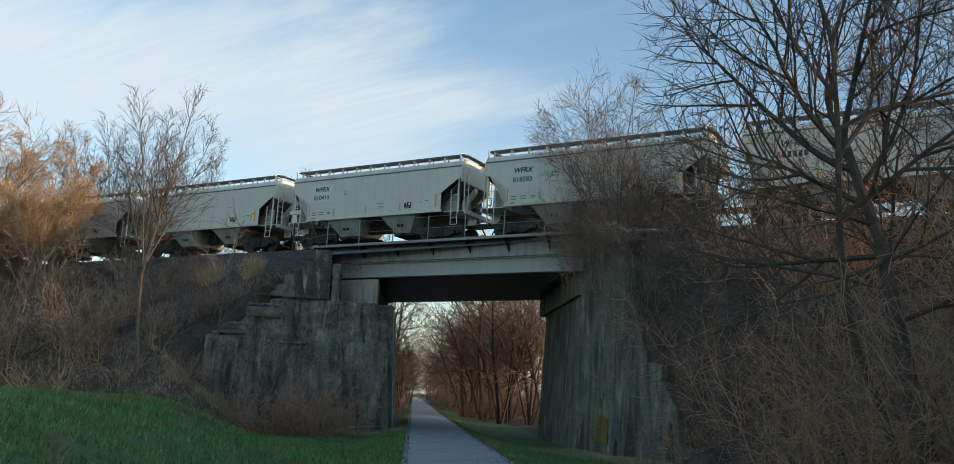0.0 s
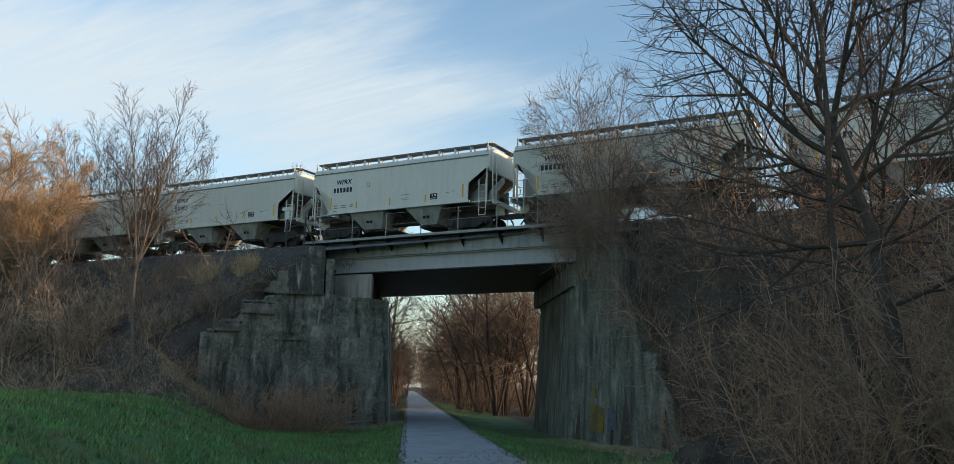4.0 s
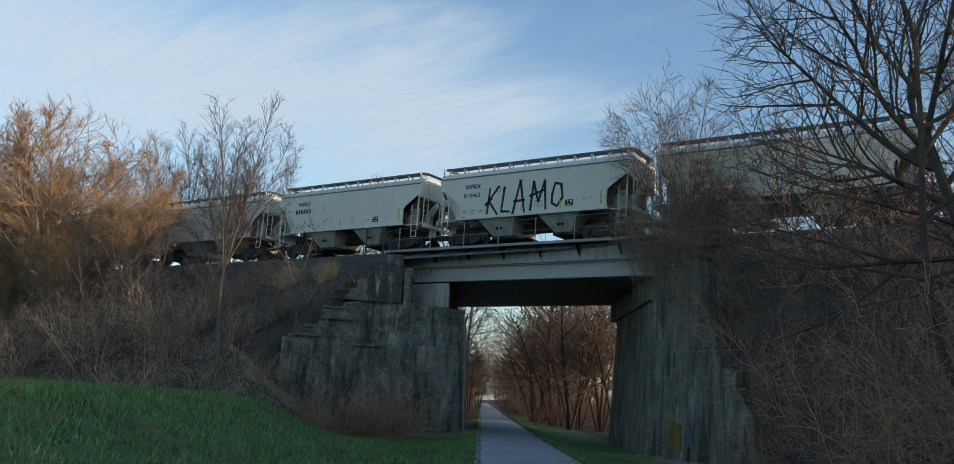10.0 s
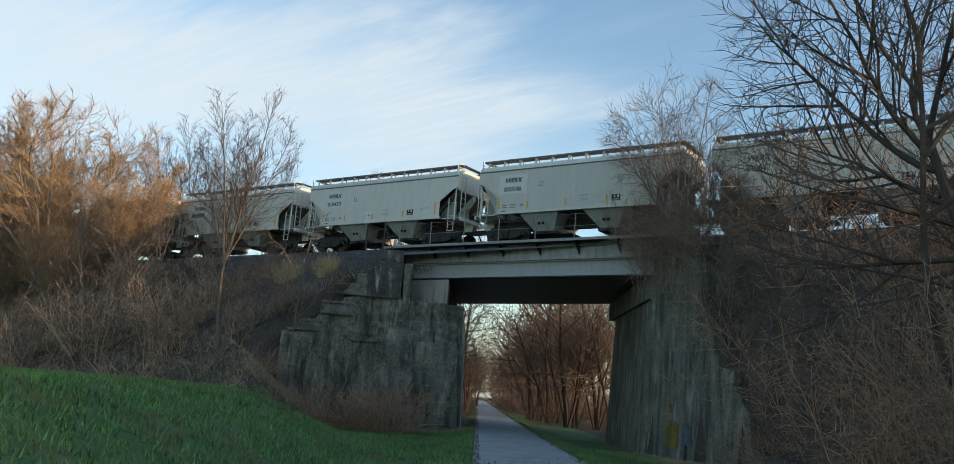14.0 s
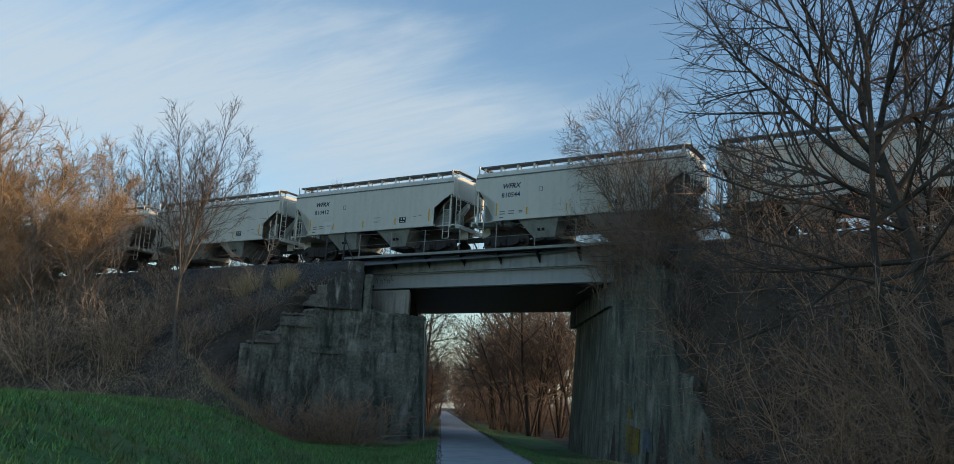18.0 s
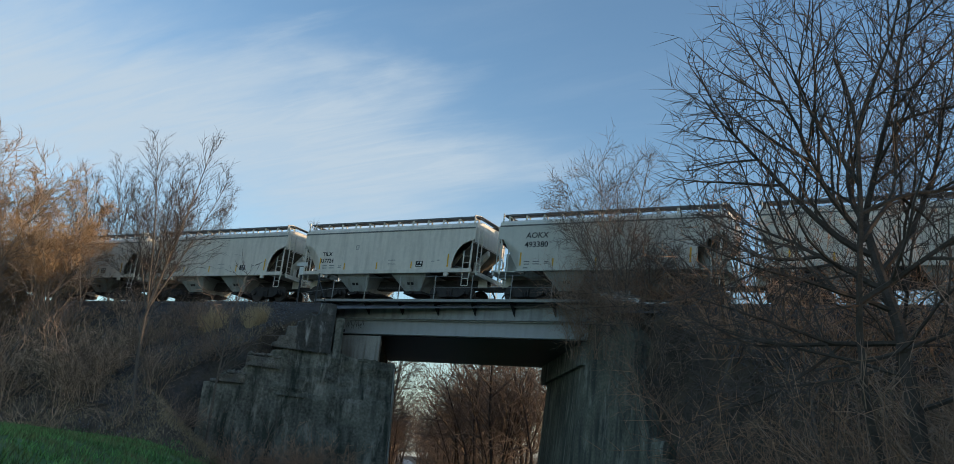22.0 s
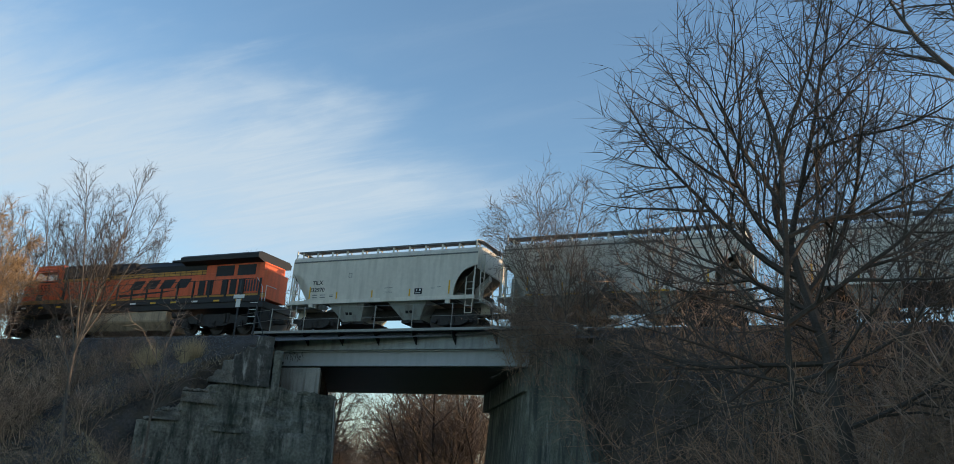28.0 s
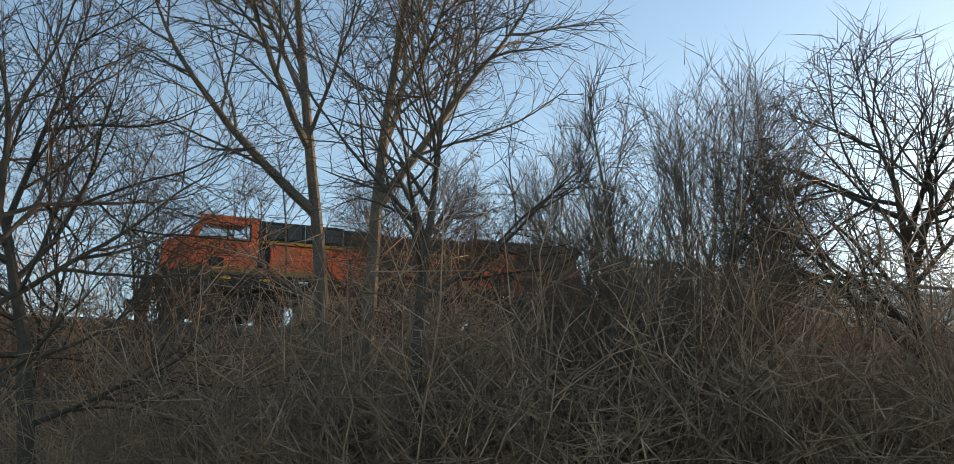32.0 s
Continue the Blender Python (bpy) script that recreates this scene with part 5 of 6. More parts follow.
# ---------------------------------------------------------------- bare trees and brush
def tubes(name, lines, material, thick=1.0):
    """One mesh of tapered tubes from (points, radii) lines."""
    V, F, base = [], [], 0
    for pts, rad in lines:
        n = 3 if rad[0] < 0.03 else (5 if rad[0] < 0.09 else 8)
        P = np.array(pts)
        T = np.gradient(P, axis=0)
        T /= np.linalg.norm(T, axis=1, keepdims=True) + 1e-9
        ref = np.array((0.31, 0.17, 0.93)) if abs(T[0, 2]) < 0.8 else np.array((0.9, 0.3, 0.1))
        U = np.cross(T, ref)
        U /= np.linalg.norm(U, axis=1, keepdims=True) + 1e-9
        W = np.cross(T, U)
        ang = np.arange(n) * 2 * np.pi / n
        ring = P[:, None, :] + (np.array(rad) * thick)[:, None, None] * (np.cos(ang)[None, :, None] * U[:, None, :] + np.sin(ang)[None, :, None] * W[:, None, :])
        V.append(ring.reshape(-1, 3))
        m = len(pts)
        if n == 3:      # fine twigs end in a point
            V[-1] = np.concatenate([ring[:-1].reshape(-1, 3), P[-1:]])
            a = base + (m - 2) * n
            F += [(a, a + 1, a + n), (a + 1, a + 2, a + n), (a + 2, a, a + n)]
        for i in range(m - 1 if n > 3 else m - 2):
            a = base + i * n
            for k in range(n):
                k2 = (k + 1) % n
                F.append((a + k, a + k2, a + n + k2, a + n + k))
        base += m * n if n > 3 else (m - 1) * n + 1
    me = bpy.data.meshes.new(name)
    me.from_pydata(np.concatenate(V).tolist(), [], F)
    me.materials.append(material)
    return me


def outside(p, env, tol):
    """Whether p lies past the outline of a crown: centre x, y, z, half width, half height."""
    x, y, z, w, h = env
    return ((p[0] - x) ** 2 + (p[1] - y) ** 2) / w ** 2 + ((p[2] - z) / h) ** 2 > tol * tol and p[2] > z - 0.6 * h


def grow(rng, start, way, length, r, level, P, out):
    """Adds a limb and its side branches to out[level]."""
    last = level + 1 >= len(P["seg"])
    n = 2 if last else max(3, int(length / P["seg"][level]) + 1)
    step = length / (n - 1)
    p, d = np.array(start, float), np.array(way, float)
    pts, rad = [p.copy()], [r]
    tip = r * P["taper"][level]
    for i in range(1, n):
        d = d + rng.normal(0, P["wander"][level], 3) + np.array((0, 0, P["up"][level]))
        d /= np.linalg.norm(d)
        p = p + d * step
        pts.append(p.copy())
        rad.append(r + (tip - r) * i / (n - 1))
        if "env" in P and outside(p, P["env"], 1 + 0.36 * (rng.random() - 0.5)):
            break
    n = len(pts)
    if rad[-1] > tip and n > 2:
        rad = [r + (tip - r) * i / (n - 1) for i in range(n)]
    out[level].append((pts, rad))
    if last or not P["kids"][level]:
        return
    kids = P["kids"][level]
    kids = max(1, int(kids * (0.75 + 0.5 * rng.random()) * (length / P["len"][level] if level else 1)))
    for k in range(kids):
        f = P["from"][level] + (1 - P["from"][level]) * (k + rng.random()) / kids
        i = min(n - 2, int(f * (n - 1)))
        q = np.array(pts[i]) + (np.array(pts[i + 1]) - np.array(pts[i])) * (f * (n - 1) - i)
        t = np.array(pts[i + 1]) - np.array(pts[i])
        t /= np.linalg.norm(t)
        a = rng.normal(0, 1, 3)
        a -= t * a.dot(t)
        a /= np.linalg.norm(a) + 1e-9
        ang = radians(P["angle"][level] * (0.7 + 0.6 * rng.random()))
        w = t * math.cos(ang) + a * math.sin(ang)
        ln = P["len"][level + 1] * (0.6 + 0.7 * rng.random()) * (1 - P["shrink"][level] * f)
        grow(rng, q, w, ln, max(P["thin"], min(rad[i] * 0.75, P["rad"][level + 1])) * (0.8 + 0.4 * rng.random()), level + 1, P, out)


def plant(name, label, category, P, seed, stems, bark, twig, wood_levels, limbs=()):
    """A bare tree or bush at the origin. stems: (x, y, way, length, radius); limbs, which leave the stems higher up: (stem, share of its length, way, length, radius)."""
    rng = np.random.default_rng(seed)
    out = [[] for _ in P["seg"]]
    for x, y, way, ln, r in stems:
        grow(rng, (x, y, -0.25), np.array(way) / np.linalg.norm(way), ln, r, 0, P, out)
    for k, f, way, ln, r in limbs:
        pts = out[0][k][0]
        i = min(len(pts) - 2, int(f * (len(pts) - 1)))
        at = pts[i] + (pts[i + 1] - pts[i]) * (f * (len(pts) - 1) - i)
        grow(rng, at, np.array(way) / np.linalg.norm(way), ln, r, 1, P, out)
    root = tagged(new(name), label, category)
    if not wood_levels:
        ob = new("crown", tubes("crown", [l for lv in out for l in lv], twig))
        ob.parent = root
        return root
    wood = [l for lv in out[:wood_levels] for l in lv]
    fine = [l for lv in out[wood_levels:] for l in lv]
    for nm, ls, m in (("trunk", wood, bark), ("crown", fine, twig)):
        ob = new(nm, tubes(nm, ls, m))
        ob.parent = root
    return root


ROUND = dict(seg=(0.5, 0.3, 0.26, 0.22, 0.2), len=(7.0, 5.0, 2.9, 1.5, 0.7), kids=(10, 13, 8, 5), wander=(0.06, 0.085, 0.10, 0.12, 0.12), up=(0.0, 0.03, 0.045, 0.04, 0.03),
             taper=(0.45, 0.12, 0.22, 0.4, 0.5), rad=(0.2, 0.085, 0.028, 0.012, 0.007), angle=(50, 44, 44, 45), shrink=(0.30, 0.35, 0.3, 0.3), thin=0.007)
ROUND["from"] = (0.56, 0.12, 0.12, 0.1)
SLIM = dict(ROUND, len=(6.0, 3.6, 2.0, 1.1, 0.55), kids=(11, 8, 7, 4), angle=(46, 45, 45, 45), taper=(0.12, 0.2, 0.35, 0.4, 0.5))
SLIM["from"] = (0.48, 0.15, 0.12, 0.1)
WOOD = dict(seg=(1.2, 0.9, 0.9, 0.4), len=(8.0, 4.5, 2.2, 1.2), kids=(12, 8, 6), wander=(0.05, 0.09, 0.11, 0.12), up=(0.01, 0.05, 0.04, 0.03),
            taper=(0.35, 0.3, 0.4, 0.5), rad=(0.2, 0.07, 0.028, 0.018), angle=(48, 46, 46), shrink=(0.4, 0.4, 0.3), thin=0.014)
WOOD["from"] = (0.36, 0.15, 0.1)
WILLOW = dict(seg=(0.8, 0.6, 0.4, 0.3, 0.25), len=(11.0, 6.5, 3.0, 1.5, 0.8), kids=(9, 10, 9, 6), wander=(0.012, 0.06, 0.1, 0.1, 0.12), up=(0.0, 0.035, 0.03, -0.01, -0.02),
              taper=(0.10, 0.2, 0.35, 0.4, 0.5), rad=(0.3, 0.11, 0.030, 0.012, 0.008), angle=(42, 40, 42, 42), shrink=(0.4, 0.4, 0.35, 0.3), thin=0.008)
WILLOW["from"] = (0.66, 0.2, 0.15, 0.15)
UPRIGHT = dict(seg=(0.6, 0.4, 0.3, 0.3), len=(8.0, 2.8, 1.5, 0.75), kids=(14, 11, 9), wander=(0.03, 0.05, 0.07, 0.08), up=(0.02, 0.09, 0.08, 0.06),
               taper=(0.2, 0.3, 0.4, 0.5), rad=(0.07, 0.026, 0.012, 0.008), angle=(42, 44, 46), shrink=(0.35, 0.4, 0.3), thin=0.008)
UPRIGHT["from"] = (0.32, 0.15, 0.15)
GOLD = dict(seg=(0.8, 0.55, 0.45, 0.4), len=(11.0, 5.6, 2.3, 1.0), kids=(16, 12, 10), wander=(0.05, 0.085, 0.10, 0.10), up=(0.0, 0.035, 0.035, 0.04),
            taper=(0.2, 0.25, 0.4, 0.6), rad=(0.2, 0.06, 0.026, 0.018), angle=(46, 46, 46), shrink=(0.2, 0.3, 0.3), thin=0.018)
GOLD["from"] = (0.25, 0.12, 0.1)
SLENDER = dict(seg=(0.7, 0.7, 0.55, 0.5, 0.3), len=(5.0, 8.0, 2.6, 1.2, 0.55), kids=(0, 18, 8, 6), wander=(0.035, 0.02, 0.04, 0.06, 0.08), up=(0.0, 0.01, 0.03, 0.03, 0.03),
               taper=(0.75, 0.15, 0.3, 0.4, 0.5), rad=(0.14, 0.06, 0.017, 0.011, 0.009), angle=(30, 30, 33, 36), shrink=(0.2, 0.4, 0.3, 0.3), thin=0.009)
SLENDER["from"] = (0.42, 0.12, 0.12, 0.12)
SAPLING = dict(SLENDER, len=(4.5, 2.6, 1.2, 0.6, 0.3), kids=(6, 7, 5, 0), taper=(0.3, 0.25, 0.4, 0.5, 0.5), rad=(0.05, 0.026, 0.013, 0.008, 0.006), angle=(40, 44, 44, 42))
BRUSH = dict(seg=(0.55, 0.45, 0.4), len=(3.0, 1.5, 0.8), kids=(6, 4), wander=(0.13, 0.16, 0.2), up=(-0.03, -0.02, 0.0),
             taper=(0.3, 0.4, 0.5), rad=(0.024, 0.017, 0.013), angle=(45, 48), shrink=(0.3, 0.3), thin=0.013)
BRUSH["from"] = (0.2, 0.15)
FINE = dict(BRUSH, seg=(0.4, 0.35, 0.3), len=(3.2, 1.5, 0.75), kids=(9, 6), wander=(0.14, 0.2, 0.2), up=(-0.025, -0.02, 0.0), rad=(0.014, 0.0085, 0.0065), thin=0.0065)
SHRUB = dict(UPRIGHT, len=(7.0, 3.4, 1.7, 0.7), kids=(15, 10, 7), wander=(0.02, 0.035, 0.05, 0.06), angle=(22, 27, 33), up=(0.0, 0.02, 0.02, 0.02), rad=(0.06, 0.022, 0.010, 0.006), thin=0.006)
SHRUB["from"] = (0.3, 0.12, 0.12)
CANES = dict(BRUSH, seg=(0.4, 0.4, 0.4), len=(3.4, 1.1, 0.5), kids=(5, 5), wander=(0.07, 0.14, 0.2), up=(-0.09, -0.03, 0.0), rad=(0.012, 0.007, 0.005), thin=0.005)
CANES["from"] = (0.3, 0.2)


def ring(rng, n, spread, lean, ln, r, low=0.8):
    out = []
    for i in range(n):
        a = 2 * math.pi * (i + rng.random()) / n
        tip = lean * (0.3 + 0.7 * rng.random())
        out.append((spread * math.cos(a) * rng.random(), spread * math.sin(a) * rng.random(), (tip * math.cos(a), tip * math.sin(a), 1), ln * (low + (1 - low) * 2 * rng.random()), r * (0.7 + 0.6 * rng.random())))
    return out


def put(ob, x, y, turn=0.0, size=1.0, sink=0.0, tilt=0.0):
    ob.matrix_basis = pose(x, y, ground_z(x, y) - sink, tilt, 0, turn) @ Matrix.Scale(size, 4)
    return ob


def again(ob, x, y, turn, size=1.0, tilt=0.0):
    c = copy_thing(ob, Matrix())
    return put(c, x, y, turn, size, tilt=tilt)


def trees():
    R_ = random.Random(5)
    # beside the trail, on the near side of the bank
    t = plant("round_tree", "dark bare tree with a leaning trunk and tangled crown", "tree", dict(ROUND, env=(-0.6, 0, 7.2, 3.7, 3.6), kids=(0, 14, 9, 5), taper=(0.4, 0.12, 0.22, 0.4, 0.5)), 3,
              [(0, 0, (-0.20, 0.0, 1), 6.6, 0.165), (-0.5, 0.05, (-0.08, 0.1, 1), 9.0, 0.075)], M_BARK, M_TWIG, 3,
              limbs=[(0, 0.90, (-1, 0.1, 0.30), 4.4, 0.065), (0, 0.94, (-0.8, -0.3, 0.7), 4.6, 0.055), (0, 0.98, (-0.4, 0.3, 1), 5.0, 0.06), (0, 1.0, (0.1, -0.1, 1), 4.8, 0.06), (0, 0.85, (0.6, 0.2, 1), 4.6, 0.055),
                     (1, 0.55, (0.8, -0.2, 0.8), 4.0, 0.05), (0, 0.80, (-0.95, 0.3, 0.45), 4.2, 0.055), (1, 0.65, (0.5, 0.6, 0.8), 4.0, 0.045), (1, 0.75, (-0.5, 0.2, 1), 3.5, 0.04), (1, 0.85, (0.4, -0.2, 1), 3.2, 0.035),
                     (1, 0.7, (0.9, 0.2, 0.5), 3.6, 0.04), (0, 0.66, (-1, 0.05, 0.02), 3.6, 0.05), (0, 0.58, (-0.8, -0.3, 0.15), 3.0, 0.035), (0, 0.50, (0.9, 0.1, 0.35), 3.2, 0.045), (0, 0.74, (-0.8, -0.5, 0.3), 3.6, 0.045), (1, 0.45, (1, 0.1, 0.25), 3.4, 0.04)])
    put(t, 28.72, -23.7, 0, 1.0)
    t = plant("small_tree", "small bare tree with fine upright twigs on top of the abutment", "tree", dict(UPRIGHT, env=(-1.0, 0, 4.6, 3.0, 4.0), up=(0.0, 0.03, 0.03, 0.02), kids=(14, 9, 5)), 8, ring(R_, 13, 0.35, 0.7, 8.5, 0.04), M_BARK_GREY, M_TWIG_GREY, 2)
    t.matrix_basis = pose(16.3, -3.2, 8.4)
    t = plant("willow_tree", "large bare willow with tall grey twin trunks beside the railway", "tree", dict(WILLOW, kids=(0, 17, 12, 7), taper=(0.3, 0.12, 0.3, 0.4, 0.5), wander=(0.018, 0.06, 0.1, 0.1, 0.12)), 11,
              [(0, 0, (-0.02, 0, 1), 13.5, 0.19), (0.40, 0.1, (0.012, 0.02, 1), 13.5, 0.19)], M_BARK_GREY, M_TWIG_GREY, 3,
              limbs=[(0, 0.56, (-1, 0.1, 0.9), 6.0, 0.11), (0, 0.66, (-0.6, -0.3, 1), 5.5, 0.085), (0, 0.74, (-0.3, 0.3, 1), 5.0, 0.07), (1, 0.57, (0.8, -0.1, 1), 6.0, 0.11), (1, 0.66, (0.45, 0.4, 1), 5.5, 0.085),
                     (1, 0.72, (0.5, -0.4, 1), 4.5, 0.06), (0, 0.80, (-0.5, 0.1, 1), 4.0, 0.06), (1, 0.80, (0.4, 0.1, 1), 4.0, 0.06), (0, 0.42, (-0.9, 0.4, 0.6), 3.6, 0.04), (1, 0.45, (0.9, 0.4, 0.5), 3.6, 0.04), (0, 0.68, (0.2, -0.8, 1), 4.0, 0.05)])
    put(t, 32.95, -22.3, 0, 1.0)
    thin = plant("thin_tree", "slim dark bare tree with ascending limbs", "tree", dict(SLIM, len=(9.0, 4.6, 2.4, 1.2, 0.6), wander=(0.03, 0.07, 0.10, 0.12, 0.12), kids=(14, 9, 7, 5)), 21, [(0, 0, (0.05, 0, 1), 10.6, 0.125)], M_BARK, M_TWIG, 3)
    put(thin, 33.25, -25.4, 0, 1.0)
    shrub = plant("shrub_tree", "dense many-stemmed bare shrub tree with upswept twigs", "tree", dict(SHRUB, env=(0.4, -0.25, 5.0, 2.6, 4.1)), 31, ring(R_, 24, 0.6, 0.46, 9.6, 0.045, 0.92), M_BARK_GREY, M_TWIG_GREY, 2)
    put(shrub, 37.95, -25.05, 0, 1.06)
    lone = plant("lone_tree", "dark single-trunked bare tree with a spreading crown", "tree", dict(ROUND, env=(0, 0, 5.2, 2.7, 3.4), kids=(10, 11, 8, 5), wander=(0.015, 0.085, 0.10, 0.12, 0.12)), 33, [(0, 0, (-0.04, 0.0, 1), 6.5, 0.11)], M_BARK, M_TWIG, 3)
    put(lone, 41.0, -28.05, 0, 1.06)
    again(lone, 38.0, -11.5, 150, 1.3)
    for x, y, a, s in ((36.0, -15.0, 220, 1.05), (44.5, -12.5, 40, 1.15), (30.2, -12.0, 160, 1.1), (56.0, -16.0, 10, 1.1), (30.3, -17.0, 75, 0.95), (68, -14, 20, 1.3), (36.9, -20.5, 310, 0.9), (46.0, -19.0, 80, 1.0),
                       (27.3, -15.8, 30, 1.2), (34.6, -19.0, 15, 1.0)):
        again(thin, x, y, a, s * 0.78)
    # golden clump on the other side of the trail
    gold = plant("golden_bush_tree", "many-stemmed bare bush tree with golden twigs in low sun", "tree", dict(GOLD, env=(0, 0, 7.6, 7.0, 5.6)), 41, ring(R_, 10, 0.9, 0.62, 11.0, 0.15), M_BARK_PALE, M_TWIG_GOLD, 2)
    put(gold, -27.2, -6.4, 0, 1.0)
    for x, y, a, s in ((-20.6, -5.2, 60, 0.5), (-37.5, -6.5, 130, 0.95), (-47, -6, 20, 1.0), (-31.5, -9.2, 300, 0.5), (-24.3, -7.6, 200, 0.42)):
        again(gold, x, y, a, s)
    slim = plant("slender_tree", "slender grey-barked bare tree on the embankment slope", "tree", dict(SLENDER, env=(-0.1, 0, 9.2, 2.25, 3.7)), 51, [(0, 0, (-0.03, 0, 1), 5.2, 0.088)], M_BARK_GREY, M_TWIG, 2,
                 limbs=[(0, 0.97, (-0.22, 0.1, 1), 8.0, 0.06), (0, 0.98, (0.16, 0.1, 1), 8.5, 0.065), (0, 0.9, (0.4, -0.1, 1), 7.5, 0.05), (0, 1.0, (-0.02, -0.15, 1), 8.5, 0.06), (0, 0.72, (-0.7, 0, 1), 5.0, 0.035),
                        (0, 0.94, (-0.42, -0.1, 1), 7.5, 0.05), (0, 0.96, (0.28, 0.25, 1), 7.8, 0.045)])
    put(slim, -3.4, -11.4, 0, 1.0)
    for x, y, a, s in ((-8.4, -7.6, 200, 0.62), (-40, 14, 10, 1.5), (-36, 16, 80, 1.4), (-46, 15, 150, 1.5), (-31, 15, 220, 1.3), (-52, 16, 300, 1.5), (-21, 24, 30, 1.6), (-25, 27, 140, 1.7), (-28, 25, 250, 1.6), (-33, 27, 330, 1.7), (-38, 28, 60, 1.7), (-17.5, 25, 100, 1.35), (-14.5, 24, 190, 1.2)):
        again(slim, x, y, a, s)
    sap = plant("sapling", "thin crooked bare sapling growing through the brush", "tree", SAPLING, 55, [(0, 0, (0.05, 0, 1), 4.6, 0.055)], M_BARK_GREY, M_TWIG_GREY, 2)
    put(sap, -1.75, -8.3, 0, 1.5)
    for x, y, a, s in ((-0.3, -6.6, 100, 0.8), (-12.5, -9.2, 40, 1.2), (-15.2, -8.0, 160, 1.1), (-17.8, -9.4, 250, 1.3), (-10.6, -10.8, 310, 1.1), (-20.5, -9.6, 20, 1.2), (-13.8, -11.6, 80, 1.2), (-24.0, -10.4, 130, 1.3), (-28.5, -10.6, 210, 1.3),
                       (23.5, -10.5, 60, 1.1), (25.6, -12.8, 170, 1.2), (21.9, -8.2, 280, 1.0), (31.4, -16.4, 30, 1.3), (34.5, -18.5, 220, 1.3), (39.2, -20.0, 140, 1.2)):
        again(sap, x, y, a, s)
    # woods behind the bank and along the trail beyond it
    far = plant("woodland_tree", "bare woodland tree in warm evening light, beyond the bridge or unseen far east", "tree", WOOD, 61, [(0, 0, (0.05, 0, 1), 9.5, 0.17), (0.2, 0, (0.25, 0.1, 1), 7.5, 0.1), (-0.1, 0.1, (-0.3, 0, 1), 7.0, 0.09)], M_BARK_DARK, M_TWIG_WOOD, 1)
    spots = [(-14.7, 37.3, 0, 1.15), (-3.8, 26.1, 100, 1.1), (-2.0, 26.5, 200, 1.0), (-10.5, 35.5, 300, 0.95), (-24.0, 34.0, 40, 0.95), (-20.5, 50, 80, 1.15), (-1.0, 37, 10, 1.1)]
    for k in range(12):      # the trail's far end
        y = 150 + 4 * k
        spots.append((path_x(y) + (k % 2 * 2 - 1) * (2.2 + 9 * R_.random()), y, R_.random() * 360, 1.0 + 0.5 * R_.random()))
    for k in range(15):
        y = 22 + k * 7.5
        for s in (-1, 1):
            for row in range(2):
                spots.append((path_x(y) + s * (4.2 + row * 4.5 + 2.5 * R_.random()), y + 4 * R_.random(), R_.random() * 360, (1.1 if s > 0 else 0.7) + 0.4 * R_.random()))
    # added trees out of view in the east, to block the low sun
    for k in range(10):
        spots.append((72 + 60 * R_.random(), -30 + 26 * R_.random(), R_.random() * 360, 0.9 + 0.4 * R_.random()))
    put(far, *spots[0][:3], spots[0][3])
    for s in spots[1:]:
        again(far, *s)
    thickets(R_)


def thicket(name, label, spots, kinds, material, R_):
    """One tangle of many copies of the given bushes."""
    VV, FF, base = [], [], 0
    for x, y, s, *z in spots:
        V, F = kinds[R_.randrange(len(kinds))]
        m = np.array((pose(x, y, z[0] if z else ground_z(x, y), R_.uniform(-10, 10), R_.uniform(-10, 10), R_.random() * 360) @ Matrix.Scale(s, 4)))
        VV.append(V @ m[:3, :3].T + m[:3, 3])
        FF.append(F + base)
        base += len(V)
    triangles(name, np.concatenate(VV), np.concatenate(FF), material, label, "brush")


def triangles(name, V, F, material, label, category):
    me = bpy.data.meshes.new(name)
    me.vertices.add(len(V))
    me.vertices.foreach_set("co", V.ravel().astype(np.float32))
    me.loops.add(F.size)
    me.loops.foreach_set("vertex_index", F.ravel().astype(np.int32))
    me.polygons.add(len(F))
    me.polygons.foreach_set("loop_start", (np.arange(len(F)) * 3).astype(np.int32))
    me.update(calc_edges=True)
    me.materials.append(material)
    tagged(new(name, me), label, category, kind="stuff")


def bush(seed, n, lean, ln, R_, P=None, spread=1.2):
    """Points and triangles of one bush."""
    rng = np.random.default_rng(seed)
    P = P or BRUSH
    out = [[] for _ in P["seg"]]
    for x, y, way, l, r in ring(R_, n, spread, lean, ln, P["rad"][0]):
        grow(rng, (x, y, -0.25), np.array(way) / np.linalg.norm(way), l, r, 0, P, out)
    me = tubes("bush", [l for lv in out for l in lv], M_TWIG)
    me.calc_loop_triangles()
    V, F = np.empty(len(me.vertices) * 3), np.empty(len(me.loop_triangles) * 3, np.int32)
    me.vertices.foreach_get("co", V)
    me.loop_triangles.foreach_get("vertices", F)
    bpy.data.meshes.remove(me)
    return V.reshape(-1, 3), F.reshape(-1, 3)


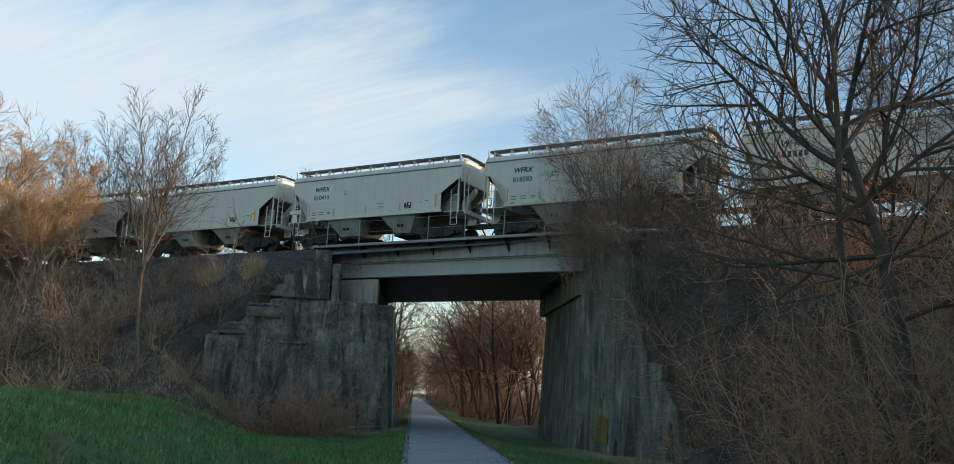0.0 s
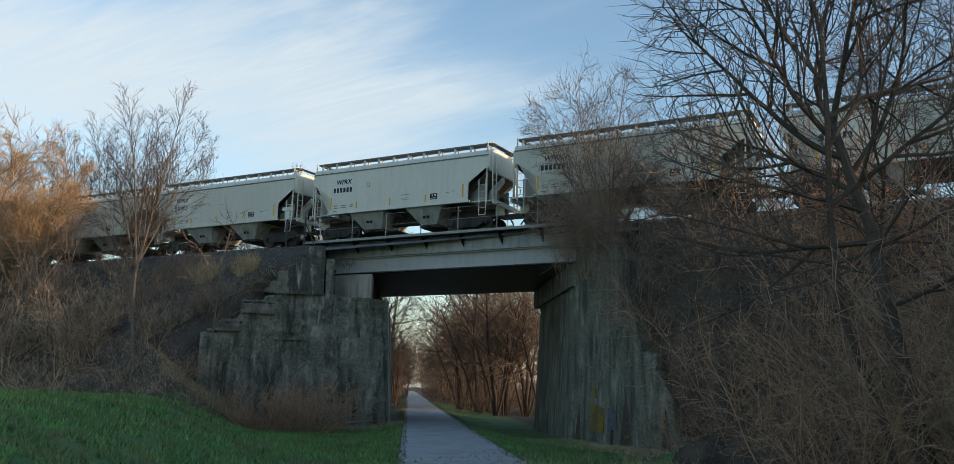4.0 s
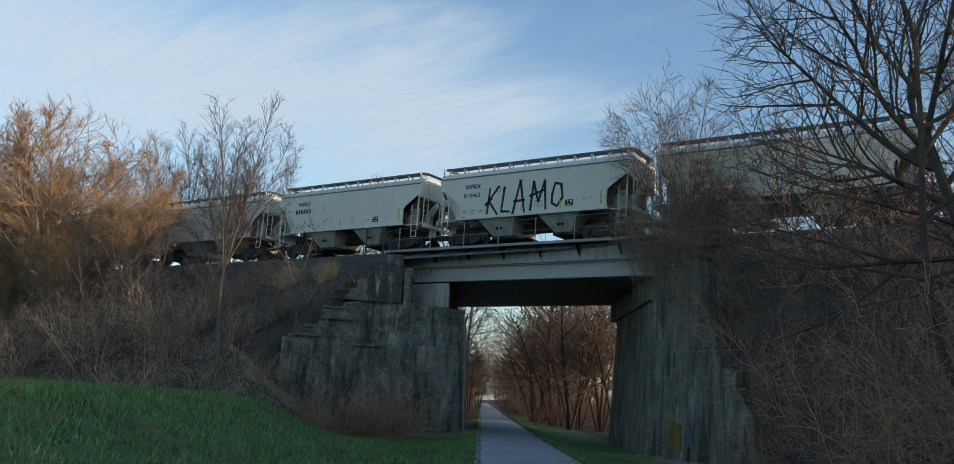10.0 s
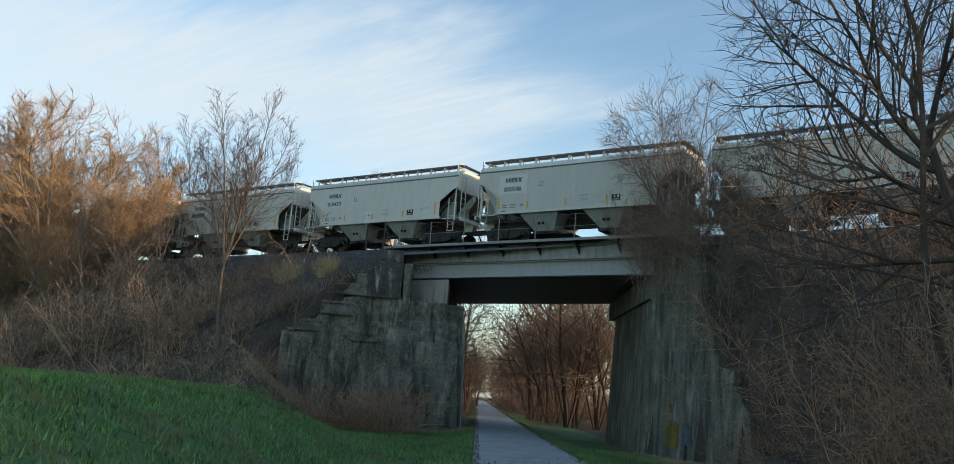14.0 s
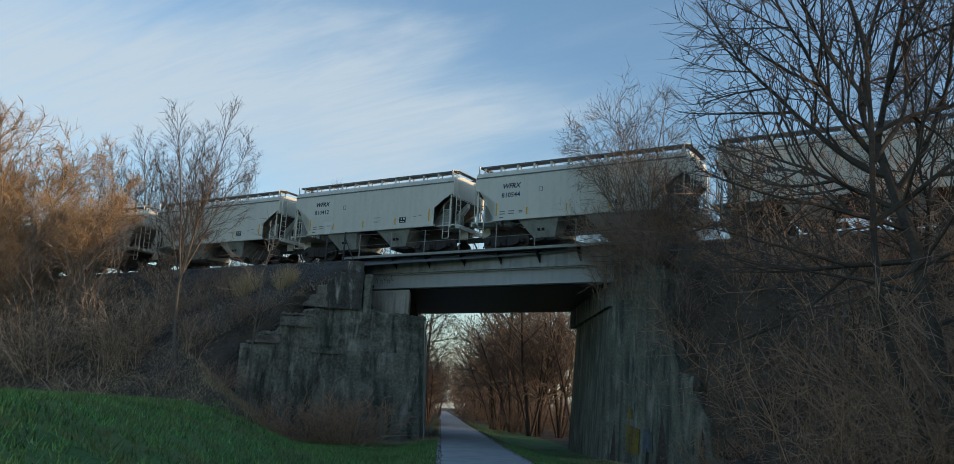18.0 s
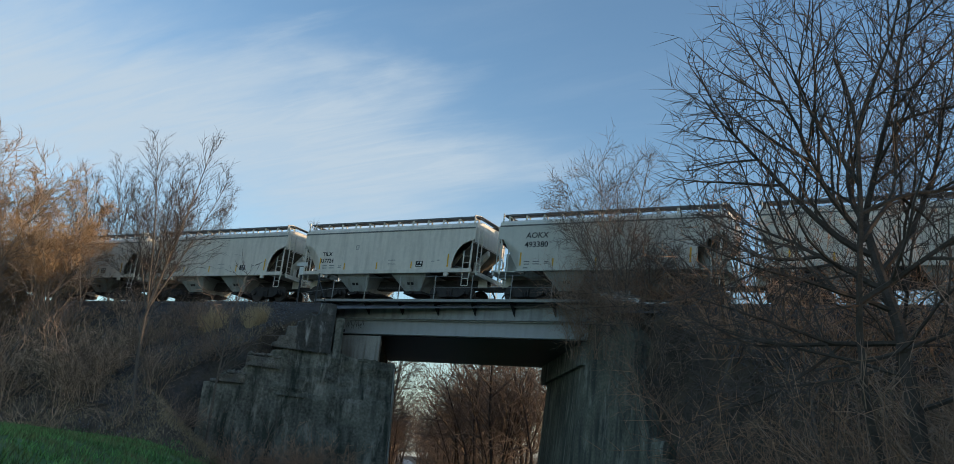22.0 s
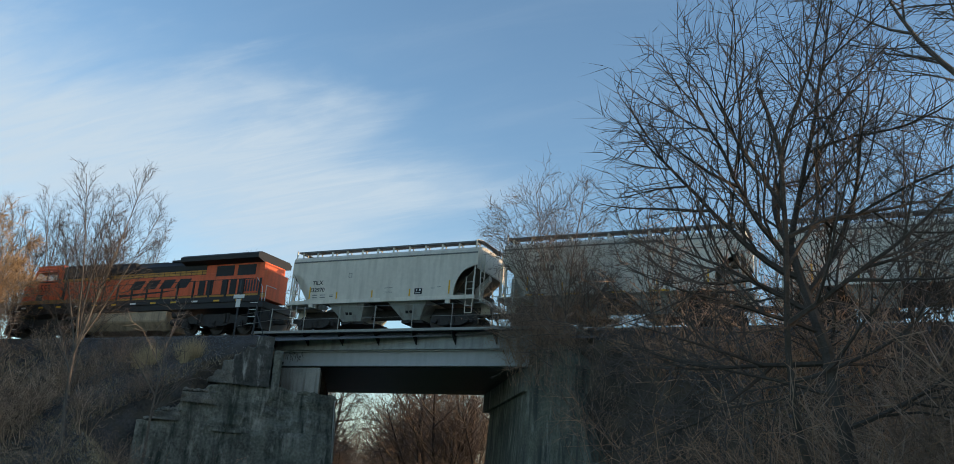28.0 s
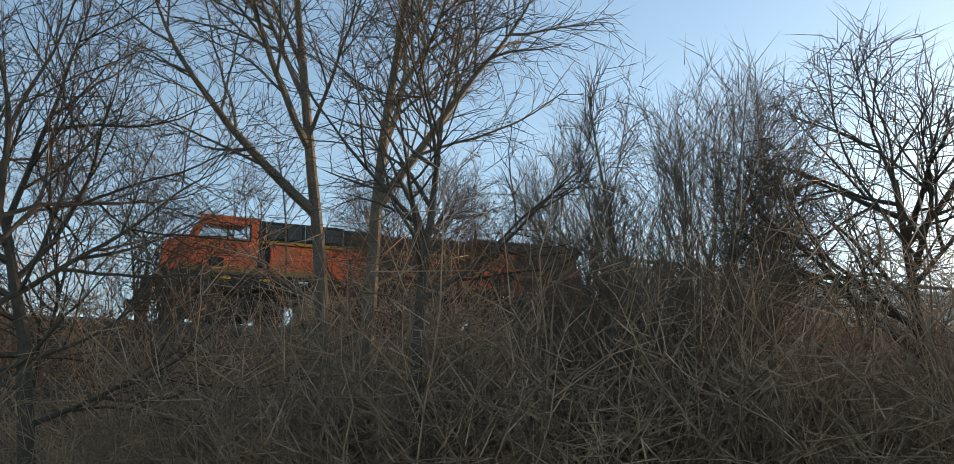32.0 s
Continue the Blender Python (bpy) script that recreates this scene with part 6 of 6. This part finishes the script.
def thickets(R_):
    low = [bush(71, 20, 1.2, 2.6, R_), bush(72, 20, 0.9, 3.0, R_)]
    tall = [bush(73, 18, 0.45, 4.2, R_), bush(74, 20, 0.8, 3.6, R_)]
    cane = [bush(75, 26, 0.7, 3.4, R_, CANES), bush(76, 24, 1.1, 3.8, R_, CANES)]
    fine = [bush(77, 18, 0.9, 3.4, R_, FINE), bush(78, 18, 0.6, 3.8, R_, FINE)]
    stout = dict(BRUSH, rad=(0.030, 0.020, 0.016), thin=0.016, up=(-0.01, 0.0, 0.0), kids=(6, 4))
    stalky = [bush(79, 13, 0.7, 3.4, R_, stout), bush(80, 13, 0.45, 3.8, R_, stout)]
    right, near, front, left = [], [], [], []
    while len(right) < 95:
        x, y = 20.5 + 46 * R_.random(), -25 + 20 * R_.random() ** 0.9
        d = math.hypot(x - 29, y + 38)
        a = math.degrees(math.atan2(x - 29, y + 38))
        if d < 13.0 or a < -13.5 + max(0, 27 - d) * 0.36 and d < 34.5 or 21.5 < x < 27 and -13 < y < -7 and R_.random() < 0.6:
            continue
        right.append((x, y, (0.75 + 0.5 * R_.random()) * (0.8 if d < 16 else 1.15)))
    mid = []
    while len(mid) < 75:
        a, d = radians(1 + 59 * R_.random()), 14.0 + 5 * R_.random()
        x, y = 29 + d * math.sin(a), -38 + d * math.cos(a)
        mid.append((x, y, (1.15 + 0.55 * R_.random()) * (1.0 if a > 0.16 else 0.7)))
    while len(near) < 64:
        a, d = radians(6 + 57 * R_.random()), 12.0 + 9 * R_.random()
        x, y = 29 + d * math.sin(a), -38 + d * math.cos(a)
        near.append((x, y, (0.75 + 0.45 * R_.random()) * (0.6 + 0.085 * (d - 12))))
    while len(left) < 95:
        x, y = -38 + 37 * R_.random() ** 0.8, -14.0 + 10 * R_.random()
        if x > -1.5 and y > -9.5 or x > -8.5 and y > -9.2 or x > -4.0 and y < -12:
            continue
        left.append((x, y, (0.75 + 0.5 * R_.random()) * (0.42 if y > -7.5 else 0.62 if y > -9.5 else 0.85) * (0.7 if x > -9 else 1.0)))
    bare = []
    while len(bare) < 26:      # low sparse stalks on the stony slope
        x, y = R_.uniform(-9, -1.6), R_.uniform(-10.5, -4.6)
        if x + y < -9.5 or x < -4:
            bare.append((x, y, 0.3 + 0.25 * R_.random()))
    for x, y in ((2.6, -7.4), (3.3, -7.0), (1.9, -8.2), (4.1, -6.9), (3.4, -8.0), (2.4, -8.8), (4.4, -7.8), (0.9, -8.6)):
        front.append((x, y, 0.6 + 0.25 * R_.random()))
    for x, y in ((20.9, -7.4), (21.4, -8.3), (21.2, -6.2), (17.9, -2.6), (19.4, -3.6), (17.0, -1.6), (22.4, -8.0), (20.0, -4.8), (22.2, -9.6), (18.6, -3.2)):
        front.append((x, y, 0.45 + 0.3 * R_.random()))
    beyond = []
    while len(beyond) < 26:
        y = 16 + 60 * R_.random() ** 1.3
        s = 1 if R_.random() < 0.75 else -1
        beyond.append((path_x(y) + s * (3.2 + 13 * R_.random() ** 1.4), y, 0.55 + 0.5 * R_.random()))
    while len(beyond) < 56:
        y = 30 + 75 * R_.random()
        beyond.append((path_x(y) + 6 + 28 * R_.random(), y, 1.1 + 0.6 * R_.random()))
    while len(beyond) < 90:
        y = 85 + 80 * R_.random()
        beyond.append((path_x(y) + R_.choice((-1, 1, 1)) * (3.5 + 36 * R_.random()), y, 1.4 + 0.7 * R_.random()))
    close = [r for r in right if math.hypot(r[0] - 29, r[1] + 38) < 26]
    deep = [r for r in right if r not in close]
    thicket("undergrowth", "tangled leafless reddish-brown brush covering the bank", [r for i, r in enumerate(deep) if i % 2 or r[0] < 31], tall + low, M_BRUSH_RED, R_)
    thicket("undergrowth", "thicket of tan bare canes on the bank", [r for i, r in enumerate(deep) if not (i % 2 or r[0] < 31)], tall + low, M_BRUSH_TAN, R_)
    thicket("undergrowth", "fine tangle of brown brambles below the trees", close, fine, M_BRUSH_RED, R_)
    thicket("undergrowth", "tall grey-brown tangle of twigs below the trees", mid, fine, M_BRUSH_GREY, R_)
    thicket("undergrowth", "arching tan brambles in front of the trees", near, cane + fine, M_BRUSH_TAN, R_)
    thicket("undergrowth", "low tangle of brown bare brush below the bank", left, stalky + low[:1], M_BRUSH_LEFT, R_)
    hang = [(14.3, -2.9, 0.85, 7.7), (14.6, -3.0, 0.95, 7.2), (15.0, -3.1, 0.9, 7.9), (15.6, -3.5, 0.9, 6.6), (14.2, -2.8, 0.7, 6.6), (14.1, -2.7, 0.75, 8.2), (14.4, -2.35, 0.5, 8.5), (14.9, -2.6, 0.6, 8.5), (15.6, -3.0, 0.65, 8.3), (16.3, -3.5, 0.7, 8.0), (17.0, -4.0, 0.75, 7.3), (17.6, -4.4, 0.85, 5.4), (18.4, -4.9, 0.9, 3.4), (15.2, -2.8, 0.55, 8.2), (16.7, -3.7, 0.65, 7.6)]
    thicket("undergrowth", "bare grey twigs hanging over the mossy wall", hang, fine, M_BRUSH_GREY, R_)
    thicket("undergrowth", "sparse dry stalks on the stony slope", bare, fine + cane, M_BRUSH_GREY, R_)
    thicket("undergrowth", "thin dead stalks growing against the concrete walls", front, low + cane, M_BRUSH_RED, R_)
    thicket("undergrowth", "brown brush under the trees beyond the bridge", beyond, low + tall, M_TWIG_WOOD, R_)


M_BRUSH_RED = mat("brown_brush", (0.370, 0.221, 0.139), 0.95, spread=0.25, scale=0.4, fine=5, bump=0, island=0.5)
M_BRUSH_GREY = mat("grey_brush", (0.310, 0.213, 0.153), 0.95, spread=0.25, scale=0.4, fine=5, bump=0, island=0.5)
M_BRUSH_LEFT = mat("drab_brush", (0.360, 0.253, 0.176), 0.95, spread=0.3, scale=0.4, fine=5, bump=0, island=0.75)
M_BRUSH_TAN = mat("tan_brush", (0.290, 0.189, 0.129), 0.95, spread=0.25, scale=0.4, fine=5, bump=0, island=0.5)


def straw_clumps():
    R_ = random.Random(9)
    bm = B()
    for k in range(130):
        a, r = R_.random() * 6.28, 0.35 * R_.random()
        h, lean = 0.7 + 0.6 * R_.random(), 0.65 * R_.random()
        x, y = r * math.cos(a), r * math.sin(a)
        tx, ty = x + lean * math.cos(a), y + lean * math.sin(a)
        w = 0.012
        v = [bm.verts.new(p) for p in ((x - w, y, -0.1), (x + w, y, -0.1), (tx, ty, h))]
        bm.faces.new(v)
    me = mesh_of("dry_grass", bm, M_STRAW)
    first = None
    for x, y in ((-5.6, -5.4), (-5.1, -5.7), (-5.9, -5.8), (-5.4, -6.0), (-3.0, -5.0), (-2.6, -5.3), (-3.4, -5.3), (-2.9, -5.6)):
        o = tagged(new("dry_grass_tuft", me), "tuft of pale dry grass on the slope", "grass", group="dry grass tufts")
        put(o, x, y, R_.random() * 360, 0.72 + 0.35 * R_.random())


def blades(name, label, n, spot, tall, wide, lean, material, seed):
    """Short blades over a stretch of ground; spot gives a place or None."""
    R_ = random.Random(seed)
    V = np.empty((n * 3, 3))
    i = 0
    while i < n:
        p = spot(R_)
        if not p:
            continue
        x, y, z = p
        a = R_.random() * 6.28
        h = tall * (0.5 + R_.random())
        c, s = math.cos(a) * wide, math.sin(a) * wide
        V[i * 3:i * 3 + 3] = ((x - c, y - s, z - 0.03), (x + c, y + s, z - 0.03), (x + lean * R_.uniform(-1, 1), y + lean * R_.uniform(-1, 1), z + h))
        i += 1
    triangles(name, V, np.arange(n * 3).reshape(-1, 3), material, label, "leaves" if name == "fallen_leaves" else "grass")


def lawn():
    def green(R_):
        x, y = R_.uniform(-9, 21), R_.uniform(-34, -3)
        side = x - path_x(y)
        if abs(side) < 1.84 or side > 7.0 or side > 4.5 and y < -18 or y > -12 and side < -12:
            return None
        z = ground_z(x, y)
        rise = z - lowland(x, y)
        return None if rise > 0.35 and (rise > 1.6 or R_.random() < 0.45) or noise.noise((x * 1.3, y * 1.3, 7)) < -0.45 else (x, y, z)

    def verge(R_):
        y = R_.uniform(-24, 70)
        side = (1.84 + 3.0 * R_.random() ** 2) * R_.choice((-1, 1))
        x = path_x(y) + side
        return (x, y, ground_z(x, y))

    def dead(R_):
        if R_.random() < 0.5:
            x, y = R_.uniform(-40, 0), R_.uniform(-14.5, -4.6)
        else:
            x, y = R_.uniform(20.5, 55), R_.uniform(-24, -4)
        if noise.noise((x * 0.5, y * 0.5, 5)) < -0.15:
            return None
        return (x, y, ground_z(x, y))

    def foot(R_):
        k, e = R_.uniform(-0.1, 1.15), R_.random() ** 1.5 * 2.2
        x, y = LC[0] + (LW[0] - LC[0]) * k + 0.35 + 0.7 * e, LC[1] + (LW[1] - LC[1]) * k - 0.35 - 0.7 * e
        return (x, y, ground_z(x, y))
    def foot_right(R_):
        k, e = R_.uniform(0, 1.1), R_.random() ** 1.3 * 2.6
        x, y = RC[0] + (RW[0] - RC[0]) * k - 0.1 - 0.57 * e, RC[1] + (RW[1] - RC[1]) * k - 0.3 - 0.82 * e
        return (x, y, ground_z(x, y))
    blades("dead_grass", "dead leaves and stalks along the foot of the mossy wall", 3500, foot_right, 0.10, 0.016, 0.14, M_STRAW, 6)
    blades("grass", "short green lawn grass in shade", 120000, green, 0.10, 0.017, 0.10, M_BLADE, 2)
    blades("grass", "rough grass along the edges of the trail", 9000, verge, 0.07, 0.012, 0.08, M_BLADE, 3)
    blades("dead_grass", "matted dead grass and stalks on the bank", 26000, dead, 0.26, 0.010, 0.3, M_STRAW, 4)
    def shoulder(R_):
        x, y = R_.uniform(-9, 1.5), R_.uniform(-14.5, -8.5)
        return (x, y, ground_z(x, y))
    blades("dead_grass", "brown dead grass on the shoulder beside the wall", 3500, shoulder, 0.13, 0.010, 0.2, M_STRAW, 7)
    def litter(R_):
        if R_.random() < 0.45:
            x, y = R_.uniform(-34, 0), R_.uniform(-14.0, -4.2)
        else:
            x, y = R_.uniform(17.5, 48), R_.uniform(-25, -4)
        return (x, y, ground_z(x, y) + 0.03)
    def edge(R_):
        y = R_.uniform(-24, 60)
        x = path_x(y) + (1.62 + 0.55 * R_.random() ** 1.5) * R_.choice((-1, 1))
        return (x, y, lowland(x, y) + 0.02)
    blades("fallen_leaves", "brown leaf litter gathered along the edges of the trail", 5000, edge, 0.02, 0.03, 0.09, M_LITTER, 9)
    blades("fallen_leaves", "pale fallen leaves strewn over the bank", 24000, litter, 0.03, 0.035, 0.10, M_LEAF, 8)
    blades("dead_grass", "dead stalks along the foot of the wall", 2500, foot, 0.22, 0.010, 0.22, M_STRAW, 5)


def gravel():
    """Ballast stones that have rolled down the slopes."""
    R_ = random.Random(12)
    rock = np.array(((1, 0, 0), (-1, 0, 0), (0, 1, 0), (0, -1, 0), (0, 0, 1), (0, 0, -1)), float)
    tri = np.array(((0, 2, 4), (2, 1, 4), (1, 3, 4), (3, 0, 4), (2, 0, 5), (1, 2, 5), (3, 1, 5), (0, 3, 5)))
    V, F, n = [], [], 0
    while n < 9000:
        if R_.random() < 0.5:
            x, y = (R_.uniform(-9.5, -1.5) if R_.random() < 0.6 else R_.uniform(21.5, 28)), R_.uniform(-12.5, -3.2)
            if R_.random() > 1.15 - (-y - 3.2) / 11:
                continue
        else:
            x, y = R_.uniform(-34, 58), -3.2 - 3.2 * R_.random() ** 1.6
            if -2 < x < 17:
                continue
        z = ground_z(x, y)
        if z < 0.8:
            continue
        m = np.array(pose(x, y, z + 0.01, R_.uniform(0, 90), R_.uniform(0, 90), R_.uniform(0, 360)))[:3]
        size = np.array((R_.uniform(0.03, 0.075), R_.uniform(0.025, 0.06), R_.uniform(0.02, 0.05)))
        V.append((rock * size) @ m[:, :3].T + m[:, 3])
        F.append(tri + 6 * n)
        n += 1
    triangles("ballast_spill", np.concatenate(V), np.concatenate(F), M_STONE, "loose blue-grey ballast stones spilled down the slope", "gravel")


def rubble():
    """Lumps of broken concrete lying along the ledges of the flared wing."""
    R_ = random.Random(21)
    for i in range(46):
        k = R_.uniform(0.58, 0.95)
        z = 6.15 if k < 0.64 else 5.5 if k < 0.79 else 4.48 if k < 0.92 else 4.0
        bm = B()
        bmesh.ops.create_icosphere(bm, subdivisions=1, radius=1.0)
        sx, sy, sz = R_.uniform(0.10, 0.26), R_.uniform(0.08, 0.2), R_.uniform(0.06, 0.15)
        for v in bm.verts:
            n = 0.7 + 0.6 * R_.random()
            v.co = (v.co.x * sx * n, v.co.y * sy * n, v.co.z * sz * n)
        d = R_.uniform(0.05, 0.75)
        ob = tagged(new("concrete_lump", mesh_of("concrete_lump", bm, M_LEDGE)), "broken lump of weathered concrete on the wall ledge", "rubble", group="rubble on the ledges")
        ob.matrix_basis = pose(LC[0] + (LW[0] - LC[0]) * k - 0.7 * d, LC[1] + (LW[1] - LC[1]) * k + 0.7 * d, z + sz * 0.4, 0, 0, R_.uniform(0, 360))


M_STONE = mat("loose_stone", (0.125, 0.125, 0.13), 0.9, spread=0.2, scale=3, fine=20, bump=0.2, island=0.5)
gravel()
rubble()
trees()
straw_clumps()
lawn()


def bird(label):
    root = tagged(new("bird"), label, "bird")
    bm = B()
    cyl(bm, (-0.10, 0, 0), (0.02, 0, 0.01), 0.012, 0.034, 7)
    cyl(bm, (0.02, 0, 0.01), (0.10, 0, 0.02), 0.034, 0.012, 7)
    part("body", bm, M_BLACK, root)
    for s in (-1, 1):
        bm = B()
        prism(bm, [(0.05, s * 0.02, 0.02), (-0.04, s * 0.02, 0.02), (-0.06, s * 0.17, 0.05), (0.0, s * 0.16, 0.05)], (0, 0, 0.008))
        part("wing", bm, M_BLACK, root)
    root.scale = (0.5, 0.5, 0.5)
    return root


BIRDS = (bird("small dark bird flying over the tracks"), bird("small dark bird flying high past the clouds"))


# ---------------------------------------------------------------- what moves
# seconds and place of the birds
FLIGHTS = (((0.0, -140.00, 10.00, 9.00), (29.2, 12.25, -27.01, 7.33), (29.4, 12.71, -26.35, 8.02), (29.6, 13.98, -24.75, 9.68), (29.8, 16.22, -22.53, 11.03), (30.0, 18.25, -21.01, 11.87), (30.2, 19.29, -20.39, 12.93), (32.0, 28.71, -14.81, 22.47)),
           ((0.0, -140.00, -25.00, 9.00), (28.8, 17.46, -29.89, 5.87), (29.0, 18.80, -28.26, 8.04), (29.4, 21.47, -24.99, 12.38), (32.0, 34.82, -8.63, 34.10)))


def motions():
    for thing, rows in zip(BIRDS, FLIGHTS):
        walk(thing, [(t, pose(x, y, z, 0, -30, 50)) for t, x, y, z in rows])
    for thing, x in TRAIN:
        walk(thing, [(t, pose(x + s, 0, RAIL)) for t, s in RUN])
    # one turning of a wheel, taken over by every wheelset that stands at the same place in its truck
    made = {}
    for ob in [o for o in bpy.data.objects if o.name.split(".")[0] == "wheelset"]:
        key = (round(ob.location.x, 2), round(ob.location.z, 2))
        if key not in made:
            x, z = ob.location.x, ob.location.z
            rows = []
            for i in range(641):
                t = i * 0.05
                way = np.interp(t, [r[0] for r in RUN], [r[1] for r in RUN])
                rows.append((t, pose(x, 0, z) @ Matrix.Rotation(way / z, 4, "Y")))
            walk(ob, rows)
            made[key] = ob
        else:
            ob.rotation_mode = "QUATERNION"
            ad = ob.animation_data_create()
            ad.action = made[key].animation_data.action
            ad.action_slot = made[key].animation_data.action_slot


motions()
